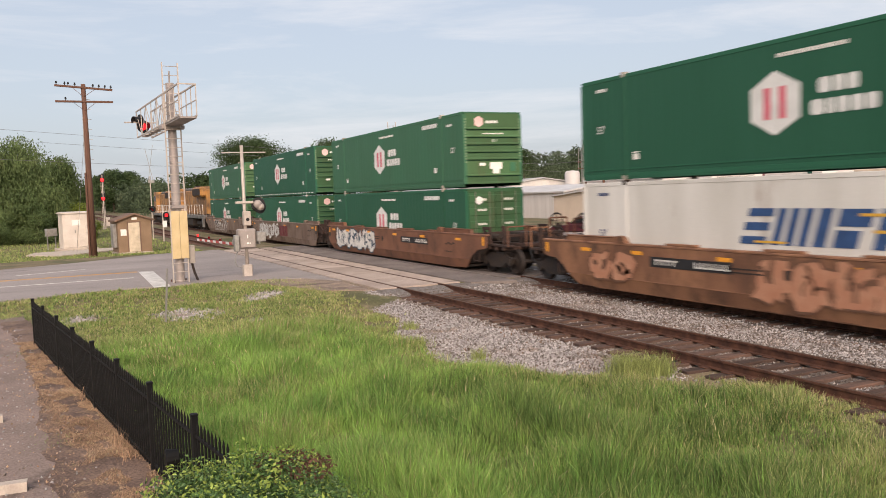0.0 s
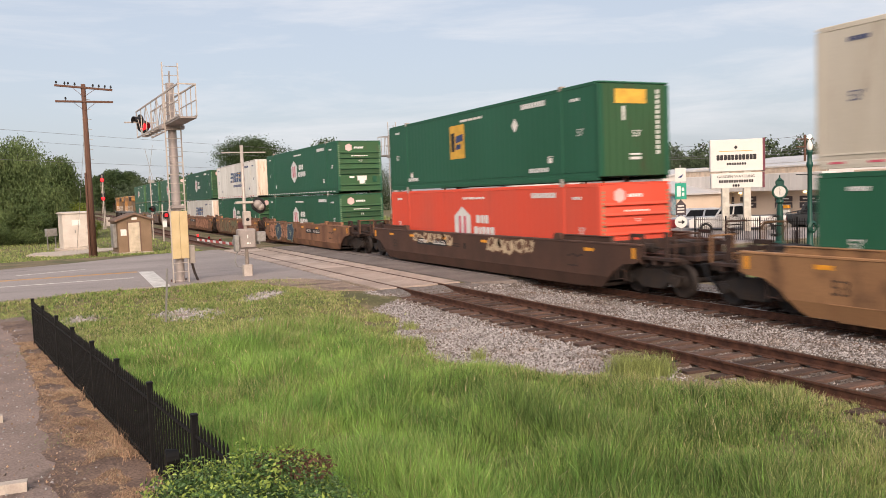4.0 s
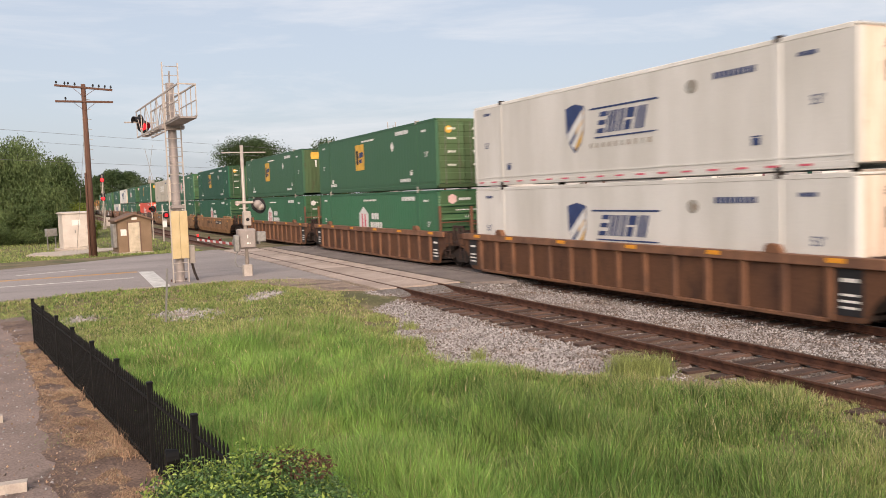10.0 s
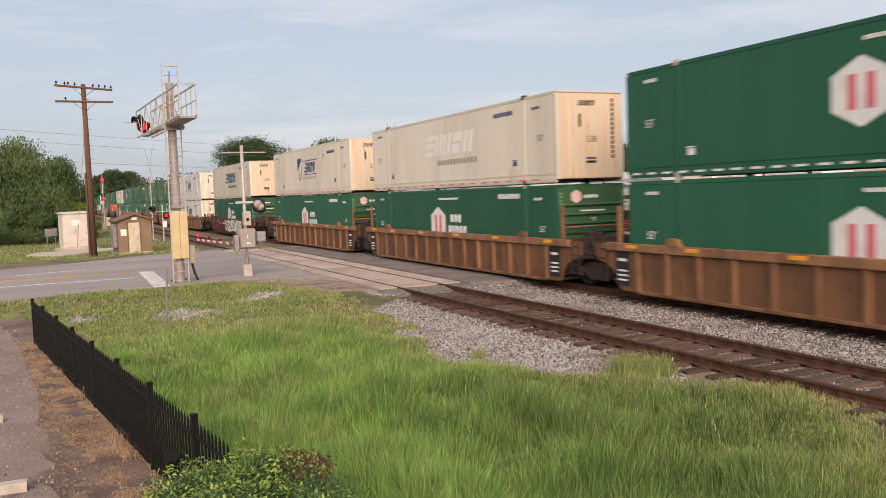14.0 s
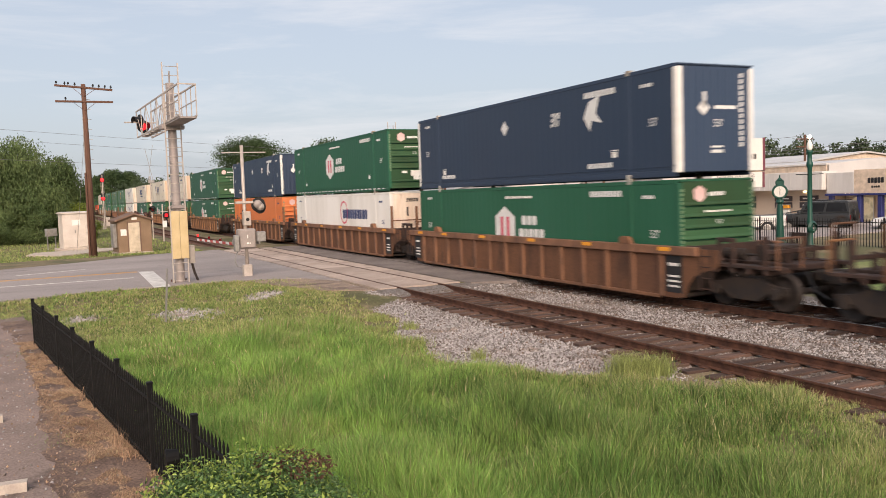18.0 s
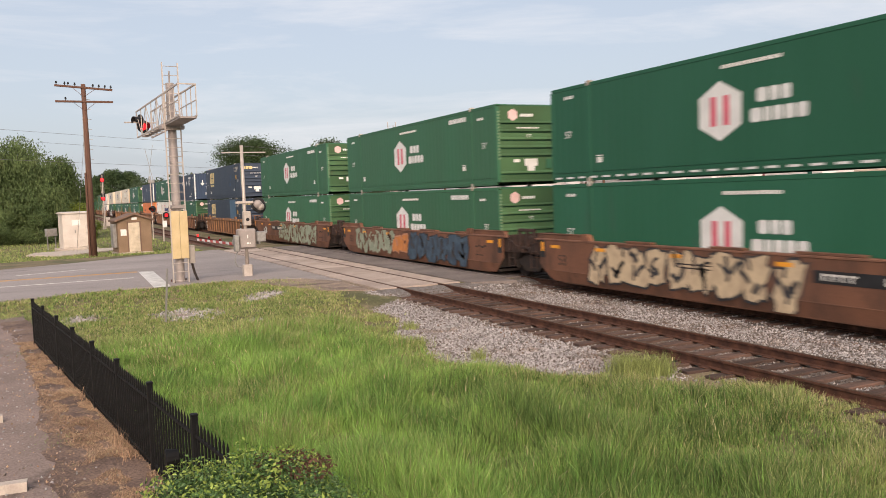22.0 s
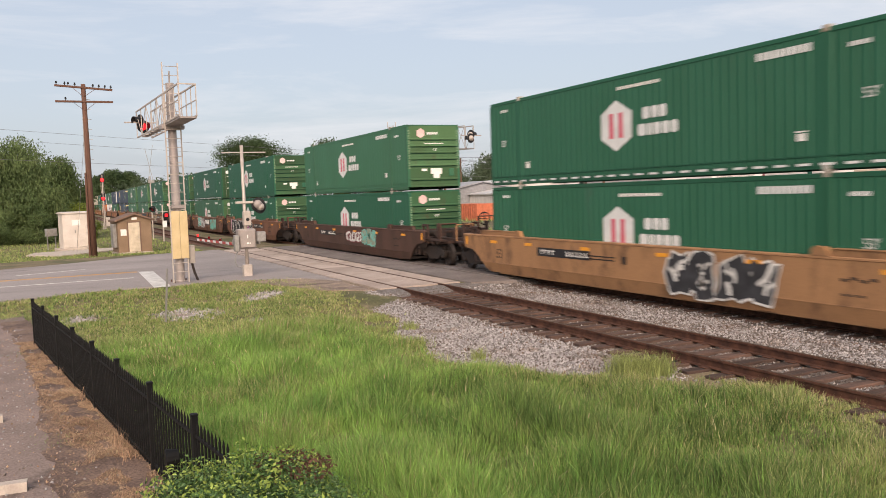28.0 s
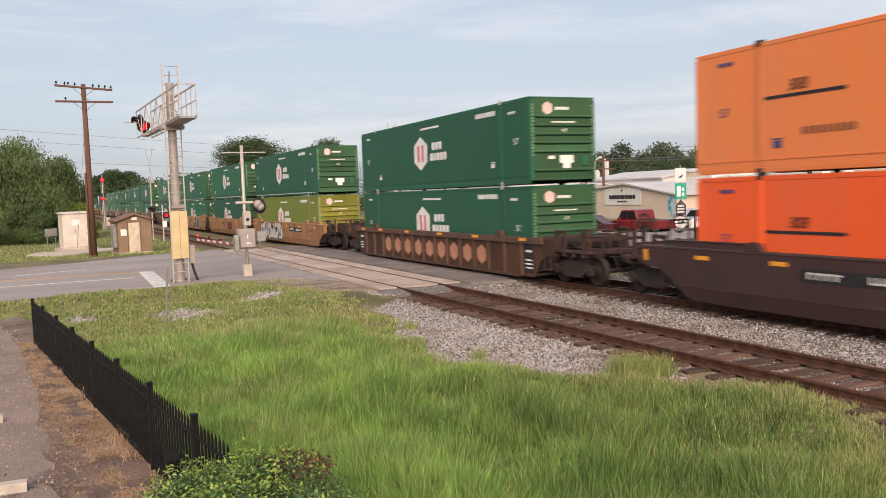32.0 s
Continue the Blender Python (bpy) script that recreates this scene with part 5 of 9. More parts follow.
M_PATH = mat("worn_asphalt_path", (0.25, 0.19, 0.163), 0.92, col2=(0.17, 0.128, 0.11), scale=0.9, fine=34, fine_amt=0.35, bump=0.5, bump_scale=45, world_space=True, spots=(0.085, 0.062, 0.052), spot_scale=0.75, spot_lo=0.57, spot_hi=0.66)
M_ASPHALT = mat("grey_asphalt", (0.31, 0.275, 0.262), 0.9, col2=(0.235, 0.207, 0.197), scale=0.25, stretch=(1.6, 0.5, 1), fine=35, fine_amt=0.22, bump=0.3, bump_scale=60, world_space=True, spots=(0.14, 0.122, 0.117), spot_scale=0.5, spot_lo=0.6, spot_hi=0.72)
M_ASPHALT_DARK = mat("patched_dark_asphalt", (0.20, 0.17, 0.157), 0.92, col2=(0.125, 0.107, 0.10), scale=0.7, fine=30, fine_amt=0.3, bump=0.4, bump_scale=50, world_space=True, spots=(0.19, 0.155, 0.13), spot_scale=0.7)
M_APRON = mat("tan_gravelly_dirt", (0.30, 0.225, 0.17), 0.95, col2=(0.19, 0.145, 0.118), scale=1.4, fine=24, fine_amt=0.5, bump=0.8, bump_scale=30, world_space=True, spots=(0.13, 0.098, 0.082), spot_scale=0.9, spot_lo=0.52, spot_hi=0.64)
M_CONCRETE = mat("crossing_concrete", (0.43, 0.35, 0.30), 0.88, col2=(0.32, 0.255, 0.215), scale=0.8, fine=30, fine_amt=0.2, bump=0.25, jitter=0.12, bump_scale=40, spots=(0.16, 0.125, 0.105), spot_scale=1.2, spot_lo=0.58, spot_hi=0.74)
M_ROAD_WHITE = mat("worn_white_road_paint", (0.62, 0.61, 0.58), 0.8, col2=(0.40, 0.385, 0.37), scale=3, fine=40, bump=0.1, world_space=True)
M_ROAD_YELLOW = mat("worn_yellow_road_paint", (0.50, 0.28, 0.08), 0.8, col2=(0.32, 0.2, 0.09), scale=3, bump=0.1, world_space=True)
M_LOT = mat("parking_lot_asphalt", (0.24, 0.225, 0.215), 0.9, col2=(0.18, 0.165, 0.16), scale=0.4, fine=30, bump=0.2, world_space=True)

gs = Mesh().grid(steps(2, 66, 0.8, -900, 2500), steps(-24, 8, 0.8, -2000, 1500), ground_z)
tagged(part("ground", gs, M_SOIL, smooth=True), "patchy grass and bare soil reaching to the woods", "ground", kind="structure")


def sheet(name, outline, z, material, label, cat, thick=0.12):
    ob = part(name, Mesh().prism(outline, "z", z - thick, z), material)
    return tagged(ob, label, cat, kind="structure")


# dirt strip and path behind the fence
sheet("pavement", [(2, -0.6), (28.4, 0.9), (28.4, 12), (2, 12)], -0.285, M_PATH, "worn grey-brown path beside the fence", "path", 0.05)
gd = Mesh().grid(list(np.arange(2, 27.1, 0.2)), [0, 0.12, 0.25, 0.4, 0.55, 0.7, 0.82, 0.92, 1.0], lambda x, u: 0)


def path_edge(x):
    return 0.36 + 0.0048 * max(0, x - 11) ** 2 + 0.16 * noise.noise(Vector((x * 0.9, 3, 0))) + 0.10 * noise.noise(Vector((x * 3.1, 5, 0)))


gd.v = [(x, fence_y(x) - 0.35 + u * (path_edge(x) - fence_y(x) + 0.35), -0.275 + 0.03 * noise.noise(Vector((x * 1.7, u * 3, 1))) * (1 - u) - 0.012 * u * u) for x, u, z in gd.v]
tagged(part("dirt_strip", gd, M_DIRT, smooth=True), "dry brown dirt strip with dead grass along the fence", "dirt", kind="structure")

# road: runs across the tracks
ROAD_Z = -0.012
sheet("road", [(30.2, 60), (30.2, 3), (31.6, -2), (31.6, -6.0), (30.4, -8.6), (28.5, -9.45), (52.5, -9.45), (51.5, -5.3), (48.0, -1.0), (46.3, 2.4), (46.3, 60)], ROAD_Z, M_ASPHALT, "grey asphalt road crossing the railway", "road")
sheet("road", [(29.0, -17.6), (51.5, -17.6), (49.5, -26), (48, -120), (33, -120), (31, -26)], ROAD_Z, M_ASPHALT, "grey asphalt road beyond the railway", "road")
sheet("asphalt_apron", [(24.9, -9.4), (28.4, -9.4), (30.35, -8.55), (31.5, -6.6), (29.5, -7.0), (26.0, -8.0)], -0.03, M_APRON, "dirt-covered asphalt apron beside the crossing", "pavement")
sheet("asphalt_apron", [(24.6, -12.75), (52, -12.75), (52, -14.2), (24.0, -14.2)], -0.015, M_ASPHALT_DARK, "dark patched asphalt between the tracks", "pavement")
for pts, m, lab in (([(39.0, -3.4), (39.2, -3.4), (39.4, 60), (39.2, 60)], M_ROAD_YELLOW, "worn yellow centre line"),
                    ([(38.7, -3.4), (38.85, -3.4), (39.1, 60), (38.95, 60)], M_ROAD_YELLOW, "worn yellow centre line"),
                    ([(35.95, -3.0), (36.1, -3.0), (35.3, 60), (35.15, 60)], M_ROAD_WHITE, "white lane line"),
                    ([(42.6, -1.4), (42.75, -1.4), (41.6, 1.5), (41.45, 1.5)], M_ROAD_WHITE, "white lane dash"),
                    ([(41.3, 4.0), (41.45, 4.0), (41.2, 9), (41.05, 9)], M_ROAD_WHITE, "white lane dash"),
                    ([(31.1, -3.25), (31.1, -3.85), (38.6, -4.05), (39.0, -3.45)], M_ROAD_WHITE, "worn white stop bar")):
    tagged(part("road_marking", Mesh().prism(pts, "z", ROAD_Z, ROAD_Z + 0.005), m), lab + " on the road", "road marking", kind="structure")


# ---- tracks ----
def rail_profile():
    return [(-0.07, -0.17), (0.07, -0.17), (0.07, -0.155), (0.012, -0.14), (0.012, -0.045), (0.036, -0.035), (0.036, -0.006), (0.028, 0.0),
            (-0.028, 0.0), (-0.036, -0.006), (-0.036, -0.035), (-0.012, -0.045), (-0.012, -0.14), (-0.07, -0.155)]


def rail_mesh(x0, x1):
    return Mesh().prism(rail_profile(), "x", x0, x1)


tie_me = Mesh().cbox(-0.115, 0.115, -1.3, 1.3, -0.34, -0.165, 0.012).mesh("tie", M_TIE)
plate_me = Mesh().cbox(-0.09, 0.09, -0.17, 0.17, -0.165, -0.15, 0.004).mesh("tie_plate", M_RUST)


def build_track(yc, name, shine, near_x, ties):
    tr = thing("railway_track", f"{name} with rusty rails on weathered wooden ties", "railway track", pose(0, yc, 0), kind="structure")
    for sy in (1, -1):
        rl = part("rail", rail_mesh(-40, 900), M_RUST, tr, at=(0, sy * GAUGE, 0))
        part("rail_head", Mesh().box(-40, 900, -0.030, 0.030, 0.0, 0.0025), shine, rl)
    rnd = random.Random(int(-yc * 10))
    k = 0
    x = -12.0
    far = Mesh()
    while x < 330:
        on_road = 24.9 < x < 51.5
        if not on_road:
            if (x < 25 or x < ties) and not 24.2 < x < 25:
                part("tie", tie_me, None, tr, at=pose(x + rnd.uniform(-0.03, 0.03), rnd.uniform(-0.06, 0.06), rnd.uniform(-0.012, 0.004), 0, 0, rnd.uniform(-1.6, 1.6)))
                if x < 25 and yc == NEAR_Y:
                    for sy in (1, -1):
                        part("tie_plate", plate_me, None, tr, at=(x, sy * GAUGE, 0))
            else:
                far.box(x - 0.115, x + 0.115, -1.3, 1.3, -0.3, -0.165)
        x += 0.53
    tagged(part("far_tie", far, M_TIE, tr), kind="stuff")
    return tr


near_track = build_track(NEAR_Y, "unused near track", M_RAILTOP, -6, 62)
far_track = build_track(TRACK_Y, "far track under the train", mat("polished_rail_head", (0.35, 0.33, 0.31), 0.35, 0.9, bump=0), -6, 52)

# ballast beds
bed = Mesh()
xs = list(np.arange(-14, 24.7, 0.5)) + [24.8]
ys = list(np.arange(-19.6, -6.6, 0.35))


def near_edge(x):
    """Where the gravel gives way to grass on the field side."""
    return -10.0 + 3.0 * smooth(8.5, 15.0, x) - 1.3 * smooth(16.5, 21.0, x) + 1.2 * smooth(7.6, 6.2, x) + 0.25 * noise.noise(Vector((x * 0.8, 7.7, 0)))


def bed_z(x, y):
    z = -0.215
    if y > -9.6:
        z -= 0.10 * smooth(-9.6, -8.2, y)
    if -14.4 < y < -12.4:
        z -= 0.03
    if y < -17.2:
        z -= 0.10 * smooth(-17.2, -19.0, y)
    z += 0.18 * smooth(23.2, 24.7, x)
    z += 0.025 * noise.noise(Vector((x * 1.3, y * 1.3, 4.0)))
    if x < 23.0:
        z -= 0.012 * smooth(1.55, 1.35, abs(y - NEAR_Y))
    if y > near_edge(x):
        z = -0.45
    return z


bed.grid(xs, ys, bed_z)
bed.grid([51.7, 60, 75, 100, 150, 250, 400, 900], ys, lambda x, y: -0.215 if y < -9 else -0.3)
tagged(part("ballast_bed", bed, M_BALLAST, smooth=True), "grey crushed-stone ballast under the tracks", "ballast", kind="structure")


def stones(name, n, xr, yr, size, keep, z_of, materials, which, seed_n=5):
    """Angular stones, each a squashed irregular block, gathered in one mesh."""
    rng = np.random.default_rng(seed_n)
    base = np.array([[1, 0, 0], [-1, 0, 0], [0, 1, 0], [0, -1, 0], [0, 0, 1], [0, 0, -1]], float)
    tri = np.array([[0, 2, 4], [2, 1, 4], [1, 3, 4], [3, 0, 4], [2, 0, 5], [1, 2, 5], [3, 1, 5], [0, 3, 5]])
    P = []
    for k in range(n):
        x, y = rng.uniform(*xr), rng.uniform(*yr)
        if keep(x, y, rng):
            P.append((x, y, z_of(x, y), which(x, y, rng)))
    P = np.array(P)
    m = len(P)
    s = (size * rng.uniform(0.5, 1.3, m))[:, None, None]
    v = base[None] * rng.uniform(0.6, 1.2, (m, 6, 3)) * s + rng.uniform(-0.3, 0.3, (m, 6, 3)) * s
    a, tl = rng.uniform(0, 6.28, m), rng.uniform(-0.6, 0.6, m)
    ca, sa, ct, st = np.cos(a)[:, None], np.sin(a)[:, None], np.cos(tl)[:, None], np.sin(tl)[:, None]
    x, y, z = v[..., 0] * ca - v[..., 1] * sa, v[..., 0] * sa + v[..., 1] * ca, v[..., 2]
    v = np.stack([x, y * ct - z * st, y * st + z * ct], -1) + P[:, None, :3] + np.array([0, 0, 1.0]) * s * 0.25
    F = tri[None] + 6 * np.arange(m)[:, None, None]
    me = bpy.data.meshes.new(name)
    me.from_pydata(v.reshape(-1, 3).tolist(), [], F.reshape(-1, 3).tolist())
    for mt in materials:
        me.materials.append(mt)
    me.polygons.foreach_set("material_index", np.repeat(P[:, 3].astype(np.int32), 8))
    return me


def stone_keep(x, y, rng):
    d = math.hypot(x, y)
    if rng.random() > min(1.0, (15.0 / d) ** 1.2):
        return False
    if y > near_edge(x) + 0.05 + rng.uniform(-0.25, 0.35):
        return False
    if x > 24.2 and y < -9.3:
        return False
    for yc in (NEAR_Y, TRACK_Y):
        if abs(abs(y - yc) - GAUGE) < 0.1:
            return False
        q = ((x + 12.0 + 0.265) % 0.53) - 0.265
        if abs(y - yc) < 1.34 and abs(q) < 0.14 and rng.random() < 0.93:
            return False
    return True


def stone_kind(x, y, rng):
    """Clean grey stone on the shoulder; brown, grimy stone in the four-foot and between the tracks."""
    grime = 0.12 + 0.75 * smooth(2.0, 0.8, abs(y - NEAR_Y)) + 0.32 * smooth(-12.2, -13.0, y) + 0.3 * noise.noise(Vector((x * 0.7, y * 0.7, 2)))
    return 1 if rng.random() < grime else 0


M_STONE_GRIMY = mat("grimy_ballast_stone", (0.165, 0.138, 0.124), 0.95, col2=(0.09, 0.071, 0.061), scale=1.2, island=0.5, fine=25, bump=0.3, world_space=True, spots=(0.13, 0.075, 0.045), spot_scale=0.9, spot_lo=0.5, spot_hi=0.66)
st = part("ballast_stones", stones("ballast_stones", 160000, (5.0, 27.0), (-19.0, -6.3), 0.025, stone_keep, bed_z, (M_STONE, M_STONE_GRIMY), stone_kind), None)
tagged(st, "loose angular grey ballast stones around the ties", "gravel", kind="stuff")

# crossing panels
cross = thing("crossing_surface", "worn tan concrete crossing panels with rail slots and bolt holes", "crossing", pose(0, 0, 0), kind="structure")
for yc in (NEAR_Y, TRACK_Y):
    for k in range(9):
        x0 = 24.85 + k * 2.98 + 0.15 * (0 if yc == NEAR_Y else 1)
        for ya, yb in ((0.82, 1.42), (-0.68, 0.68), (-1.5, -0.82)):
            ms = Mesh().cbox(x0 + 0.012, x0 + 2.968, yc + ya, yc + yb, -0.25, 0.0, 0.015)
            pn = part("panel", ms, M_CONCRETE if yc == NEAR_Y else M_ASPHALT_DARK, cross)
    part("slot_filler", Mesh().box(24.85, 51.6, yc - 0.82, yc - 0.68, -0.2, -0.05).box(24.85, 51.6, yc + 0.68, yc + 0.82, -0.2, -0.05), M_STEEL_DARK, cross)

# ---- grass, fence, hedge and small things of the foreground ----
def blade_mesh(name, pts, heights, widths, lean, material, seed_n, outward=None, kinds=None):
    """Bent grass blades: a tapering quad and a tip each; outward is the way a clump spreads them."""
    rng = np.random.default_rng(seed_n)
    n = len(pts)
    a = rng.uniform(0, 2 * np.pi, n)
    side = np.stack([np.cos(a), np.sin(a), np.zeros(n)], 1)
    b = rng.uniform(0, 2 * np.pi, n)
    way = np.stack([np.cos(b), np.sin(b), np.zeros(n)], 1)
    if outward is not None:
        way = way * 0.5 + outward
    fall = way * (lean * heights * rng.uniform(0.1, 1.0, n))[:, None]
    up = np.array([0, 0, 1.0])
    h, w = heights[:, None], widths[:, None]
    v = np.empty((n, 5, 3))
    v[:, 0] = pts - side * w * 0.5
    v[:, 1] = pts + side * w * 0.5
    v[:, 2] = pts + side * w * 0.38 + up * h * 0.58 + fall * 0.34
    v[:, 3] = pts - side * w * 0.38 + up * h * 0.58 + fall * 0.34
    v[:, 4] = pts + up * h * 0.96 + fall
    base = np.arange(n)[:, None] * 5
    quads = (base + np.array([[0, 1, 2, 3]])).tolist()
    tris = (base + np.array([[3, 2, 4]])).tolist()
    me = bpy.data.meshes.new(name)
    me.from_pydata(v.reshape(-1, 3).tolist(), [], quads + tris)
    for m in material if isinstance(material, tuple) else (material,):
        me.materials.append(m)
    if kinds is not None:
        me.polygons.foreach_set("material_index", np.concatenate([kinds, kinds]).astype(np.int32))
    return me


def leafy(name, col, col2, dry, scale=0.5, rough=0.6, island=0.35, trans=0.35):
    """Foliage: random tone per leaf, drifts of a second and a dry tone, some light passing through."""
    m = mat(name, col, rough, col2=col2, scale=scale, lo=0.38, hi=0.66, island=island, fine=3, fine_amt=0.15, bump=0, world_space=True, spots=dry, spot_scale=scale * 1.7, spot_lo=0.56, spot_hi=0.74, spec=0.25)
    n, l = m.node_tree.nodes, m.node_tree.links
    b, out = n["Principled BSDF"], n["Material Output"]
    tr = n.new("ShaderNodeBsdfTranslucent")
    mix = n.new("ShaderNodeMixShader")
    mix.inputs[0].default_value = trans
    l.new(b.inputs["Base Color"].links[0].from_socket, tr.inputs["Color"])
    l.new(b.outputs[0], mix.inputs[1])
    l.new(tr.outputs[0], mix.inputs[2])
    l.new(mix.outputs[0], out.inputs["Surface"])
    return m


M_GRASS = leafy("tall_green_grass", (0.235, 0.39, 0.085), (0.115, 0.22, 0.05), (0.27, 0.345, 0.10), 0.8, island=0.45, trans=0.12)
M_GRASS_DRY = leafy("short_dry_grass", (0.285, 0.315, 0.112), (0.21, 0.265, 0.085), (0.40, 0.36, 0.18), 0.6, island=0.5, trans=0.12)
M_STRAW = leafy("dead_straw", (0.42, 0.285, 0.185), (0.28, 0.18, 0.12), (0.52, 0.39, 0.27), 1.2, island=0.55, trans=0.12)
M_PALE_STRAW = leafy("pale_straw", (0.50, 0.43, 0.26), (0.40, 0.33, 0.19), (0.56, 0.50, 0.34), 1.2, island=0.4)
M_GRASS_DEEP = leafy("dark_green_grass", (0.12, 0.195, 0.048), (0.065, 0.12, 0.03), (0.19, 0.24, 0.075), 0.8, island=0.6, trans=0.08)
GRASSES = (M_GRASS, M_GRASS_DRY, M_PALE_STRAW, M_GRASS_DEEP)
BARE = ((25.3, -3.5, 1.3), (27.0, -6.2, 0.9), (26.3, -0.7, 0.8), (22.6, -5.0, 0.5), (10.25, -9.25, 0.85), (20.2, -7.6, 0.6))


def field_points(n, seed_n, keep, power):
    rng = np.random.default_rng(seed_n)
    out = []
    while len(out) < n:
        x, y = rng.uniform(4.5, 31.5), rng.uniform(-11.0, 5.0)
        d = math.hypot(x, y)
        if rng.random() > (8.0 / max(d, 8.0)) ** power:
            continue
        if keep(x, y, rng):
            out.append((x, y, ground_z(x, y) - 0.02))
    return np.array(out), rng


def in_field(x, y, rng):
    if x < 22.4 and y > fence_y(x) - 0.10:
        return False
    if x >= 22.4 and y > (0.35 + 0.05 * (x - 22.4) if x < 27.0 + rng.random() else 5.0):
        return False
    if x > 31.2 - 0.8 * smooth(-1, 3, y) or y < near_edge(x) + 0.08 + rng.normal(0, 0.22):
        return False
    for bx, by, br in BARE:
        if math.hypot(x - bx, (y - by) * 1.3) < br * (0.7 + 0.4 * rng.random()):
            return rng.random() < 0.22
    return True


def tall(x, y):
    """How rank the grass stands: high in the middle of the field, short by the road and the gravel."""
    t = (1 - 0.70 * smooth(18.0, 23.5, x)) * (0.5 + 0.5 * smooth(0.1, 2.2, y - near_edge(x))) * (1 - 0.25 * smooth(-6.5, -8.5, y))
    return t * max(0.3, 0.95 + 0.95 * noise.noise(Vector((x * 0.75, y * 0.75, 9.0))) + 0.35 * noise.noise(Vector((x * 2.1, y * 2.1, 5.0))))


def dryness(x, y):
    return 0.05 + 0.42 * smooth(1.6, 0.0, y - near_edge(x)) + 0.25 * smooth(0.1, 0.6, noise.noise(Vector((x * 0.55, y * 0.55, 31.0)))) + 0.14 * smooth(-5.5, -8.5, y) * smooth(14.0, 11.0, x) + 0.38 * smooth(17.5, 21.0, x)


def tussocks(n, per, seed_n):
    """Clumps of fine blades that spread outwards, with darker gaps between them."""
    cs, rng = field_points(n, seed_n, in_field, 1.15)
    th = np.array([max(0.22, tall(x, y)) for x, y, z in cs]) * rng.uniform(0.7, 1.25, n)
    dry = np.array([dryness(x, y) for x, y, z in cs])
    idx = np.repeat(np.arange(n), per)
    m = len(idx)
    a = rng.uniform(0, 2 * np.pi, m)
    way = np.stack([np.cos(a), np.sin(a), np.zeros(m)], 1)
    r = rng.random(m) ** 0.6 * rng.uniform(0.05, 0.15, n)[idx]
    pts = cs[idx] + way * r[:, None]
    h = th[idx] * rng.uniform(0.16, 0.42, m)
    d = np.hypot(pts[:, 0], pts[:, 1])
    w = rng.uniform(0.0045, 0.0095, m) * np.maximum(1.0, d / 11.0)
    u = rng.random(m)
    kinds = np.where(u < dry[idx] * 0.3, 2, np.where(u < dry[idx] * 1.3 + 0.10, 1, 0))
    # right-hand term: deeper green, and the shadows there put into the blade colour
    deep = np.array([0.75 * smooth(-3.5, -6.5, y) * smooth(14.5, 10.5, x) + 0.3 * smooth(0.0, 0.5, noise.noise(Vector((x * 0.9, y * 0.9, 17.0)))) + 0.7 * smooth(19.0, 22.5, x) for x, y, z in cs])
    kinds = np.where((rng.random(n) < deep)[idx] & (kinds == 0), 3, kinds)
    fy = 0.5 + 0.128 * (pts[:, 0] - 22.14)
    room = np.where(pts[:, 0] < 22.4, fy - 0.05 - pts[:, 1], 9.0)
    ok = room > 0
    way[:, 1] = np.where(room < 0.3, -np.abs(way[:, 1]) - 0.55, way[:, 1])
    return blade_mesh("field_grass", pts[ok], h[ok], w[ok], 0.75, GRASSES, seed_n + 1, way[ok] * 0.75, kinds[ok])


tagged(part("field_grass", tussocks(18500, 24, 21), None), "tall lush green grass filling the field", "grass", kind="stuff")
pts, rng = field_points(40000, 31, in_field, 1.0)
u = rng.random(len(pts))
dr = np.array([dryness(x, y) for x, y, z in pts])
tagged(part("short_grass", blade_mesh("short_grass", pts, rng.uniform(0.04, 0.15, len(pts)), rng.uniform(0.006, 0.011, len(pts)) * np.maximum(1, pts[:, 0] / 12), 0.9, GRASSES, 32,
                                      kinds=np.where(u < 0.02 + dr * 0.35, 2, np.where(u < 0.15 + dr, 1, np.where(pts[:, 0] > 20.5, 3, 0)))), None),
       "short yellowing grass and thatch under the tall grass", "grass", kind="stuff")


def gravel_keep(x, y, rng):
    for bx, by, br in BARE[:4]:
        if math.hypot(x - bx, (y - by) * 1.3) < br * (0.2 + 1.0 * rng.random()):
            return True
    return False


tagged(part("loose_gravel", stones("loose_gravel", 30000, (21, 29), (-8, 1), 0.035, gravel_keep, ground_z, (M_STONE,), lambda x, y, r: 0, 8), None), "pale loose gravel in bare patches of the field", "gravel", kind="stuff")
tagged(part("pebbles", stones("pebbles", 2600, (9, 25), (-1.5, 2.5), 0.016, lambda x, y, r: y > fence_y(x) + 0.1 and (y > path_edge(x) - 0.5 or r.random() < 0.25), lambda x, y: -0.28, (M_STONE, M_STRAW), lambda x, y, r: int(r.random() < 0.4), 12), None), "scattered pebbles and crumbs on the dirt", "gravel", kind="stuff")


def tufts(centres, n, spread, h, material, name, label, seed_n):
    rng = np.random.default_rng(seed_n)
    out = []
    for cx, cy, cs in centres:
        k = int(n * cs)
        q = rng.normal(0, spread * cs, (k, 2))
        out.append(np.stack([cx + q[:, 0], cy + q[:, 1], np.array([ground_z(cx, cy) if cy > -8.5 else bed_z(cx, cy)] * k)], 1))
    pts = np.concatenate(out)
    ob = part(name, blade_mesh(name, pts, rng.uniform(0.4, 1.0, len(pts)) * h, rng.uniform(0.005, 0.010, len(pts)), 0.8, material, seed_n + 1), None)
    return tagged(ob, label, "grass", kind="stuff")


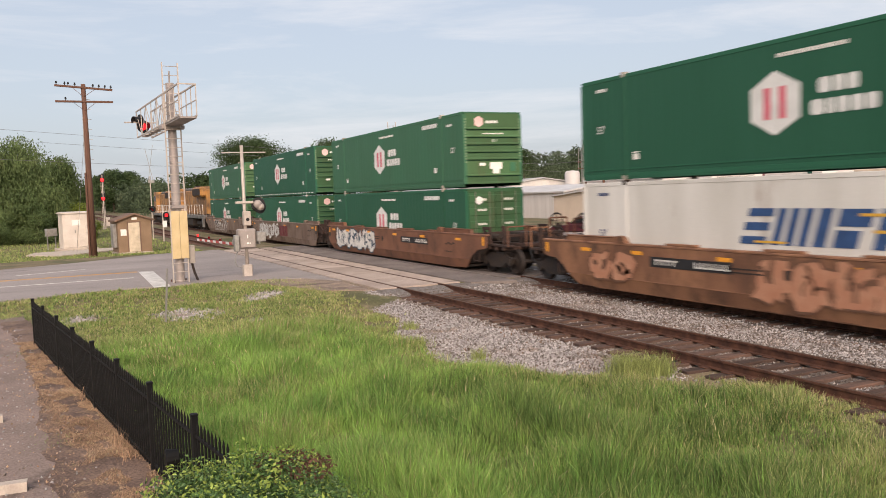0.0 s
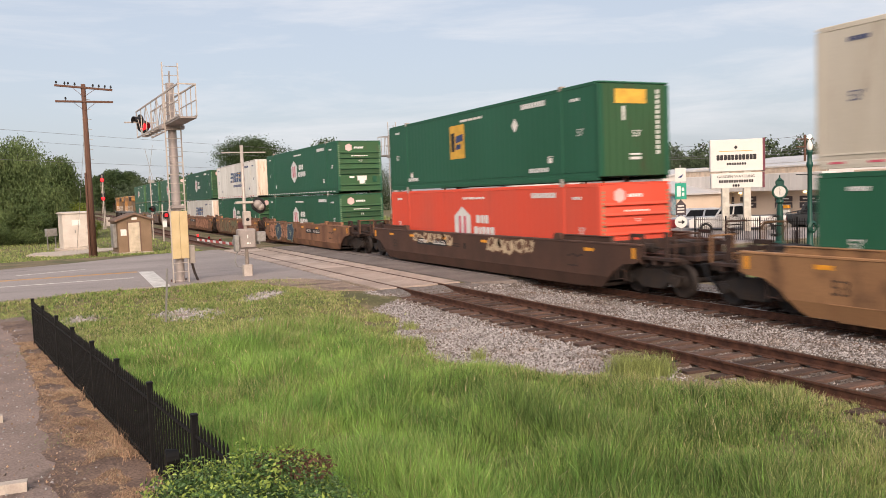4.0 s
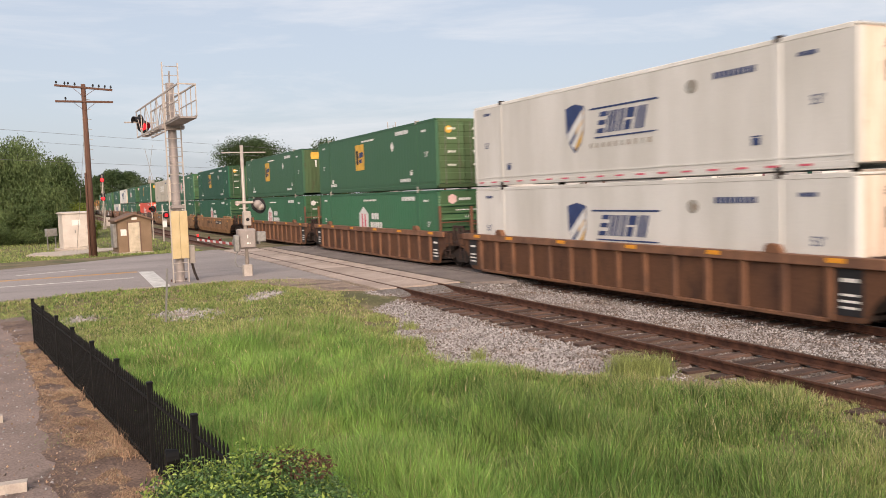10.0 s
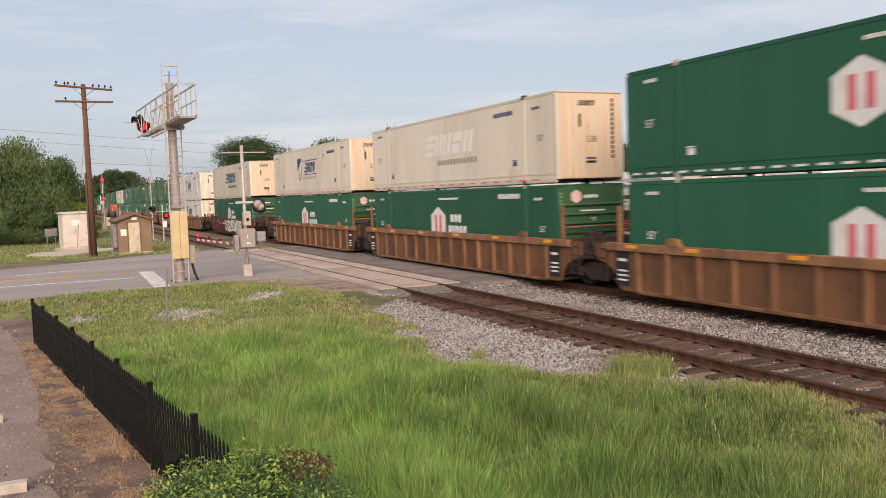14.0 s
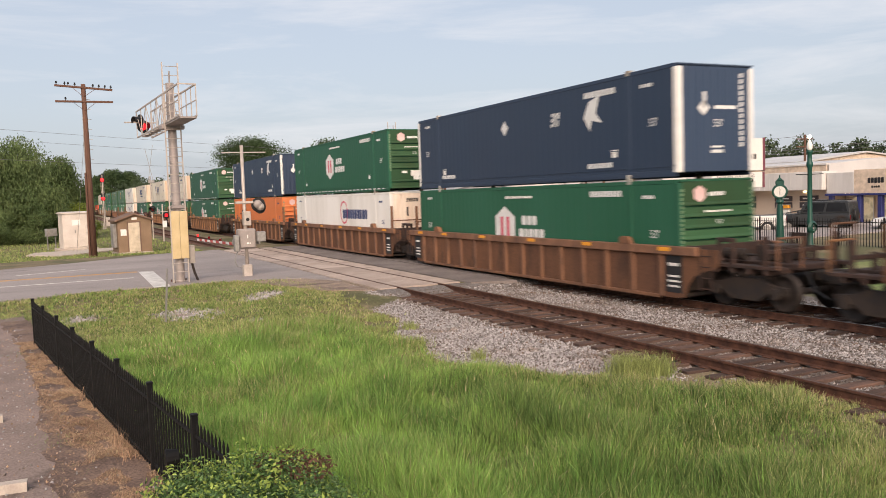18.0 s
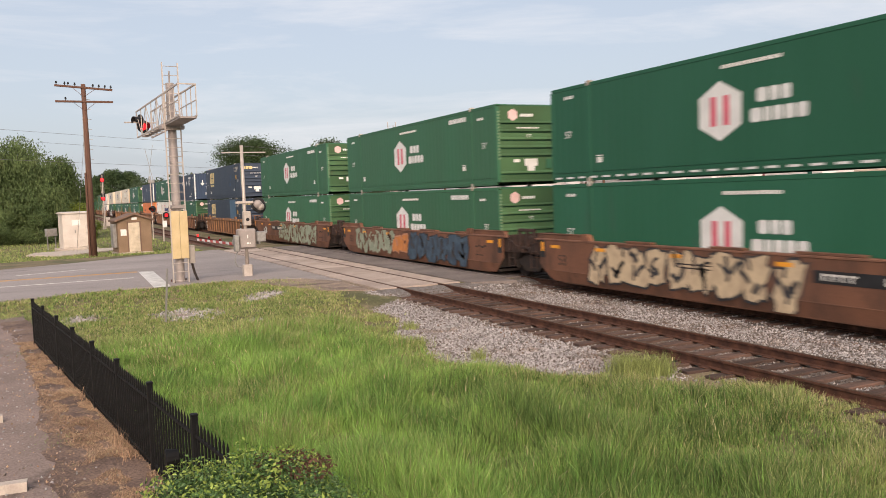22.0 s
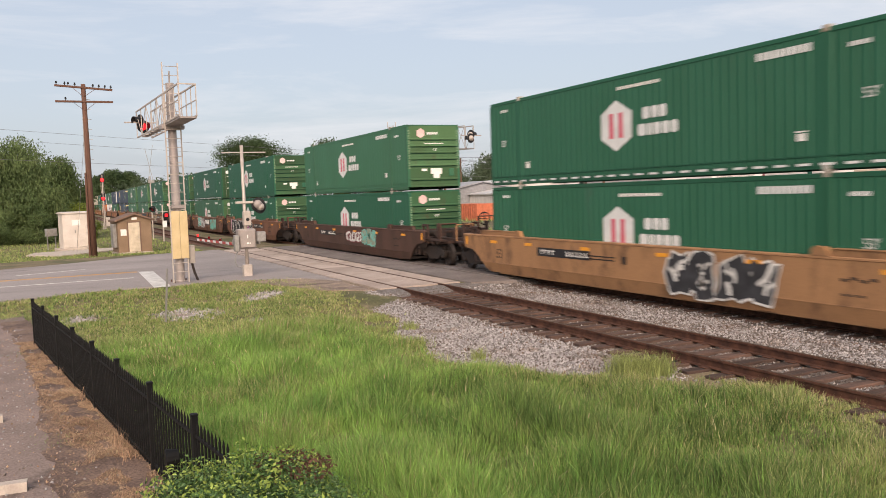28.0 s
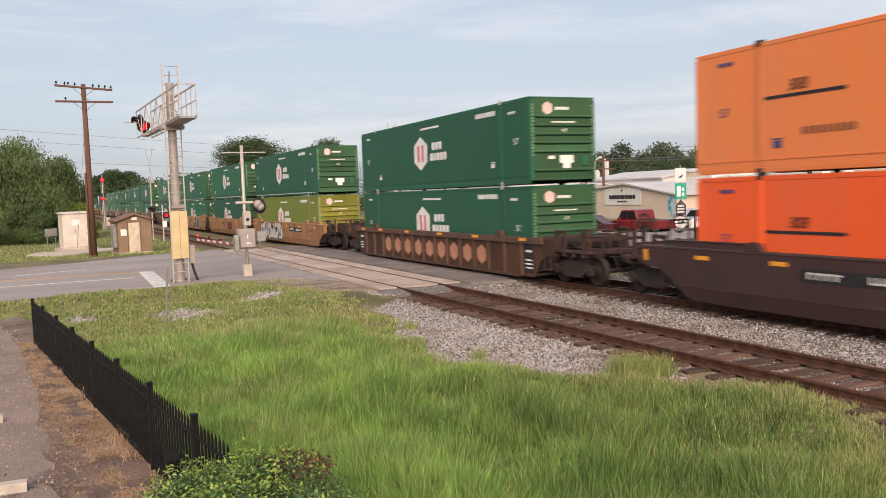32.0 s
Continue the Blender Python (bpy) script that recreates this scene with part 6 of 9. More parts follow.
tufts([(11.25, -9.0, 1.0), (11.0, -9.25, 0.9), (11.5, -8.9, 0.8)], 700, 0.16, 0.46, M_GRASS_DRY, "weed_tuft", "ragged yellow-green weed tuft in the gravel", 41)
tufts([(9.5, -9.75, 0.9), (9.3, -9.85, 0.7), (8.9, -9.95, 0.6), (8.4, -10.0, 0.6), (7.8, -9.95, 0.6)], 420, 0.15, 0.40, M_PALE_STRAW, "weed_tuft", "dry straw-coloured weed tufts beside the rail", 43)
tufts([(9.45, -9.65, 1.0), (8.9, -9.8, 0.9), (8.3, -9.8, 0.9), (7.8, -9.75, 0.9), (16.4, -7.2, 0.5), (18.6, -7.9, 0.5), (20.5, -7.8, 0.6), (14.4, -7.6, 0.5)], 420, 0.20, 0.30, M_GRASS_DRY, "weed_tuft", "low green weed tufts along the gravel edge", 45)
rngd = np.random.default_rng(77)
dead = []
for k in range(64000):
    x = 7.5 + 15 * rngd.random() ** 1.3
    u = abs(rngd.normal(0, 0.42))
    if u < (path_edge(x) - fence_y(x)) * 0.95 and noise.noise(Vector((x * 1.3, u * 2.2, 2.0))) + 0.4 * noise.noise(Vector((x * 4, u * 5, 6.0))) > -0.30 + 0.45 * u:
        dead.append((x, fence_y(x) - 0.05 + u, -0.278))
dead = np.array(dead)
kd = (rngd.random(len(dead)) < 0.10).astype(int)
tagged(part("dead_grass", blade_mesh("dead_grass", dead, rngd.uniform(0.012, 0.042, len(dead)), rngd.uniform(0.005, 0.010, len(dead)), 2.6, (M_STRAW, M_PALE_STRAW), 78, kinds=kd), None),
       "matted dead straw along the fence foot", "grass", kind="stuff")
tufts([(21.4, 0.55, 1.0), (20.7, 0.75, 1.0), (19.9, 0.75, 0.8), (12.9, 0.15, 0.7), (12.5, 0.05, 0.7), (11.0, -0.2, 0.6), (10.3, -0.4, 0.9)], 170, 0.22, 0.09, M_GRASS, "path_weeds", "small green weeds in the dirt by the fence", 51)
tufts([(11.9, fence_y(11.9) + 0.12, 0.6), (11.2, fence_y(11.2) + 0.12, 0.7), (15.2, fence_y(15.2) + 0.1, 0.5), (17.5, fence_y(17.5) + 0.1, 0.5)], 60, 0.12, 0.38, M_STRAW, "dry_weed", "dry brown weed stalks at the fence foot", 55)
rs = np.random.default_rng(63)
sh = []
for cx, cy, k, sp in ((16.6, -2.0, 34, 0.36), (15.0, -4.2, 5, 0.6), (14.4, -1.9, 6, 0.5), (11.5, -4.5, 6, 1.2), (9.8, -6.4, 7, 1.0)):
    for _ in range(k):
        sh.append((cx + rs.normal(0, sp), cy + rs.normal(0, sp), ground_z(cx, cy)))
sh = np.array(sh)
hh = rs.uniform(0.42, 0.68, len(sh))
aw = rs.uniform(0, 6.28, len(sh))
tilt = np.stack([np.cos(aw) * 0.35, np.sin(aw) * 0.35, np.ones(len(sh))], 1) * hh[:, None]
stk, heads = Mesh(), Mesh()
for p, q in zip(sh, tilt):
    a, b = Vector(p), Vector(p) + Vector(q)
    stk.rod(a, b, 0.0018, 0.0014, 3, False)
    d = (b - a).normalized()
    heads.rod(b - d * 0.01, b + d * 0.05, 0.009, 0.005, 5)
tagged(part("seed_stalks", stk, M_GRASS), "thin green stalks rising from the grass", "grass", kind="stuff")
tagged(part("seed_heads", heads, M_PALE_STRAW), "pale seed heads rising from the grass", "grass", kind="stuff")


# iron fence
M_IRON = mat("black_fence_paint", (0.005, 0.005, 0.0055), 0.6, 0.0, col2=(0.009, 0.009, 0.009), scale=6, bump=0.05, spec=0.2)


def spear_picket(h):
    ms = Mesh().cbox(-0.011, 0.011, -0.011, 0.011, 0.0, h - 0.07, 0.002)
    ms.add([(-0.012, -0.012, h - 0.07), (0.012, -0.012, h - 0.07), (0.012, 0.012, h - 0.07), (-0.012, 0.012, h - 0.07), (0, 0, h)],
           [(0, 1, 4), (1, 2, 4), (2, 3, 4), (3, 0, 4), (3, 2, 1, 0)])
    return ms


def iron_fence(label, posts, z, h, spacing, group):
    f = thing("iron_fence", label, "fence", pose(posts[0][0], posts[0][1], z), group)
    inv = Matrix.Translation((-posts[0][0], -posts[0][1], 0))
    post_me = Mesh().cbox(-0.032, 0.032, -0.032, 0.032, -0.1, h + 0.03, 0.004).cbox(-0.038, 0.038, -0.038, 0.038, h + 0.03, h + 0.055, 0.006).mesh("post", M_IRON)
    pick_me = spear_picket(h - 0.01).mesh("picket", M_IRON)
    for k, (px, py) in enumerate(posts):
        last = k + 1 == len(posts)
        ang = math.degrees(math.atan2(posts[-1][1] - posts[0][1], posts[-1][0] - posts[0][0]))
        if not last:
            part("post", post_me, None, f, at=inv @ pose(px, py, 0, 0, 0, ang))
        if k + 1 < len(posts):
            qx, qy = posts[k + 1]
            ln = math.hypot(qx - px, qy - py)
            for zz in (0.12, h - 0.17):
                part("rail", Mesh().beam((px - posts[0][0], py - posts[0][1], zz), (qx - posts[0][0], qy - posts[0][1], zz), 0.03, 0.03), M_IRON, f)
            m = int(ln / spacing)
            for j in range(1, m):
                u = j / m
                part("picket", pick_me, None, f, at=inv @ pose(px + (qx - px) * u, py + (qy - py) * u, 0.02, 0, 0, ang))
    return f


iron_fence("black iron picket fence with spear tips along the field", [(x, fence_y(x)) for x in (22.04, 20.24, 18.2, 16.25, 14.35, 12.45, 10.56, 8.68, 7.5)], -0.30, 1.08, 0.118, "iron fences")

# hedge
M_LEAF_BUSH = leafy("glossy_hedge_leaf", (0.095, 0.172, 0.052), (0.045, 0.092, 0.03), (0.23, 0.30, 0.085), 3.2, 0.32, 0.5, 0.15)
M_BARK = mat("rough_bark", (0.10, 0.072, 0.05), 0.95, col2=(0.055, 0.04, 0.03), scale=6, stretch=(4, 4, 0.8), bump=0.8, bump_scale=18)


def leaf_cloud(name, blobs, n, size, material, seed_n, shell=0.55, flat_leaf=0.5, droop=0.0, hang=0.0):
    """Many folded leaves or leaf clumps, gathered in lumps within the given ellipsoids."""
    rng = np.random.default_rng(seed_n)
    vol = np.array([(bx[3] * bx[4] * bx[5]) ** 0.67 for bx in blobs])
    which = rng.choice(len(blobs), n, p=vol / vol.sum())
    B = np.array(blobs)[which]
    d = rng.normal(0, 1, (n, 3))
    d /= np.linalg.norm(d, axis=1)[:, None]
    r = (shell + (1 - shell) * rng.random(n)) * (0.86 + 0.26 * rng.random(n))
    lump = np.array([noise.noise(Vector((float(q[0] * 2.3 + k), float(q[1] * 2.3), float(q[2] * 2.3)))) for q, k in zip(d, which)])
    r *= 1 + 0.28 * lump
    P = B[:, :3] + d * r[:, None] * B[:, 3:6]
    P[:, 2] -= droop * rng.random(n) * np.hypot(d[:, 0], d[:, 1])
    nrm = d * (1 - flat_leaf) + rng.normal(0, 1, (n, 3)) * flat_leaf
    nrm[:, 2] += 0.25
    nrm /= np.linalg.norm(nrm, axis=1)[:, None]
    t = np.cross(nrm, rng.normal(0, 1, (n, 3)))
    t[:, 2] *= 1 + 4 * hang
    t /= np.linalg.norm(t, axis=1)[:, None]
    b = np.cross(nrm, t)
    s = (size * rng.uniform(0.55, 1.3, n))[:, None]
    v = np.empty((n, 4, 3))
    v[:, 0] = P - t * s
    v[:, 1] = P + b * s * 0.5 + nrm * s * 0.15
    v[:, 2] = P + t * s * rng.uniform(0.7, 1.2, (n, 1))
    v[:, 3] = P - b * s * 0.5 + nrm * s * 0.15
    base = np.arange(n)[:, None] * 4
    fs = (base + np.array([[0, 1, 2]])).tolist() + (base + np.array([[0, 2, 3]])).tolist()
    me = bpy.data.meshes.new(name)
    me.from_pydata(v.reshape(-1, 3).tolist(), [], fs)
    me.materials.append(material)
    return me


hedge = thing("hedge", "clipped leafy green hedge with yellow-green shoots and a dry patch", "hedge", pose(8.0, -1.4, -0.3))
tagged(part("crown", leaf_cloud("crown", [(-0.75, 0.30, 0.52, 0.65, 0.62, 0.50), (-0.85, -0.20, 0.55, 0.60, 0.62, 0.52), (-1.55, 0.1, 0.52, 0.75, 0.85, 0.50), (-1.55, -0.45, 0.50, 0.75, 0.5, 0.48), (-0.55, 0.62, 0.30, 0.55, 0.40, 0.32)], 52000, 0.021, M_LEAF_BUSH, 81, 0.62, 0.6), None, hedge), kind="stuff")
tagged(part("young_leaf", leaf_cloud("young_leaf", [(-0.75, 0.30, 0.66, 0.62, 0.6, 0.38), (-0.85, -0.20, 0.68, 0.58, 0.6, 0.42), (-1.55, 0.1, 0.66, 0.7, 0.8, 0.38)], 4200, 0.025, leafy("young_hedge_leaf", (0.34, 0.42, 0.10), (0.24, 0.33, 0.07), (0.42, 0.46, 0.14), 2, 0.4), 82, 0.94, 0.5), None, hedge, "yellow-green shoots"), kind="stuff")
tagged(part("dry_leaf", leaf_cloud("dry_leaf", [(-0.66, -0.38, 0.90, 0.38, 0.30, 0.10), (-1.0, -0.50, 0.94, 0.36, 0.28, 0.09)], 620, 0.026, leafy("dry_hedge_leaf", (0.15, 0.075, 0.05), (0.09, 0.05, 0.035), (0.2, 0.12, 0.08), 3, 0.6), 83, 0.7, 0.6), None, hedge, "dry reddish-brown leaves"), kind="stuff")
tw = Mesh()
rt = random.Random(4)
for k in range(26):
    x, y = rt.uniform(-2.0, -0.4), rt.uniform(-0.6, 0.7)
    tw.rod((x * 0.6 - 0.5, y * 0.6, 0), (x, y, rt.uniform(0.5, 0.85)), 0.012, 0.004, 5)
tagged(part("stem", tw, M_BARK, hedge), kind="stuff")

# marker post, wheel stops, fence-side fixture
M_GALV = mat("galvanised_steel", (0.36, 0.35, 0.33), 0.5, 0.5, col2=(0.25, 0.235, 0.22), scale=5)
mp = thing("marker_post", "leaning grey steel sign post without its sign", "post", pose(23.95, -2.76, -0.36))
part("post_body", Mesh().prism([(-0.03, -0.015), (0.03, -0.015), (0.03, 0.015), (0.015, 0.015), (0.015, 0.0), (-0.015, 0.0), (-0.015, 0.015), (-0.03, 0.015)], "z", 0, 1.55), M_GALV, mp, at=pose(0, 0, 0, 5.5, 1, 20))
M_KERB = mat("pale_concrete", (0.46, 0.40, 0.34), 0.9, col2=(0.34, 0.29, 0.25), scale=4, bump=0.3, jitter=0.08)
ws = thing("wheel_stop", "pale concrete wheel stop on the path", "wheel stop", pose(10.68, 0.42, -0.285, 0, 0, -4), "wheel stops")
part("block", Mesh().prism([(-0.09, 0.0), (0.09, 0.0), (0.07, 0.11), (-0.07, 0.11)], "y", 0, 1.8), M_KERB, ws)
copy_thing(ws, pose(14.35, 0.84, -0.285, 0, 0, 3))
fx = thing("ground_lamp", "small black spotlight on the fence", "lamp", pose(9.3, fence_y(9.3) + 0.10, 0.22))
part("housing", Mesh().lathe([(0.02, -0.1), (0.09, -0.08), (0.11, 0.05), (0.10, 0.06), (0.0, 0.05)], (0, 0, 0), 14, "y"), M_IRON, fx)
part("bracket", Mesh().cbox(-0.015, 0.015, -0.13, 0.0, -0.02, 0.02, 0.004), M_IRON, fx)

# ---- crossing signals, cabinets and poles ----
M_ALU = mat("dull_aluminium", (0.52, 0.46, 0.41), 0.5, 0.35, col2=(0.40, 0.35, 0.31), scale=4, bump=0.05)
M_MAST = mat("grey_mast_steel", (0.36, 0.31, 0.285), 0.6, 0.2, col2=(0.26, 0.235, 0.22), scale=2)
M_CREAM_PANEL = mat("cream_guard_panel", (0.60, 0.47, 0.27), 0.55, col2=(0.5, 0.38, 0.2), scale=1.5, bump=0.05)
M_LAMP_RED = mat("lit_red_lens", (0.5, 0.02, 0.02), 0.3, bump=0, emit=(1.0, 0.015, 0.02), emit_strength=2.4)
M_LAMP_WARM = mat("lit_warm_globe", (0.9, 0.75, 0.5), 0.3, bump=0, emit=(1.0, 0.72, 0.38), emit_strength=6.0)
M_HOOD = mat("black_signal_hood", (0.015, 0.015, 0.016), 0.5, bump=0.03)
M_LENS_DARK = mat("unlit_red_lens", (0.16, 0.01, 0.012), 0.2, bump=0)


def flasher(parent, m, lit):
    """One round crossing light: black target disc, hood and lens; it faces +x in its own space."""
    ob = part("flasher", Mesh().lathe([(0.0, 0.0), (0.27, 0.0), (0.28, 0.01), (0.28, 0.02), (0.0, 0.025)], (0, 0, 0), 20, "x"), M_HOOD, parent, "round crossing light", m)
    hood = Mesh()
    for k in range(14):
        a0, a1 = math.pi * (-0.15 + 1.3 * k / 14), math.pi * (-0.15 + 1.3 * (k + 1) / 14)
        q = [(0.025, 0.17 * math.cos(a0), 0.17 * math.sin(a0)), (0.025, 0.17 * math.cos(a1), 0.17 * math.sin(a1)),
             (0.33, 0.18 * math.cos(a1), 0.18 * math.sin(a1)), (0.33, 0.18 * math.cos(a0), 0.18 * math.sin(a0))]
        hood.add(q, [(0, 1, 2, 3)])
    part("hood", hood, M_HOOD, ob)
    part("lens", Mesh().lathe([(0.0, 0.06), (0.08, 0.055), (0.15, 0.03)], (0, 0, 0), 16, "x"), M_LAMP_RED if lit else M_LENS_DARK, ob)
    part("back_shell", Mesh().lathe([(0.16, 0.0), (0.15, -0.08), (0.10, -0.14), (0.0, -0.16)], (0, 0, 0), 16, "x"), M_ALU, ob, smooth=True)
    return ob


def ladder_parts(parent, x, y, z0, z1, w, step, material):
    for s in (-1, 1):
        part("ladder_rail", Mesh().beam((x, y + s * w / 2, z0), (x, y + s * w / 2, z1), 0.045, 0.03), material, parent)
    k = 0
    z = z0 + 0.12
    rung = Mesh().rod((0, -w / 2, 0), (0, w / 2, 0), 0.014, n=6).mesh("rung", material)
    while z < z1 - 0.1:
        part("rung", rung, None, parent, at=(x, y, z))
        z += step


def cantilever(base, ang, label, arm_len, back, mast_h, z_lo, z_hi, guard, lit, tilt=0.024):
    """A cantilever signal: mast, ladder, walkway truss over the road, lights at its end. It reaches along its own +x."""
    ob = thing("cantilever_signal", label, "crossing signal", pose(base[0], base[1], base[2], 0, 0, ang), "cantilever signals")
    part("mast", Mesh().lathe([(0.175, 0.0), (0.175, 1.0), (0.15, mast_h), (0.0, mast_h + 0.02)], (0, 0, 0), 20), M_MAST, ob, smooth=True)
    part("base_flange", Mesh().cbox(-0.34, 0.34, -0.34, 0.34, 0.0, 0.06, 0.01), M_MAST, ob)
    for sx in (-1, 1):
        for sy in (-1, 1):
            part("anchor_bolt", Mesh().rod((sx * 0.27, sy * 0.27, 0.0), (sx * 0.27, sy * 0.27, 0.16), 0.025, n=6), M_RUST, ob)
    part("footing", Mesh().cbox(-0.55, 0.55, -0.55, 0.55, -0.4, 0.0, 0.03), M_KERB, ob)
    part("mast_tip", Mesh().rod((0, 0, mast_h), (0, 0, mast_h + 0.45), 0.03, n=6), M_MAST, ob)
    ladder_parts(ob, -0.32, 0.035, 0.02, mast_h + 0.72, 0.57, 0.335, M_ALU)
    for z in (1.2, 3.0, 4.6, 6.4):
        part("ladder_bracket", Mesh().beam((-0.3, -0.25, z), (-0.1, -0.05, z), 0.03, 0.03).beam((-0.3, 0.25, z), (-0.1, 0.05, z), 0.03, 0.03), M_ALU, ob)
    if guard:
        part("climb_guard", Mesh().cbox(-0.37, -0.335, -0.30, -0.005, 0.98, 2.78, 0.008), M_CREAM_PANEL, ob, "cream climbing guard panel")
        part("climb_guard", Mesh().cbox(-0.37, -0.335, 0.005, 0.30, 0.98, 2.78, 0.008), M_CREAM_PANEL, ob, "cream climbing guard panel")
        part("mast_clamp", Mesh().cbox(-0.28, 0.24, -0.26, 0.26, 2.86, 2.98, 0.03), M_MAST, ob)
        part("junction_box", Mesh().cbox(-0.1, 0.1, -0.58, -0.36, 0.75, 1.45, 0.015), M_ALU, ob)
        part("conduit", Mesh().pipe([(0, -0.47, 0.75), (0.02, -0.55, 0.4), (0.05, -0.68, 0.05), (0.05, -0.72, -0.2)], 0.05, 8), M_STEEL_DARK, ob)
    w = 0.30
    lift = lambda x, z: z + tilt * (arm_len - x)
    for sy in (-1, 1):
        for z in (z_lo, z_hi):
            part("chord", Mesh().beam((-back, sy * w, lift(-back, z)), (arm_len, sy * w, z), 0.05, 0.05), M_ALU, ob)
        n = int(arm_len / 0.95)
        for k in range(n + 1):
            x = k * arm_len / n
            part("truss_post", Mesh().beam((x, sy * w, lift(x, z_lo)), (x, sy * w, lift(x, z_hi)), 0.028, 0.028), M_ALU, ob)
            if k < n:
                x2 = (k + 1) * arm_len / n
                a, b = (z_lo, z_hi) if k % 2 == 0 else (z_hi, z_lo)
                part("truss_brace", Mesh().beam((x, sy * w, lift(x, a)), (x2, sy * w, lift(x2, b)), 0.022, 0.022), M_ALU, ob)
        for k in range(4):
            x = -back + k * back / 3.6
            part("rail_post", Mesh().beam((x, sy * w, lift(x, z_lo)), (x, sy * w, lift(x, z_hi)), 0.032, 0.032), M_ALU, ob)
        part("mid_rail", Mesh().beam((-back, sy * w, lift(-back, (z_lo + z_hi) / 2)), (0, sy * w, lift(0, (z_lo + z_hi) / 2)), 0.028, 0.028), M_ALU, ob)
    part("end_rail", Mesh().beam((-back, -w, lift(-back, z_hi)), (-back, w, lift(-back, z_hi)), 0.045, 0.045), M_ALU, ob)
    part("walkway", Mesh().prism([(-back, lift(-back, z_lo) - 0.09), (-0.3, lift(-0.3, z_lo) - 0.09), (-0.3, lift(-0.3, z_lo) - 0.03), (-back, lift(-back, z_lo) - 0.03)], "y", -w, w), M_MAST, ob)
    for k in range(int(arm_len / 0.6)):
        part("cross_bar", Mesh().beam((0.3 + k * 0.6, -w, lift(0.3 + k * 0.6, z_lo)), (0.3 + k * 0.6, w, lift(0.3 + k * 0.6, z_lo)), 0.035, 0.025), M_ALU, ob)
    part("walkway_plank", Mesh().prism([(0.2, lift(0.2, z_lo) + 0.02), (arm_len, z_lo + 0.02), (arm_len, z_lo + 0.05), (0.2, lift(0.2, z_lo) + 0.05)], "y", -0.12, 0.12), M_MAST, ob)
    part("saddle", Mesh().cbox(-0.26, 0.26, -0.42, 0.42, lift(0, z_lo) - 0.22, lift(0, z_lo) - 0.05, 0.03), M_MAST, ob)
    for k, (dy, on) in enumerate(((0.16, False), (0.02, True))):
        flasher(ob, pose(arm_len - 0.1 + 0.25 * k, dy, (z_lo + z_hi) / 2 + 0.16 - 0.22 * k, 0, 0, 196 if on else 110), on and lit)
    part("light_arm", Mesh().rod((arm_len, -0.5, (z_lo + z_hi) / 2 + 0.1), (arm_len, 0.8, (z_lo + z_hi) / 2 + 0.1), 0.03, n=8), M_ALU, ob)
    return ob


cantilever((32.63, -4.39, -0.08), 5.0, "tall cantilever crossing signal with ladder and lit red light", 5.2, 2.6, 7.6, 5.95, 7.05, True, True)
cantilever((52.5, -21.6, -0.08), 182.0, "cantilever crossing signal with red lights beyond the tracks", 10.5, 2.0, 7.4, 5.6, 6.9, False, True)

# gate mechanism with lowered arm
gm = thing("crossing_gate", "crossing gate mast with box and lowered striped arm", "crossing gate", pose(33.05, -7.05, -0.10), "crossing gates")
part("mast", Mesh().rod((0, 0, 0), (0, 0, 5.3), 0.075, 0.065, 14), M_ALU, gm, smooth=True)
part("base", Mesh().cbox(-0.22, 0.22, -0.26, 0.26, 0.0, 0.06, 0.01).cbox(-0.16, 0.16, -0.18, 0.18, 0.06, 0.55, 0.03), M_ALU, gm)
part("cross_arm", Mesh().beam((0, -0.95, 5.02), (0, 0.8, 5.02), 0.03, 0.04), M_ALU, gm)
bx = part("gate_box", Mesh().cbox(-0.25, 0.25, -0.36, 0.34, 1.18, 1.98, 0.05), M_MAST, gm, "grey gate motor box")
part("box_door", Mesh().cbox(-0.29, -0.25, -0.31, 0.29, 1.24, 1.92, 0.015), M_MAST, bx)
part("box_label", Mesh().box(-0.295, -0.291, -0.06, 0.03, 1.38, 1.44).box(-0.295, -0.291, -0.12, -0.08, 1.38, 1.44).box(-0.295, -0.291, -0.03, 0.01, 1.6, 1.75), M_PALE_MARK, bx)
for y in (0.44, -0.46):
    part("side_arm", Mesh().cbox(-0.35, 0.45, y - 0.03, y + 0.03, 1.35, 1.55, 0.01), M_GALV, gm)
    part("counterweight", Mesh().cbox(-0.42, -0.1, y - 0.09 - (0.16 if y < 0 else 0), y + 0.09, 1.1 if y > 0 else 1.45, 1.75 if y > 0 else 1.85, 0.02), M_GALV, gm)
part("gate_bracket", Mesh().beam((0, -0.1, 1.7), (0.0, -0.7, 1.72), 0.05, 0.05), M_GALV, gm)
part("control_box", Mesh().cbox(-0.16, 0.16, -0.22, 0.08, 2.1, 2.68, 0.03), M_ALU, gm)
part("box_window", Mesh().lathe([(0.0, -0.02), (0.07, -0.02), (0.07, 0.0)], (-0.165, -0.07, 2.35), 12, "x"), M_HOOD, gm)
part("clamp", Mesh().cbox(-0.12, 0.12, -0.35, 0.35, 2.98, 3.08, 0.02).rod((0, -0.62, 3.03), (0, 0.22, 3.03), 0.03, n=8), M_ALU, gm)
flasher(gm, pose(-0.05, -0.62, 2.84, 0, 0, 20), False)
part("backing_disc", Mesh().lathe([(0.0, -0.02), (0.28, -0.02), (0.29, 0.0), (0.28, 0.02), (0.0, 0.02)], (-0.06, -0.55, 2.92), 24, "x"), M_HOOD, gm, "round black backing disc")
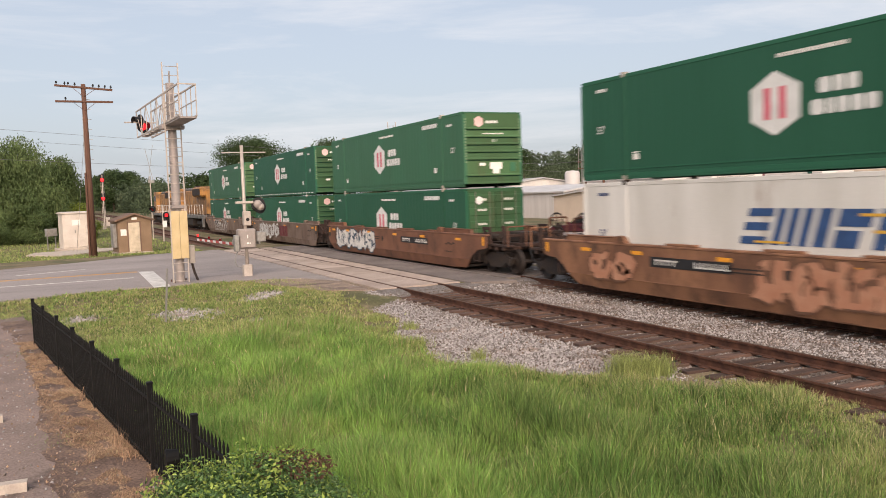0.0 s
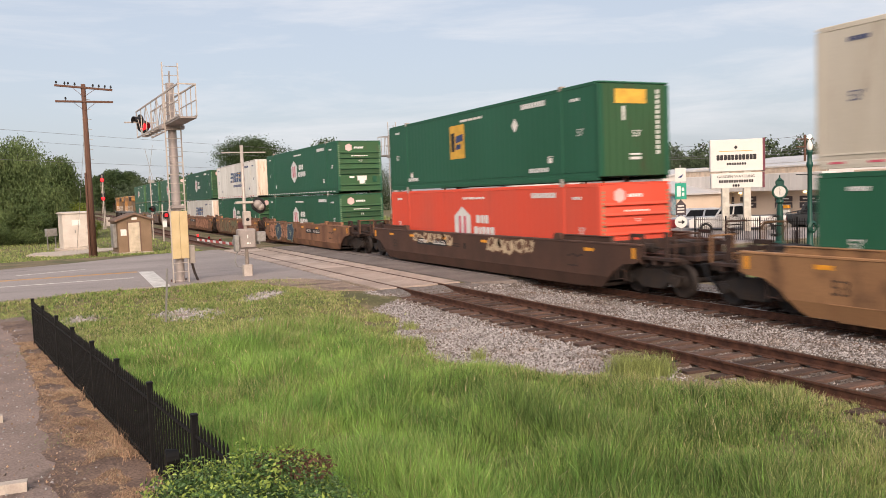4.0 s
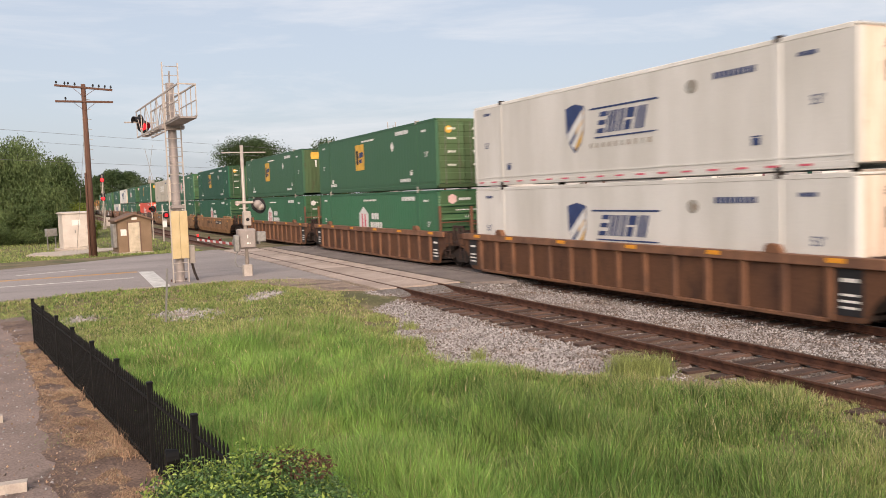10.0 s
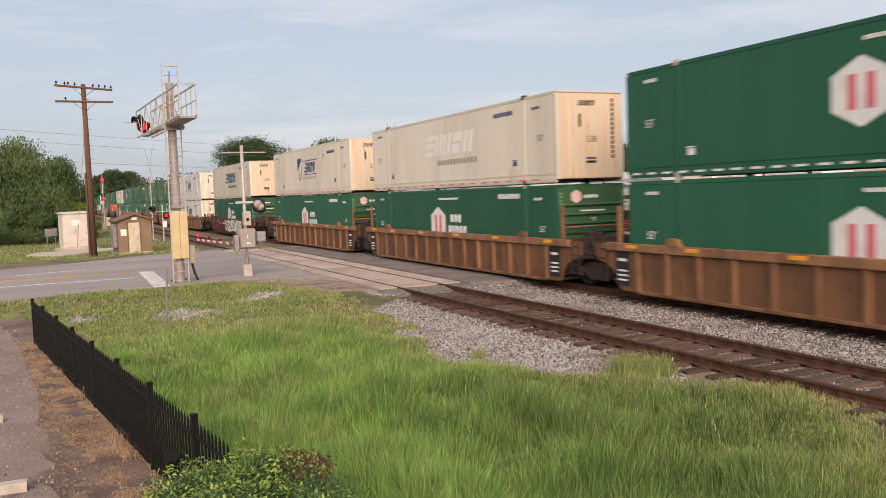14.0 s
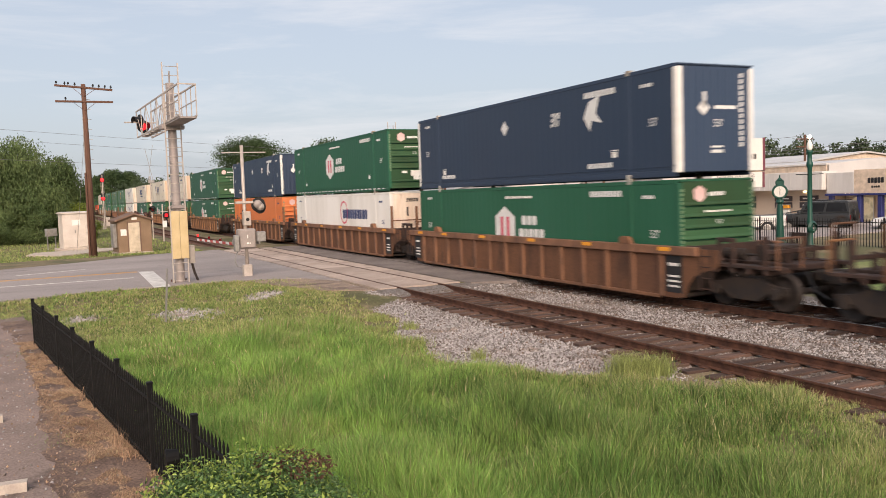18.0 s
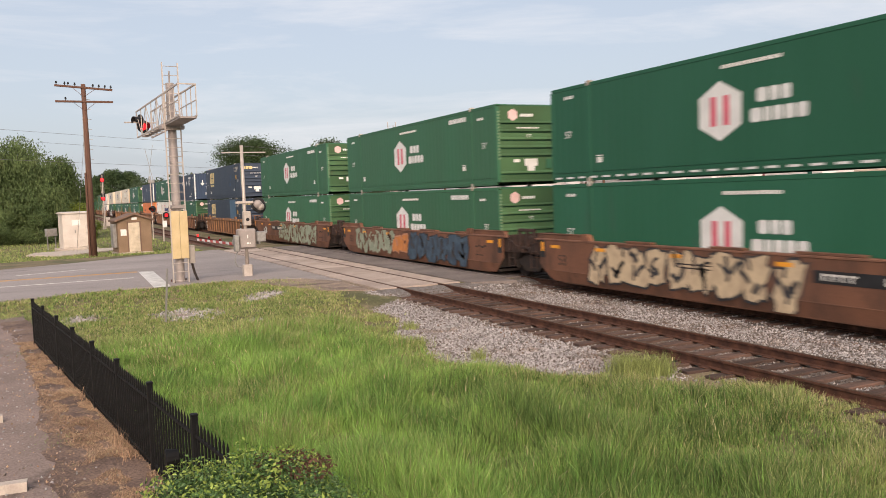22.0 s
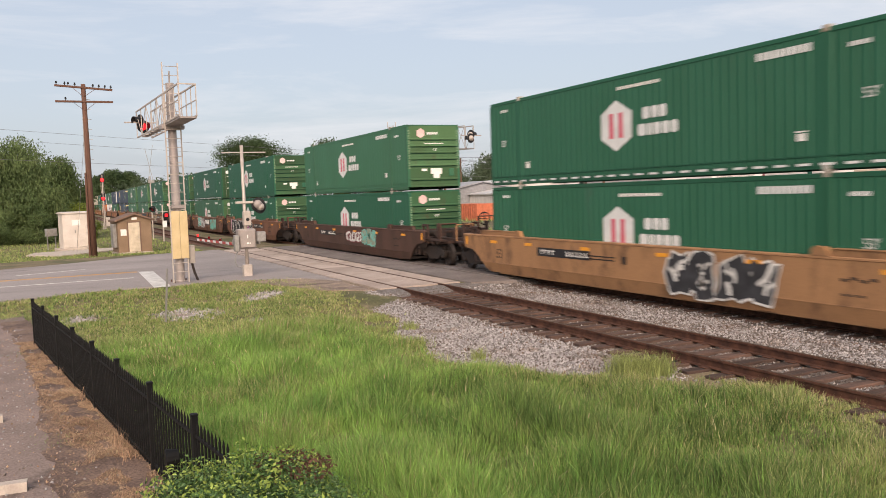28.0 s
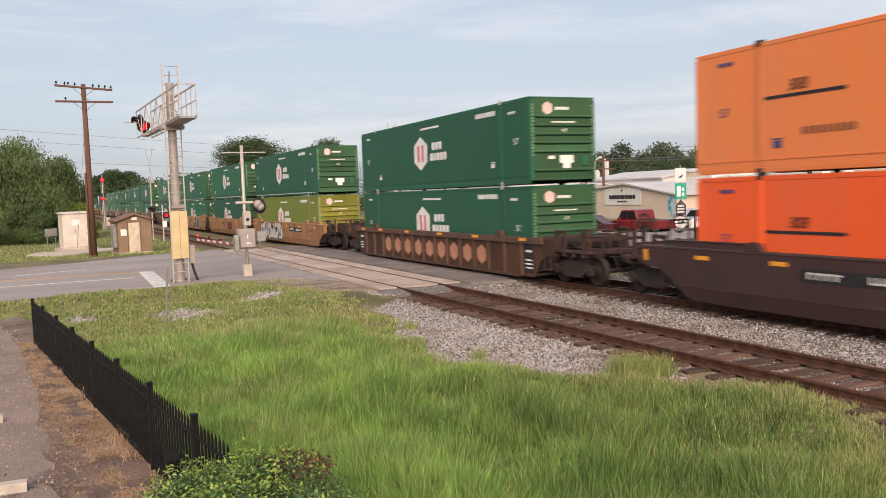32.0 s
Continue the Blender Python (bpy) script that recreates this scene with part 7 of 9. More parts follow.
part("bell", Mesh().lathe([(0.0, -0.10), (0.10, -0.09), (0.17, -0.03), (0.18, 0.02), (0.0, 0.03)], (-0.12, -0.52, 2.94), 18, "x"), M_MAST, gm, "grey bell dome", smooth=True)
part("cable_loop", Mesh().pipe([(0, 0.3, 1.2), (0, 0.42, 0.95), (0, 0.48, 0.7), (0, 0.40, 0.5), (0, 0.2, 0.42)], 0.022), M_GALV, gm)
for k in range(12):
    x0 = 0.5 + k * 0.74
    part("arm_stripe", Mesh().cbox(x0, x0 + 0.74, 0.40, 0.44, 1.32 - 0.012 * k, 1.42 - 0.012 * k, 0.005), M_WHITE_MARK if k % 2 else mat("red_gate_stripe", (0.45, 0.05, 0.04), 0.6, bump=0), gm)
for k, x0 in enumerate((3.2, 6.0, 9.2)):
    part("arm_light", Mesh().rod((x0, 0.42, 1.4), (x0, 0.42, 1.5), 0.05, n=10), M_LAMP_RED if k == 2 else M_LENS_DARK, gm)

# far crossing light beside the track
fl = thing("crossing_flasher", "crossing light mast with lit red lamp by the far road edge", "crossing signal", pose(72.0, -8.55, -0.2))
part("mast", Mesh().rod((0, 0, 0), (0, 0, 3.1), 0.06, n=10), M_ALU, fl)
flasher(fl, pose(-0.1, -0.25, 2.2, 0, 0, 186), True)
flasher(fl, pose(-0.1, 0.75, 2.75, 0, 0, 140), False)
part("cross_bar", Mesh().rod((0, -0.4, 2.5), (0, 0.9, 2.5), 0.03, n=8), M_ALU, fl)
part("sign_plate", Mesh().cbox(-0.08, -0.06, -0.3, 0.05, 1.2, 1.75, 0.005), M_WHITE_MARK, fl)
cb = thing("raised_gate_arm", "raised narrow crossing arms seen edge-on", "crossing gate", pose(76.0, -8.15, -0.2))
part("mast", Mesh().rod((0, 0, 0), (0, 0, 5.6), 0.05, n=8), M_ALU, cb)
part("arm", Mesh().beam((0, 0.15, 5.2), (0, -0.35, 8.3), 0.03, 0.06), M_GALV, cb)
part("arm", Mesh().beam((0, -0.25, 5.2), (0, 0.3, 8.0), 0.03, 0.06), M_GALV, cb)
part("head_box", Mesh().cbox(-0.1, 0.1, -0.35, 0.2, 5.0, 5.25, 0.03), M_GALV, cb)

# railway block signal
bs = thing("block_signal", "railway signal mast with two lit red lights", "railway signal", pose(118.0, -6.62, -0.2))
part("mast", Mesh().rod((0, 0, 0), (0, 0, 7.2), 0.07, n=10), M_ALU, bs)
for z in (4.1, 6.55):
    hd = part("signal_head", Mesh().cbox(-0.05, 0.12, -0.28, 0.28, z - 0.3, z + 0.75, 0.08), M_HOOD, bs)
    part("lens", Mesh().lathe([(0.0, -0.16), (0.16, -0.13), (0.24, -0.06)], (0, 0, z), 16, "x"), M_LAMP_RED, hd)
    part("halo_hood", Mesh().lathe([(0.26, -0.06), (0.26, -0.2)], (0, 0, z), 16, "x"), M_HOOD, hd)
part("relay_box", Mesh().cbox(-0.2, 0.3, -0.65, -0.2, 0.4, 1.6, 0.03), M_ALU, bs)
ladder_parts(bs, 0.25, 0, 0, 6.8, 0.35, 0.35, M_ALU)

# white relay cabinet
M_CAB = mat("white_cabinet_paint", (0.62, 0.56, 0.50), 0.6, col2=(0.52, 0.46, 0.40), scale=1.5, bump=0.05)
wc = thing("relay_cabinet", "off-white metal relay cabinet with a ribbed roof", "cabinet", pose(65.2, -1.65, -0.1, 0, 0, -80))
part("pad", Mesh().cbox(-1.3, 1.3, -1.0, 1.0, -0.2, 0.12, 0.03), M_KERB, wc)
part("body", Mesh().cbox(-0.98, 0.98, -0.75, 0.75, 0.12, 2.6, 0.02), M_CAB, wc)
part("roof", Mesh().prism([(-0.85, 2.6), (0.85, 2.6), (0.85, 2.66), (0.0, 2.74), (-0.85, 2.66)], "x", -1.08, 1.08), M_CAB, wc)
for x0 in (-0.92, 0.04):
    dr = part("door", Mesh().cbox(x0, x0 + 0.88, -0.785, -0.75, 0.2, 2.5, 0.012), M_CAB, wc)
    part("handle", Mesh().cbox(x0 + 0.72, x0 + 0.78, -0.82, -0.785, 1.2, 1.42, 0.01), M_GALV, dr)
part("notice", Mesh().box(-0.35, 0.2, -0.792, -0.787, 1.75, 2.15), M_PALE_MARK, wc)
part("side_box", Mesh().cbox(0.5, 0.9, -0.95, -0.79, 1.2, 1.75, 0.02), M_CAB, wc)
mb = thing("meter_box", "small grey meter box on posts beside the cabinet", "cabinet", pose(66.0, -0.05, -0.1, 0, 0, -60))
part("box", Mesh().cbox(-0.4, 0.4, -0.15, 0.15, 1.0, 1.55, 0.02), M_GALV, mb)
for x in (-0.3, 0.3):
    part("leg", Mesh().beam((x, 0, 0), (x, 0, 1.0), 0.05, 0.05), M_GALV, mb)

# tan hut
M_HUT = mat("tan_hut_wall", (0.245, 0.165, 0.105), 0.8, col2=(0.20, 0.135, 0.085), scale=1.2, fine=20, bump=0.3, bump_scale=25)
M_HUT_ROOF = mat("brown_hut_roof", (0.19, 0.12, 0.085), 0.85, col2=(0.14, 0.09, 0.065), scale=2, bump=0.4)
ht = thing("signal_hut", "tan signal hut with gabled roof and cream door", "hut", pose(56.6, -4.75, -0.1, 0, 0, -84))
part("footing", Mesh().cbox(-1.1, 1.1, -1.05, 1.05, -0.2, 0.08, 0.02), M_KERB, ht)
part("wall", Mesh().prism([(-1.02, 0.08), (1.02, 0.08), (1.02, 2.12), (0.0, 2.48), (-1.02, 2.12)], "y", -1.0, 1.0), M_HUT, ht)
for s in (-1, 1):
    part("roof_slope", Mesh().prism([(s * 1.2, 2.03), (0, 2.46), (0, 2.56), (s * 1.22, 2.13)] if s > 0 else [(0, 2.46), (s * 1.2, 2.03), (s * 1.22, 2.13), (0, 2.56)], "y", -1.22, 1.15), M_HUT_ROOF, ht)
dr = part("door", Mesh().cbox(-0.38, 0.30, -1.04, -1.0, 0.1, 1.95, 0.012), mat("cream_door_paint", (0.62, 0.53, 0.40), 0.6, bump=0.03), ht)
part("door_frame", Mesh().box(-0.46, -0.39, -1.03, -1.0, 0.1, 2.03).box(0.31, 0.38, -1.03, -1.0, 0.1, 2.03).box(-0.46, 0.38, -1.03, -1.0, 1.96, 2.03), M_HUT_ROOF, ht)
part("handle", Mesh().rod((0.22, -1.1, 1.0), (0.22, -1.03, 1.0), 0.03, n=8), M_GALV, dr)
part("gable_vent", Mesh().cbox(-0.16, 0.16, -1.03, -1.0, 2.12, 2.28, 0.01), M_PALE_MARK, ht)
part("notice", Mesh().box(-0.86, -0.5, -1.008, -1.0, 1.15, 1.55), M_PALE_MARK, ht)
part("meter_cabinet", Mesh().cbox(-1.25, -1.02, -0.6, 0.2, 0.4, 1.9, 0.02), M_GALV, ht)
slab = tagged(part("pad", Mesh().prism([(60, 1.5), (62.5, 1.0), (64.0, -4.2), (61.2, -4.4), (57.0, -0.5)], "z", -0.16, -0.06), M_KERB), "pale concrete pad in front of the cabinet", "pad", kind="structure")

# utility pole and wires
M_POLE = mat("brown_pole_wood", (0.135, 0.068, 0.045), 0.9, col2=(0.085, 0.045, 0.032), scale=3, stretch=(6, 6, 0.5), bump=0.5)
up_ = thing("utility_pole", "brown wooden utility pole with two crossarms", "utility pole", pose(54.16, -2.33, -0.2))
part("pole", Mesh().rod((0, 0, 0), (0.0, 0.02, 10.5), 0.19, 0.13, 14), M_POLE, up_, smooth=True)
ARMS = ((10.28, (-1.5, -1.17, -0.83, -0.5, 0.5, 0.86, 1.05, 1.5), 4.0), (9.45, (1.03,), 0.0))
for z, ins, lean in ARMS:
    arm = part("crossarm", Mesh().cbox(-0.16, -0.06, -1.6, 1.6, -0.06, 0.06, 0.01), M_POLE, up_, at=pose(0, 0, z, lean, 0, 0))
    for q in (-1, 1):
        part("brace", Mesh().beam((-0.14, q * 0.62, -0.05), (-0.12, 0, -0.55), 0.035, 0.02), M_POLE, arm)
    for y in ins:
        part("insulator", Mesh().lathe([(0.02, 0.05), (0.02, 0.12), (0.06, 0.13), (0.065, 0.18), (0.035, 0.2), (0.055, 0.24), (0.0, 0.28)], (-0.11, y, 0), 10), M_HOOD, arm)
for k in range(7):
    part("pole_step", Mesh().rod((-0.05, -0.32, 6.0 + 0.6 * k), (-0.05, 0.02, 6.0 + 0.6 * k), 0.014, n=5), M_GALV, up_)
part("riser_pipe", Mesh().rod((-0.12, 0.24, 0), (-0.12, 0.20, 5.2), 0.06, n=8), M_POLE, up_)
part("ground_strap", Mesh().rod((-0.05, 0.19, 5.2), (-0.05, 0.15, 8.6), 0.022, n=6), M_GALV, up_)
part("guy_wire", Mesh().rod((0, 0.1, 7.8), (2.5, 0.9, 0.2), 0.012, n=5), M_GALV, up_)
M_WIRE = mat("weathered_grey_wire", (0.16, 0.16, 0.17), 0.6, bump=0)


def wire(a, b, sag, r=0.012, n=14):
    pts = []
    for k in range(n + 1):
        u = k / n
        p = Vector(a).lerp(Vector(b), u)
        pts.append((p.x, p.y, p.z - sag * 4 * u * (1 - u)))
    return tagged(part("overhead_wire", Mesh().pipe(pts, r, 5), M_WIRE), "thin grey overhead wire", "wire", group="overhead wires")


WIRES = (((68.2, 20, 10.2), (95.0, -64.0, 6.3)), ((68.2, 20, 9.4), (95.0, -64.0, 5.4)), ((66, 20, 7.6), (98, -64, 4.6)))
for a, b in WIRES:
    wire(a, b, 0.25)

# ---- beyond the tracks: lot, shops, vehicles, street furniture ----
LOT_Z = -0.29
sheet("parking_lot", [(22, -34.5), (50, -32.5), (76, -32.5), (76, -58), (20, -58)], LOT_Z, M_LOT, "pale grey parking lot beyond the tracks", "parking lot", 0.03)
sheet("verge", [(10, -21.5), (52, -21.5), (60, -32.3), (10, -33.8)], -0.30, mat("mown_verge", (0.12, 0.17, 0.04), 0.95, col2=(0.2, 0.2, 0.08), scale=0.5, fine=12, fine_amt=0.3, bump=0.5, bump_scale=10, world_space=True), "mown grass verge beyond the tracks", "grass", 0.03)

M_WALL_CREAM = mat("cream_wall_paint", (0.62, 0.51, 0.41), 0.8, col2=(0.54, 0.44, 0.35), scale=0.5, bump=0.1, bump_scale=15)
M_FASCIA = mat("off_white_metal_fascia", (0.62, 0.59, 0.56), 0.6, col2=(0.52, 0.49, 0.46), scale=0.6, stretch=(3, 1, 0.3), bump=0.05)
M_ROOF_PALE = mat("pale_metal_roof", (0.60, 0.58, 0.56), 0.5, 0.2, col2=(0.5, 0.48, 0.47), scale=0.4, bump=0.05)
M_BLUE_POST = mat("blue_post_paint", (0.028, 0.035, 0.15), 0.6, bump=0)
M_SIGN_DARK = mat("dark_sign_panel", (0.07, 0.055, 0.06), 0.6, bump=0)
M_SIGN_FACE = mat("pale_sign_face", (0.66, 0.64, 0.60), 0.5, bump=0, col2=(0.6, 0.58, 0.55), scale=1)
M_MAROON = mat("maroon_sign_edge", (0.16, 0.04, 0.06), 0.6, bump=0)
M_PEACH = mat("peach_wall_paint", (0.70, 0.56, 0.43), 0.8, bump=0.05)
M_SHADE = mat("shaded_doorway_paint", (0.05, 0.045, 0.045), 0.8, bump=0)


def sign_words(parent, rows, m, material):
    """Rows of letter-sized blocks on a sign: (height, z, widths)."""
    for h, z, widths in rows:
        part("sign_lettering", blocks(widths, h, 0.03), material, parent, at=m @ Matrix.Translation((0, z, 0)))


def facing_y(x, y, z):
    """Pose of a flat mark on a wall that faces the tracks (+y)."""
    return Matrix(((-1, 0, 0, x), (0, 0, 1, y), (0, 1, 0, z), (0, 0, 0, 1)))


# long shop with a metal fascia
sb = thing("shop_building", "long cream shop with white metal fascia and dark panels", "building", pose(0, 0, LOT_Z))
part("wall", Mesh().box(42.0, 57.0, -66, -52, 0, 2.9), M_WALL_CREAM, sb)
part("fascia", Mesh().cbox(41.9, 57.2, -52.1, -50.6, 2.6, 3.95, 0.03), M_FASCIA, sb)
for k in range(30):
    part("fascia_rib", Mesh().box(42.2 + k * 0.5, 42.23 + k * 0.5, -50.6, -50.592, 2.62, 3.93), M_FASCIA, sb)
part("upper_roof", Mesh().prism([(-53.9, 3.4), (-53.9, 4.55), (-60, 4.95), (-66, 4.5), (-66, 3.4)], "x", 44.0, 60.0), M_ROOF_PALE, sb)
part("upper_wall", Mesh().box(43.9, 60.1, -53.6, -53.5, 3.9, 4.5), M_PEACH, sb)
part("roof_edge", Mesh().cbox(43.8, 60.2, -53.75, -53.4, 4.45, 4.6, 0.02), M_FASCIA, sb)
for x in (44.2, 46.6, 50.2, 52.6):
    for z in (1.75, 1.25):
        pl = part("wall_panel", Mesh().cbox(x - 0.85, x + 0.85, -52.0, -51.95, z, z + 0.42, 0.01), M_SIGN_DARK, sb)
        part("panel_text", Mesh().box(x - 0.55, x + 0.55, -51.95, -51.94, z + 0.16, z + 0.26), M_PALE_MARK, pl)
# dark slab stands in for the shade inside the doorway
part("doorway", Mesh().box(53.9, 55.0, -52.0, -51.93, 0, 2.4), M_SHADE, sb)
part("notice_board", Mesh().cbox(42.6, 43.6, -52.0, -51.95, 0.9, 1.9, 0.01), M_SIGN_FACE, sb)
for x in (44.5, 51.0):
    part("wall_lamp", Mesh().lathe([(0.0, 0.0), (0.1, 0.02), (0.12, 0.1), (0, 0.14)], (x, -51.9, 2.4), 10), M_LAMP_WARM, sb)
rk = thing("display_rack", "metal rack of goods by the shop wall", "rack", pose(46.0, -51.3, LOT_Z))
part("frame", Mesh().pipe([(-0.7, 0, 0), (-0.7, 0, 1.5), (0.7, 0, 1.5), (0.7, 0, 0)], 0.03), M_GALV, rk)
for z in (0.4, 0.8, 1.2):
    part("shelf", Mesh().cbox(-0.7, 0.7, -0.2, 0.2, z, z + 0.03, 0.005), M_GALV, rk)
    part("goods", Mesh().cbox(-0.6, -0.1, -0.15, 0.15, z + 0.03, z + 0.28, 0.02), M_ORANGE_REFL if z > 1 else M_PALE_MARK, rk)

# store front with parapet and blue posts
sf = thing("store_front", "store front with white parapet, blue posts and lit windows", "building", pose(0, 0, LOT_Z))
part("wall", Mesh().box(20, 41.8, -66, -53.0, 0, 3.2), M_WALL_CREAM, sf)
part("parapet", Mesh().cbox(39.6, 41.85, -53.2, -51.0, 2.3, 3.8, 0.02), M_FASCIA, sf)
part("parapet", Mesh().cbox(36.6, 39.6, -53.2, -51.0, 2.15, 3.95, 0.02), M_PEACH, sf, "peach parapet with the store sign")
part("parapet", Mesh().cbox(20, 36.6, -53.2, -51.0, 2.3, 3.8, 0.02), M_FASCIA, sf)
part("canopy_edge", Mesh().cbox(20, 41.9, -51.0, -50.9, 2.15, 2.3, 0.01), M_BLUE_POST, sf)
for x in (41.5, 39.2, 37.6, 35.0, 32.0, 29.0):
    part("post", Mesh().cbox(x - 0.16, x + 0.16, -51.3, -50.98, 0, 2.15, 0.02), M_BLUE_POST, sf)
for x in (40.3, 38.3, 36.2, 33.5, 30.5):
    wn_ = part("window", Mesh().cbox(x - 0.8, x + 0.8, -53.0, -52.94, 0.3, 1.95, 0.01), mat("lit_shop_window", (0.45, 0.38, 0.28), 0.15, col2=(0.12, 0.10, 0.09), scale=2.2, lo=0.4, hi=0.6, bump=0, emit=(1.0, 0.8, 0.5), emit_strength=0.25), sf)
    part("window_frame", Mesh().box(x - 0.85, x - 0.78, -52.95, -52.9, 0.25, 2.0).box(x + 0.78, x + 0.85, -52.95, -52.9, 0.25, 2.0).box(x - 0.03, x + 0.03, -52.95, -52.9, 0.25, 2.0).box(x - 0.85, x + 0.85, -52.95, -52.9, 1.95, 2.02), M_FASCIA, wn_)
sign_words(sf, ((0.42, 0.1, [0.22] * 5), (0.16, -0.35, [0.14] * 4)), facing_y(37.9, -50.99, 3.1), M_BLACK_MARK)
part("soffit_lamp", Mesh().box(40.0, 40.9, -51.9, -51.5, 2.26, 2.3), M_LAMP_WARM, sf)

# gabled warehouse with sign board and mural
wh = thing("warehouse", "low tan gabled warehouse with a sign board and blue mural", "building", pose(0, 0, LOT_Z))
part("wall", Mesh().prism([(52.0, 0), (70.0, 0), (70.0, 2.6), (58.5, 3.55), (52.0, 2.55)], "y", -64, -46), M_WALL_CREAM, wh)
part("roof_slope", Mesh().prism([(58.5, 3.55), (70.4, 2.56), (70.4, 2.68), (58.5, 3.68)], "y", -64.2, -45.7), M_ROOF_PALE, wh)
part("roof_slope", Mesh().prism([(51.6, 2.48), (58.5, 3.55), (58.5, 3.68), (51.6, 2.6)], "y", -64.2, -45.7), M_ROOF_PALE, wh)
sg = part("sign_board", Mesh().cbox(56.4, 61.5, -46.0, -45.92, 1.72, 3.2, 0.02), M_SIGN_FACE, wh)
sign_words(sg, ((0.42, 0.0, [0.34] * 10), (0.16, -0.42, [0.2] * 6)), facing_y(58.95, -45.91, 2.45), M_BLACK_MARK)
part("sign_emblem", Mesh().prism([(0, 0.14), (0.14, 0), (0, -0.14), (-0.14, 0)], "z", 0, 0.01), M_BLACK_MARK, sg, at=facing_y(58.95, -45.91, 3.0))
part("mural", Mesh().prism([(52.1, 0.9), (53.0, 0.9), (53.0, 2.5), (52.1, 2.4)], "y", -45.99, -45.97), mat("mural_paint", (0.05, 0.28, 0.36), 0.7, col2=(0.55, 0.6, 0.6), scale=1.8, lo=0.45, hi=0.6, bump=0), wh, "blue and white mural")

# pale sheds and plant further back
def shed(x0, x1, y0, y1, h, ridge, wall, roof, label):
    ob = thing("shed_building", label, "building", pose((x0 + x1) / 2, (y0 + y1) / 2, LOT_Z), "buildings beyond the tracks")
    w, d = (x1 - x0) / 2, (y1 - y0) / 2
    part("wall", Mesh().prism([(-d, 0), (d, 0), (d, h), (0, h + ridge * 0.92), (-d, h)], "x", -w, w), wall, ob)
    part("roof_slope", Mesh().prism([(0, h + ridge), (d + 0.3, h - 0.05), (d + 0.3, h + 0.1), (0, h + ridge + 0.15)], "x", -w - 0.3, w + 0.3), roof, ob)
    part("roof_slope", Mesh().prism([(-d - 0.3, h - 0.05), (0, h + ridge), (0, h + ridge + 0.15), (-d - 0.3, h + 0.1)], "x", -w - 0.3, w + 0.3), roof, ob)
    return ob


shed(70, 84, -72, -60, 4.2, 0.8, M_FASCIA, M_ROOF_PALE, "pale metal shed behind the warehouse")
shed(74, 100, -60, -50, 3.0, 0.7, M_FASCIA, M_ROOF_PALE, "low white metal shed by the plant")
shed(60, 72, -88, -70, 5.2, 0.9, M_PEACH, M_ROOF_PALE, "peach and white shed behind the shop")
shed(96, 112, -58, -46, 3.4, 1.2, mat("grey_shed_wall", (0.26, 0.26, 0.27), 0.7), mat("grey_shed_roof", (0.34, 0.34, 0.35), 0.6), "grey gabled shed in tall grass")
shed(108, 140, -76, -62, 4.2, 0.9, M_FASCIA, M_ROOF_PALE, "long white metal roofed shed")
ww = thing("cargo_box", "faded orange steel box standing in the grass", "container", pose(84.5, -44.5, LOT_Z))
part("body", Mesh().cbox(-3, 3, -1.2, 1.2, 0, 2.0, 0.04), mat("faded_orange_paint", (0.55, 0.16, 0.08), 0.7), ww)
for k in range(11):
    part("rib", Mesh().box(-2.8 + k * 0.55, -2.6 + k * 0.55, 1.2, 1.24, 0.15, 1.85), MATS["faded_orange_paint"], ww)
M_TANK = mat("white_tank_paint", (0.56, 0.54, 0.53), 0.5, col2=(0.46, 0.44, 0.43), scale=0.5, stretch=(1, 1, 0.3), bump=0)
tk = thing("process_plant", "steel process plant with two tanks and a column", "plant", pose(101.7, -73.9, LOT_Z) @ Matrix.Diagonal((1.0, 1.0, 1.13, 1.0)))
for x, y in ((2.2, 2.2), (0.4, -0.2)):
    part("tank", Mesh().lathe([(1.1, 2.0), (1.15, 2.2), (1.15, 5.0), (0.9, 5.3), (0.0, 5.4)], (x, y, 0), 18), M_TANK, tk, smooth=True)
part("column", Mesh().lathe([(0.42, 2.0), (0.42, 8.2), (0.25, 8.4), (0.12, 8.5), (0.12, 9.4)], (1.0, 0.9, 0), 14), M_GALV, tk)
fr = Mesh()
for dx in (-0.55, 0.55):
    for dy in (-0.55, 0.55):
        fr.beam((1.0 + dx, 0.9 + dy, 2.0), (1.0 + dx, 0.9 + dy, 8.3), 0.06, 0.06)
for z in (3.2, 4.4, 5.6, 6.8, 8.0):
    fr.beam((0.4, 0.35, z), (1.6, 0.35, z), 0.05, 0.05).beam((0.4, 1.45, z), (1.6, 1.45, z), 0.05, 0.05).beam((0.45, 0.3, z), (0.45, 1.5, z), 0.05, 0.05).beam((1.55, 0.3, z), (1.55, 1.5, z), 0.05, 0.05)
part("frame", fr, M_GALV, tk)
part("bent_pipe", Mesh().pipe([(0.0, -0.3, 3.5), (0.0, -0.3, 6.1), (-0.2, -0.5, 6.7), (-0.7, -0.9, 7.0), (-1.2, -1.3, 6.7), (-1.4, -1.5, 6.1), (-1.4, -1.5, 3.5)], 0.13, 10), M_TANK, tk)
part("vent_column", Mesh().lathe([(0.35, 3.6), (0.35, 6.4), (0.0, 6.5)], (-1.4, -1.5, 0), 12), M_TANK, tk)
part("platform", Mesh().cbox(-5, 4, -4, 2.6, 1.7, 2.0, 0.03), M_GALV, tk)
for x in (-4.6, -0.5, 3.6):
    for y in (-3.6, 2.2):
        part("leg", Mesh().beam((x, y, 0), (x, y, 1.7), 0.15, 0.15), M_GALV, tk)


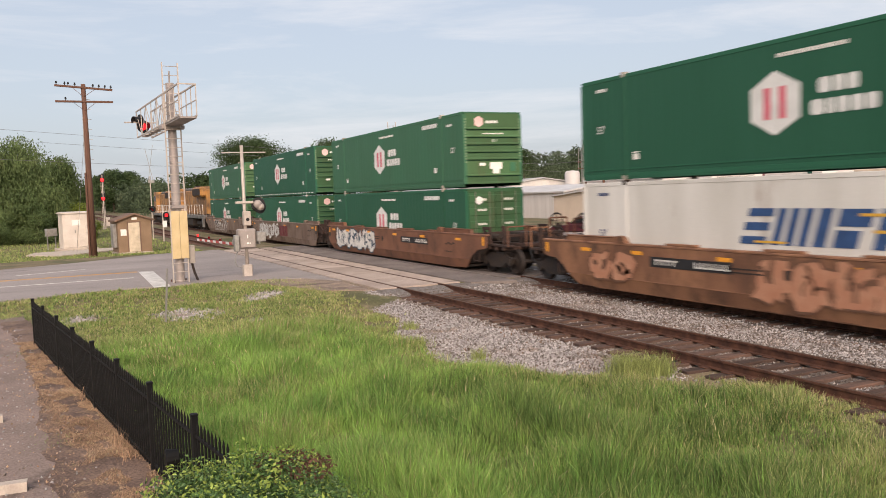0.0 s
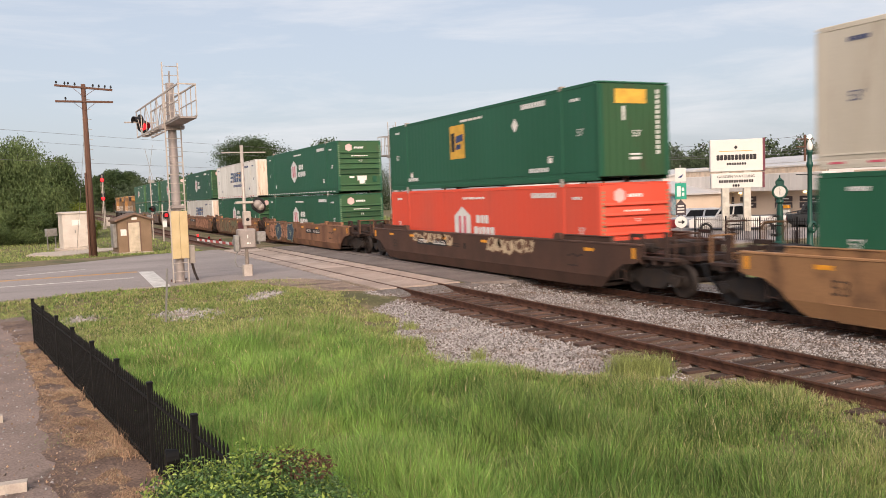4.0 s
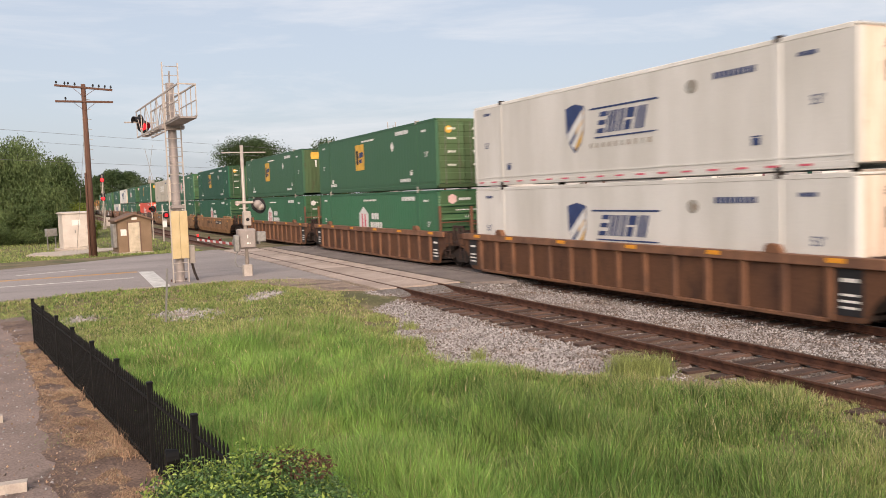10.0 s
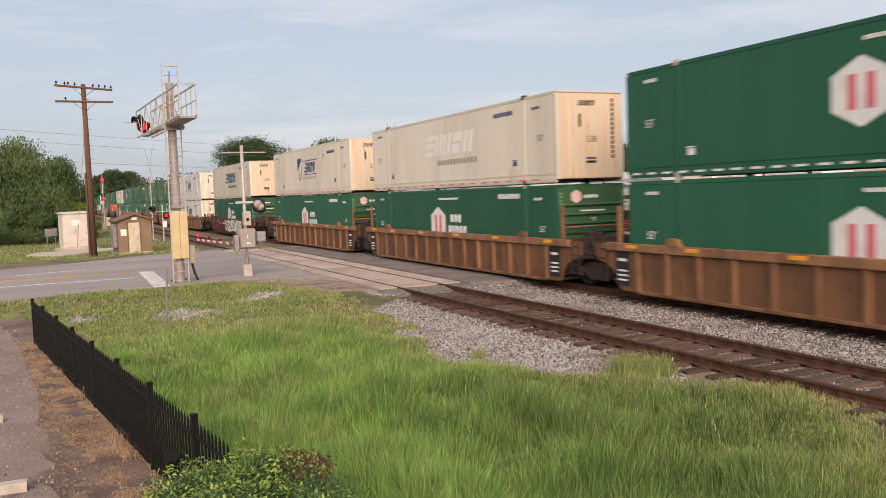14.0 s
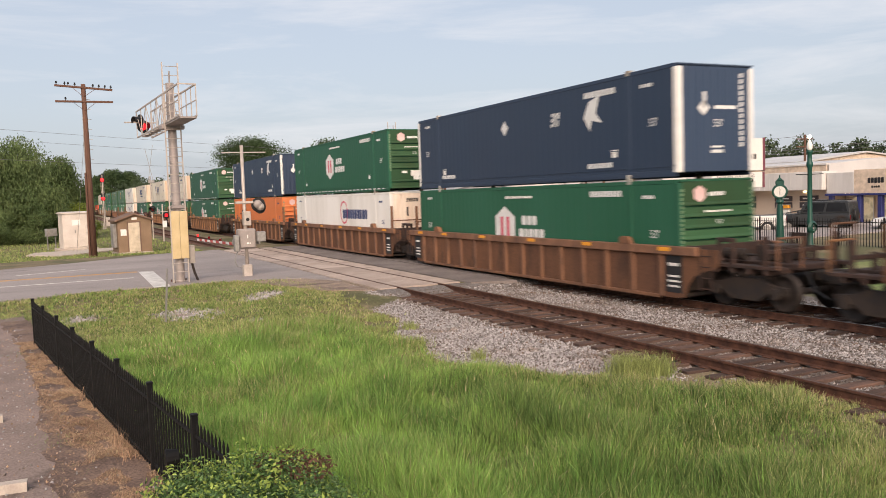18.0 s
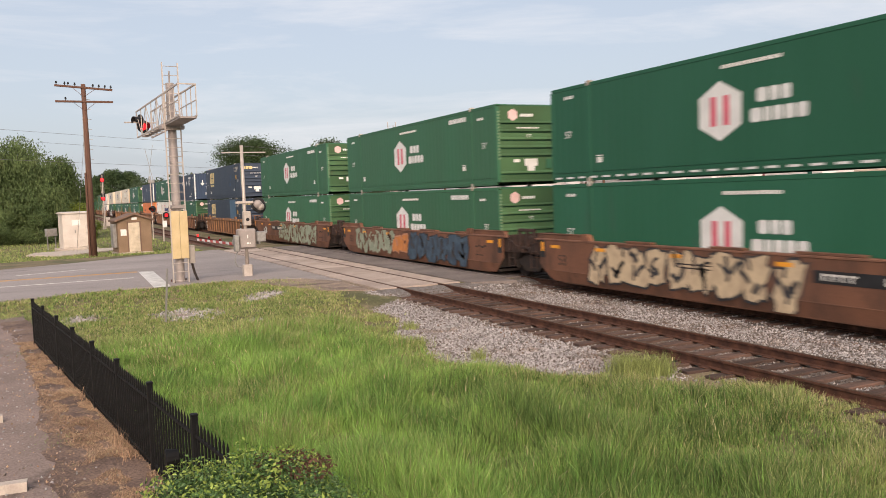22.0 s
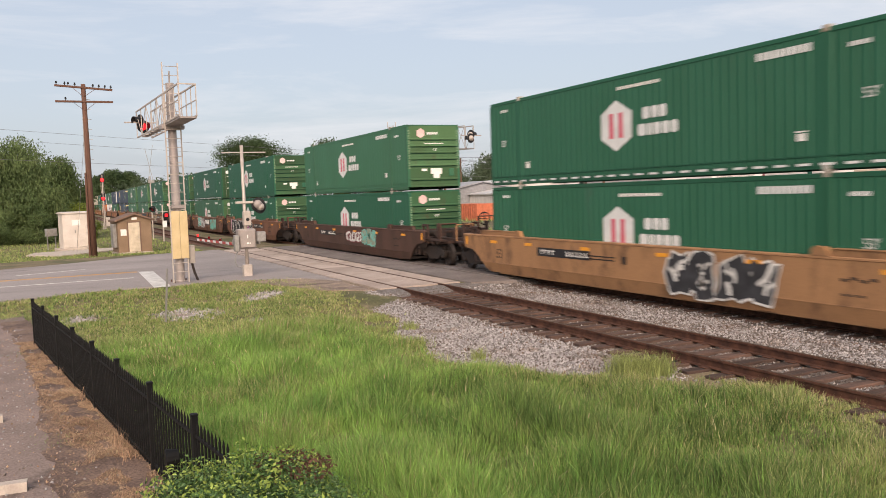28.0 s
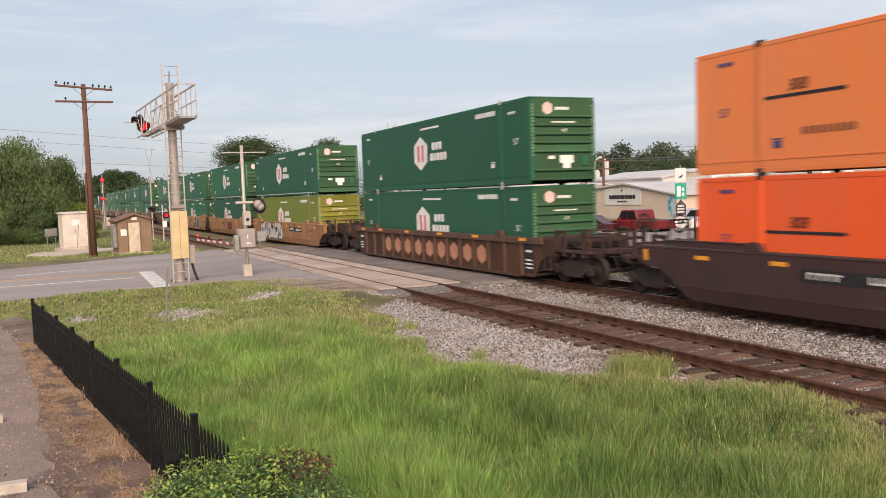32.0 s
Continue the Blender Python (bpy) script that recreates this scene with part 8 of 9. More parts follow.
def far_pole(x, y, h, arms):
    ob = thing("utility_pole", "slim wooden utility pole in the distance", "utility pole", pose(x, y, LOT_Z), "distant utility poles")
    part("pole", Mesh().rod((0, 0, 0), (0, 0, h), 0.16, 0.11, 10), M_POLE, ob)
    for k in range(arms):
        part("crossarm", Mesh().cbox(-0.05, 0.05, -1.2, 1.2, h - 0.5 - 0.8 * k, h - 0.38 - 0.8 * k, 0.01), M_POLE, ob)
    return ob


for x, y, h, a in ((66.5, -49.6, 6.4, 2), (92, -44.5, 8.0, 1), (84, -60, 7.0, 2), (60, -70, 8.0, 2), (122, -62, 9.0, 1), (47, -72, 7, 2)):
    far_pole(x, y, h, a)
for a, b in (((92, -44.5, 7.4), (60, -70, 7.6)), ((66.5, -49.6, 5.9), (38, -60, 6.2)), ((38, -60, 6.2), (20, -52, 8.0)), ((84, -60, 6.4), (47, -72, 6.2)), ((122, -62, 8.4), (84, -60, 6.4))):
    wire(a, b, 0.5, 0.02)

# pylon sign
ps = thing("pylon_sign", "pale two-panel pylon sign on twin posts", "sign", pose(38.9, -39.2, LOT_Z, 0, 0, -36))
part("panel", Mesh().cbox(-0.25, 0.25, -1.62, 1.55, 4.05, 6.05, 0.03), M_SIGN_FACE, ps)
part("panel_edge", Mesh().cbox(-0.27, 0.27, -1.75, -1.6, 4.02, 6.08, 0.02), M_MAROON, ps)
part("reader_board", Mesh().cbox(-0.2, 0.2, -1.6, 1.5, 3.0, 3.95, 0.03), M_SIGN_FACE, ps)
part("board_edge", Mesh().cbox(-0.22, 0.22, -1.72, -1.58, 2.98, 3.97, 0.02), M_MAROON, ps)
for y in (0.62, -0.68):
    part("post", Mesh().cbox(-0.18, 0.18, y - 0.22, y + 0.22, 0, 4.05, 0.02), mat("pale_sign_post", (0.55, 0.52, 0.45), 0.7), ps)


def facing_back(y, z, x):
    return Matrix(((0, 0, -1, x), (-1, 0, 0, y), (0, 1, 0, z), (0, 0, 0, 1)))


sign_words(ps, ((0.38, 0.0, [0.19] * 11), (0.17, -0.42, [0.12] * 8)), facing_back(-0.03, 4.95, -0.26), M_BLACK_MARK)
part("emblem", Mesh().prism([(0, 0.12), (0.12, 0), (0, -0.12), (-0.12, 0)], "z", 0, 0.01), M_BLACK_MARK, ps, at=facing_back(0, 5.55, -0.26))
part("thin_rule", Mesh().prism(rect(0, 0, 2.0, 0.03), "z", 0, 0.006), M_GOLD_MARK, ps, at=facing_back(0, 5.32, -0.26))
part("reader_text", text_mesh("GARDEN WATERING", 0.24, M_BLACK_MARK), None, ps, at=facing_back(0, 3.72, -0.21))
sign_words(ps, ((0.2, 0.0, [0.12] * 14), (0.18, -0.27, [0.12] * 3)), facing_back(0, 3.44, -0.21), M_BLACK_MARK)

# direction signs on one post
ds = thing("direction_signs", "stack of direction signs on a steel post", "sign", pose(38.48, -34.35, LOT_Z, 0, 0, -42))
part("post", Mesh().rod((0, 0, 0), (0, 0, 4.5), 0.04, n=8), M_GALV, ds)
M_GREEN_SIGN = mat("green_sign_face", (0.02, 0.33, 0.22), 0.5, bump=0)
part("logo_sign", Mesh().cbox(-0.06, -0.04, -0.31, 0.31, 3.5, 4.33, 0.01), M_SIGN_FACE, ds)
part("logo_mark", flat([(-0.16, -0.08), (0.05, 0.03), (0.18, 0.12), (0.1, -0.05), (0.02, -0.12)]), M_NAVY_MARK, ds, at=facing_back(0, 3.85, -0.062))
gsn = part("green_sign", Mesh().cbox(-0.07, -0.05, -0.34, 0.32, 2.45, 3.42, 0.01), M_GREEN_SIGN, ds)
part("figure_mark", flat(rect(-0.1, -0.02, 0.22, 0.62), rect(0.14, 0.1, 0.14, 0.2), rect(0.14, -0.2, 0.14, 0.2)), M_WHITE_MARK, gsn, at=facing_back(0, 2.95, -0.072))
part("dark_sign", Mesh().prism([(-0.3, 1.5), (0.3, 1.5), (0.3, 2.1), (0.0, 2.45), (-0.3, 2.1)], "x", -0.06, -0.04), M_SIGN_DARK, ds)
part("dark_sign_text", flat(rect(0, 0.2, 0.36, 0.07), rect(0, 0.02, 0.4, 0.07), rect(0, -0.16, 0.4, 0.07)), M_PALE_MARK, ds, at=facing_back(0, 1.85, -0.062))
part("round_sign", Mesh().lathe([(0.0, -0.07), (0.36, -0.07), (0.36, -0.05), (0.0, -0.05)], (0, 0, 1.08), 24, "x"), M_SIGN_FACE, ds)
part("arrow_mark", flat(rect(-0.04, 0, 0.24, 0.07), [(0.05, 0.14), (0.24, 0), (0.05, -0.14)]), M_BLACK_MARK, ds, at=facing_back(0, 1.08, -0.072))

# street lamp and clock
M_LAMP_GREEN = mat("dark_green_lamp_paint", (0.010, 0.062, 0.045), 0.45, col2=(0.01, 0.06, 0.045), bump=0.03)
lp = thing("street_lamp", "dark green ornamental street lamp, lit globe", "street lamp", pose(27.25, -32.1, -0.3))
part("pole", Mesh().lathe([(0.2, 0.0), (0.2, 0.25), (0.15, 0.35), (0.125, 1.3), (0.15, 1.4), (0.115, 1.5), (0.10, 3.9), (0.15, 4.0), (0.15, 4.15), (0.11, 4.2), (0.10, 4.55), (0.15, 4.62), (0.15, 4.7), (0.0, 4.75)], (0, 0, 0), 14), M_LAMP_GREEN, lp, smooth=True)
part("globe", Mesh().lathe([(0.08, 4.72), (0.13, 4.82), (0.13, 4.98), (0.09, 5.1), (0.04, 5.2), (0.0, 5.25)], (0, 0, 0), 14), M_PALE_MARK, lp, smooth=True)
part("bulb", Mesh().lathe([(0.0, 5.24), (0.08, 5.28), (0.10, 5.36), (0.07, 5.43), (0.0, 5.45)], (0, 0, 0), 14), M_LAMP_WARM, lp, smooth=True)
for sy in (-1, 1):
    part("banner_arm", Mesh().rod((0, 0, 3.6), (0, sy * 0.9, 3.62), 0.02, n=6), M_HOOD, lp)
part("hanging_arm", Mesh().rod((0, 0, 2.0), (0.2, 1.3, 1.85), 0.025, n=6), M_HOOD, lp)
part("wreath", Mesh().lathe([(0.2, -0.08), (0.3, 0.0), (0.2, 0.08), (0.12, 0.0)], (-0.15, 0, 1.15), 12, "x"), M_LAMP_GREEN, lp)
ck = thing("street_clock", "green ornamental post clock with white dial", "clock", pose(29.5, -32.65, -0.3, 0, 0, -46))
part("post", Mesh().lathe([(0.3, 0.0), (0.3, 0.3), (0.2, 0.4), (0.16, 1.6), (0.11, 2.2), (0.2, 2.3), (0.16, 2.42), (0.10, 2.5)], (0, 0, 0), 14), M_LAMP_GREEN, ck)
part("case", Mesh().lathe([(0.0, -0.18), (0.34, -0.18), (0.37, -0.15), (0.37, 0.15), (0.34, 0.18), (0.0, 0.18)], (0, 0, 2.82), 28, "x"), M_LAMP_GREEN, ck)
dl = part("dial", Mesh().lathe([(0.0, -0.188), (0.27, -0.186), (0.27, -0.16)], (0, 0, 2.82), 28, "x"), M_SIGN_FACE, ck)
part("clock_hand", Mesh().box(-0.196, -0.192, -0.010, 0.010, 2.82, 3.02), M_BLACK_MARK, dl)
part("clock_hand", Mesh().box(-0.200, -0.196, -0.012, 0.012, 2.68, 2.83), M_BLACK_MARK, dl)
part("crest", Mesh().cbox(-0.12, 0.12, -0.2, 0.2, 3.16, 3.38, 0.03).lathe([(0.15, 3.38), (0.10, 3.46), (0.04, 3.5), (0.03, 3.62), (0.0, 3.66)], (0, 0, 0), 12), M_LAMP_GREEN, ck)

iron_fence("black iron fence bordering the parking lot", [(x, -33.3 + 0.03 * (x - 28)) for x in (35.9, 33.6, 31.3, 29.0, 26.7, 24.4, 22.1, 19.8)], -0.3, 1.5, 0.14, "iron fences")


# ---- vehicles ----
def span(poly, z):
    """The lowest and highest x of an outline at a height."""
    xs = []
    for (ax, az), (bx, bz) in zip(poly, poly[1:] + poly[:1]):
        if min(az, bz) <= z <= max(az, bz) and abs(az - bz) > 1e-6:
            xs.append(ax + (bx - ax) * (z - az) / (bz - az))
    return min(xs), max(xs)


def vehicle(name, label, m, length, width, height, colour, kind, group):
    """A car, pickup or wagon pointing along its own +x, on four wheels."""
    ob = thing(name, label, "car", m, group)
    p = mat("car_paint_" + colour[0], colour[1], 0.3, col2=tuple(c * 0.85 for c in colour[1]), scale=1, bump=0, spec=0.6)
    L, hw = length / 2, width / 2
    sill, belt = 0.32 if kind == "coupe" else 0.45, height * 0.60
    if kind == "pickup":
        low = [(-L, sill + 0.1), (-L, belt), (-0.2, belt), (L * 0.42, belt), (L - 0.25, belt - 0.08), (L, belt - 0.25), (L, sill), (-L + 0.1, sill)]
        top = [(-0.85, belt), (-0.62, height - 0.05), (-0.45, height), (L * 0.30, height - 0.02), (L * 0.46, belt)]
    elif kind == "wagon":
        low = [(-L, sill + 0.1), (-L, belt), (L * 0.42, belt), (L - 0.2, belt - 0.06), (L, belt - 0.2), (L, sill), (-L + 0.1, sill)]
        top = [(-L + 0.03, belt), (-L + 0.12, height - 0.04), (-L + 0.3, height), (L * 0.18, height - 0.01), (L * 0.38, belt)]
    else:
        low = [(-L, sill + 0.15), (-L + 0.05, belt), (L * 0.3, belt), (L - 0.3, belt - 0.16), (L, belt - 0.32), (L, sill), (-L + 0.1, sill)]
        top = [(-L * 0.72, belt), (-L * 0.35, height - 0.02), (0.0, height), (L * 0.35, belt)]
    body = part("body", Mesh().prism(low, "y", -hw, hw), p, ob)
    bev = body.modifiers.new("edges", "BEVEL")
    bev.width, bev.segments = 0.06, 2
    cabin = part("cabin", Mesh().prism(top, "y", -hw + 0.12, hw - 0.12), p, ob)
    bev = cabin.modifiers.new("edges", "BEVEL")
    bev.width, bev.segments = 0.05, 2
    cx = sum(q[0] for q in top) / len(top)
    cz = belt + (height - belt) * 0.48
    win = [(cx + (q[0] - cx) * 0.86, cz + (q[1] - cz) * 0.74) for q in top]
    for sy in (-1, 1):
        zs = [q[1] for q in win]
        for u0, u1 in ((0.0, 0.47), (0.53, 1.0)):
            x_of = lambda z, u: (lambda e: e[0] + (e[1] - e[0]) * u)(span(win, z))
            zl, zh = min(zs) + 0.02, max(zs) - 0.02
            pane = [(x_of(zl, u0), zl), (x_of(zl, u1), zl), (x_of(zh, u1), zh), (x_of(zh, u0), zh)]
            part("side_window", Mesh().prism(pane, "y", sy * (hw - 0.115) - 0.02, sy * (hw - 0.115) + 0.02), M_GLASS, ob)
        part("mirror", Mesh().cbox(L * 0.30, L * 0.38, sy * hw - 0.12, sy * hw + 0.12, belt, belt + 0.16, 0.02), p, ob)
        part("headlight", Mesh().cbox(L - 0.16, L + 0.01, sy * (hw - 0.28) - 0.2, sy * (hw - 0.28) + 0.2, belt - 0.36, belt - 0.2, 0.03), M_PALE_MARK, ob)
        part("tail_light", Mesh().cbox(-L - 0.01, -L + 0.08, sy * (hw - 0.12) - 0.09, sy * (hw - 0.12) + 0.09, belt - 0.4, belt - 0.1, 0.02), M_LENS_DARK, ob)
    a, b = top[-2], top[-1]
    ws_ = Mesh()
    n_ = Vector((b[1] - a[1], 0, a[0] - b[0])).normalized() * -0.012
    if n_.x < 0:
        n_ = -n_
    for u0, u1 in ((0.12, 0.9),):
        p0 = Vector((a[0] + (b[0] - a[0]) * u0, 0, a[1] + (b[1] - a[1]) * u0)) + n_
        p1 = Vector((a[0] + (b[0] - a[0]) * u1, 0, a[1] + (b[1] - a[1]) * u1)) + n_
        w_ = hw - 0.22
        ws_.add([(p0.x, -w_, p0.z), (p0.x, w_, p0.z), (p1.x, w_, p1.z), (p1.x, -w_, p1.z)], [(0, 1, 2, 3)])
    part("windscreen", ws_, mat("tinted_windscreen", (0.05, 0.062, 0.07), 0.12, bump=0, spec=0.9), ob)
    part("grille", Mesh().cbox(L - 0.02, L + 0.015, -hw + 0.5, hw - 0.5, sill + 0.12, belt - 0.22, 0.02), M_HOOD, ob)
    part("bumper", Mesh().cbox(L - 0.1, L + 0.06, -hw + 0.05, hw - 0.05, sill, sill + 0.2, 0.04), p if kind == "coupe" else M_GALV, ob)
    part("number_plate", Mesh().cbox(L + 0.06, L + 0.07, -0.16, 0.16, sill + 0.02, sill + 0.16, 0.004), M_PALE_MARK, ob)
    if kind == "wagon" and height > 1.8:
        for sy in (-1, 1):
            part("roof_rail", Mesh().cbox(-L + 0.4, L * 0.15, sy * (hw - 0.25) - 0.025, sy * (hw - 0.25) + 0.025, height + 0.03, height + 0.07, 0.01), M_HOOD, ob)
        part("spare_wheel", Mesh().lathe([(0.0, -0.1), (0.36, -0.1), (0.38, -0.05), (0.38, 0.05), (0.0, 0.08)], (-L - 0.08, 0.1, belt - 0.1), 18, "x"), M_HOOD, ob)
    if kind == "pickup":
        part("bed_liner", Mesh().box(-L + 0.08, -0.9, -hw + 0.08, hw - 0.08, belt - 0.01, belt + 0.006), M_HOOD, ob)
    r = 0.34 if kind == "coupe" else 0.40
    for sx in (-L * 0.62, L * 0.64):
        for sy in (-1, 1):
            wl_ = part("wheel", Mesh().lathe([(r * 0.6, -0.11), (r * 0.95, -0.11), (r, -0.07), (r, 0.07), (r * 0.95, 0.11), (r * 0.6, 0.11)], (0, 0, 0), 22, "y"), M_HOOD, ob, at=(sx, sy * (hw - 0.08), r))
            part("rim", Mesh().lathe([(0.0, 0.09), (r * 0.2, 0.1), (r * 0.58, 0.07), (r * 0.62, 0.1), (r * 0.62, -0.1), (0, -0.1)], (0, 0, 0), 16, "y"), M_GALV, wl_, at=pose(0, 0, 0, 0, 0, 0 if sy > 0 else 180))
            # black ring imitates the shadow inside the wheel arch
            part("arch_shadow_liner", Mesh().lathe([(r * 1.12, -0.1), (r * 1.16, 0.1), (r * 1.05, 0.1)], (0, 0, 0), 18, "y"), M_HOOD, ob, at=(sx, sy * (hw - 0.1), r))
    return ob


vehicle("pickup_truck", "white crew-cab pickup parked by the iron fence", pose(40.2, -40.6, LOT_Z, 0, 0, 44), 5.9, 2.0, 1.95, ("white", (0.68, 0.66, 0.64)), "pickup", "parked vehicles")
vehicle("pickup_truck", "dark red pickup parked in the lot", pose(45.0, -36.4, LOT_Z, 0, 0, 2), 5.4, 1.85, 1.75, ("red", (0.17, 0.014, 0.018)), "pickup", "parked vehicles")
vehicle("coupe_car", "dark red coupe parked at the lot edge", pose(47.8, -34.0, LOT_Z, 0, 0, 28), 4.9, 1.9, 1.42, ("dark_red", (0.055, 0.010, 0.015)), "coupe", "parked vehicles")
vehicle("off_road_wagon", "black boxy off-road wagon before the shop", pose(37.9, -45.3, LOT_Z, 0, 0, 20), 4.7, 1.9, 1.95, ("black", (0.03, 0.033, 0.036)), "wagon", "parked vehicles")
vehicle("hatchback_car", "silver hatchback facing the tracks", pose(45.6, -41.6, LOT_Z, 0, 0, 62), 4.3, 1.8, 1.6, ("silver", (0.42, 0.45, 0.5)), "wagon", "parked vehicles")
vehicle("estate_car", "white car before the lit store front", pose(31.6, -46.2, LOT_Z, 0, 0, 25), 4.6, 1.85, 1.65, ("pale", (0.55, 0.56, 0.58)), "wagon", "parked vehicles")

# ---- trees and woods ----
M_LEAF_WILLOW = leafy("willow_leaf", (0.135, 0.185, 0.068), (0.075, 0.115, 0.042), (0.19, 0.225, 0.085), 0.3, 0.6, 0.4, 0.3)
M_LEAF_DARK = leafy("dark_oak_leaf", (0.062, 0.096, 0.036), (0.036, 0.062, 0.024), (0.095, 0.12, 0.045), 0.12, 0.65, 0.4, 0.25)
# distance haze is mixed into these leaf tones, paler than the near trees
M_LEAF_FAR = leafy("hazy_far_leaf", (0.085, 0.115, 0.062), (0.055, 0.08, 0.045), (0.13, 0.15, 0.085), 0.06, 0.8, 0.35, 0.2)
M_LEAF_YEL = leafy("yellow_green_leaf", (0.19, 0.23, 0.04), (0.11, 0.16, 0.03), (0.26, 0.26, 0.06), 0.5, 0.6, 0.4, 0.3)


def tree(x, y, h, r, leaf, n, size, seed_n, label, trunk=0.28, low=0.25, droop=0.0, lumps=9, cat="tree", hang=0.0):
    """A tapered trunk with limbs and a crown of leaf clumps in several uneven lobes."""
    rnd = random.Random(seed_n)
    ob = thing("tree", label, cat, pose(x, y, ground_z(x, y) - 0.05), "trees")
    tr = Mesh()
    top = h * 0.72
    pts = [(0, 0, 0)]
    for k in range(1, 5):
        pts.append((rnd.uniform(-0.12, 0.12) * r * 0.4, rnd.uniform(-0.12, 0.12) * r * 0.4, top * k / 4))
    for k in range(4):
        tr.rod(pts[k], pts[k + 1], trunk * (1 - 0.22 * k), trunk * (1 - 0.22 * (k + 1)), 9)
    blobs = []
    for k in range(lumps):
        a = 2 * math.pi * k / lumps + rnd.uniform(-0.4, 0.4)
        u = rnd.random()
        zz = h * (low + 0.12 + (0.80 - low) * u)
        rr = r * (0.72 - 0.42 * max(0, u - 0.4)) * rnd.uniform(0.45, 0.9)
        s = r * rnd.uniform(0.34, 0.52)
        c = (math.cos(a) * rr, math.sin(a) * rr, min(zz, h - s * 0.75))
        blobs.append((*c, s, s, s * 0.78))
        src = pts[1 + min(3, int(u * 3))]
        tr.rod(src, (c[0] * 0.8, c[1] * 0.8, c[2]), trunk * 0.32, trunk * 0.1, 6)
    blobs.append((0, 0, h - r * 0.42, r * 0.5, r * 0.5, r * 0.42))
    part("trunk", tr, M_BARK, ob)
    part("crown", leaf_cloud("crown", blobs, n, size, leaf, seed_n, 0.45, 0.6, droop, hang), None, ob)
    return ob


# willows and scrub beside the line
tree(84, 3.0, 9.8, 5.0, M_LEAF_WILLOW, 62000, 0.125, 101, "broad drooping green willow beside the cabinet", low=0.08, droop=2.2, lumps=18, hang=1.0)
tree(90, 9.5, 9.8, 5.0, M_LEAF_WILLOW, 14000, 0.16, 102, "tall green willow among scrub", low=0.08, droop=1.8, lumps=13, hang=1.0)
tree(94, -1.2, 8.6, 3.3, M_LEAF_WILLOW, 22000, 0.12, 103, "rounded green tree at the wood's edge", low=0.1, droop=1.0, lumps=13, hang=0.6)
tree(82, 14, 9.0, 4.6, M_LEAF_WILLOW, 5000, 0.22, 109, "green willow by the road", low=0.08, droop=1.5, lumps=12)
for k, (x, y, h, r) in enumerate(((80, 4.2, 3.2, 2.2), (79, 0.9, 3.0, 1.9), (83, -2.4, 3.8, 1.9), (88, -3.3, 3.6, 1.4), (78, 7.5, 3.0, 2.4), (99, -3.2, 4.2, 1.5), (76, 11.5, 3.2, 2.6))):
    tree(x, y, h, r, M_LEAF_YEL if k in (2, 3) else M_LEAF_WILLOW, 6000, 0.085, 110 + k, "leafy roadside shrub in scrub", 0.08, 0.0, 0.2, 8, "shrub")
# tall trees behind the train
for k, (x, y, h, r) in enumerate(((352, -23.5, 17.5, 7.5), (356, -31.0, 17.0, 7.5), (340, -37.5, 12.5, 6.0), (372, -20.0, 16.0, 6.0))):
    tree(x, y, h, r, M_LEAF_DARK, 9000, 0.42, 152 + k, "large dark tree far down the line", low=0.1, lumps=13)
tree(150, -34.4, 14.6, 8.8, M_LEAF_DARK, 60000, 0.17, 131, "spreading dark oak behind the train", low=0.2, lumps=20)
tree(158, -26.5, 8.6, 4.6, M_LEAF_DARK, 4200, 0.32, 132, "dark oak behind the train", low=0.15)
tree(142, -45, 13.8, 5.4, M_LEAF_DARK, 9000, 0.22, 133, "dark oak behind the train", low=0.15)
tree(122, -71, 10.6, 4.2, M_LEAF_DARK, 5000, 0.22, 135, "dark oak beyond the grey shed", low=0.12)
tree(112, -67.5, 10.2, 2.8, M_LEAF_DARK, 2200, 0.2, 136, "thin-crowned tree beyond the sheds", low=0.45)
tree(41.6, -60.5, 4.2, 1.6, M_LEAF_WILLOW, 1800, 0.12, 141, "small leafy tree over the parapet", 0.1, 0.2)


def woods(name, line, n_trees, h, r, leaf, leaves, size, seed_n, label):
    """A far wood: many overlapping crowns along a line, one mass of leaf clumps."""
    rnd = random.Random(seed_n)
    blobs = []
    for k in range(n_trees):
        u = (k + rnd.random()) / n_trees * (len(line) - 1)
        i = min(int(u), len(line) - 2)
        f = u - i
        x = line[i][0] + (line[i + 1][0] - line[i][0]) * f + rnd.uniform(-r, r)
        y = line[i][1] + (line[i + 1][1] - line[i][1]) * f + rnd.uniform(-r, r)
        hh = h * rnd.uniform(0.62, 1.05)
        for j in range(4):
            s = r * rnd.uniform(0.5, 0.95)
            blobs.append((x + rnd.uniform(-r, r) * 0.6, y + rnd.uniform(-r, r) * 0.6, hh * (0.18 + 0.24 * j), s * (1.15 - 0.12 * j), s * (1.15 - 0.12 * j), s * 0.85))
    ob = part(name, leaf_cloud(name, blobs, leaves, size, leaf, seed_n, 0.5, 0.6), None)
    return tagged(ob, label, "woods", kind="stuff")


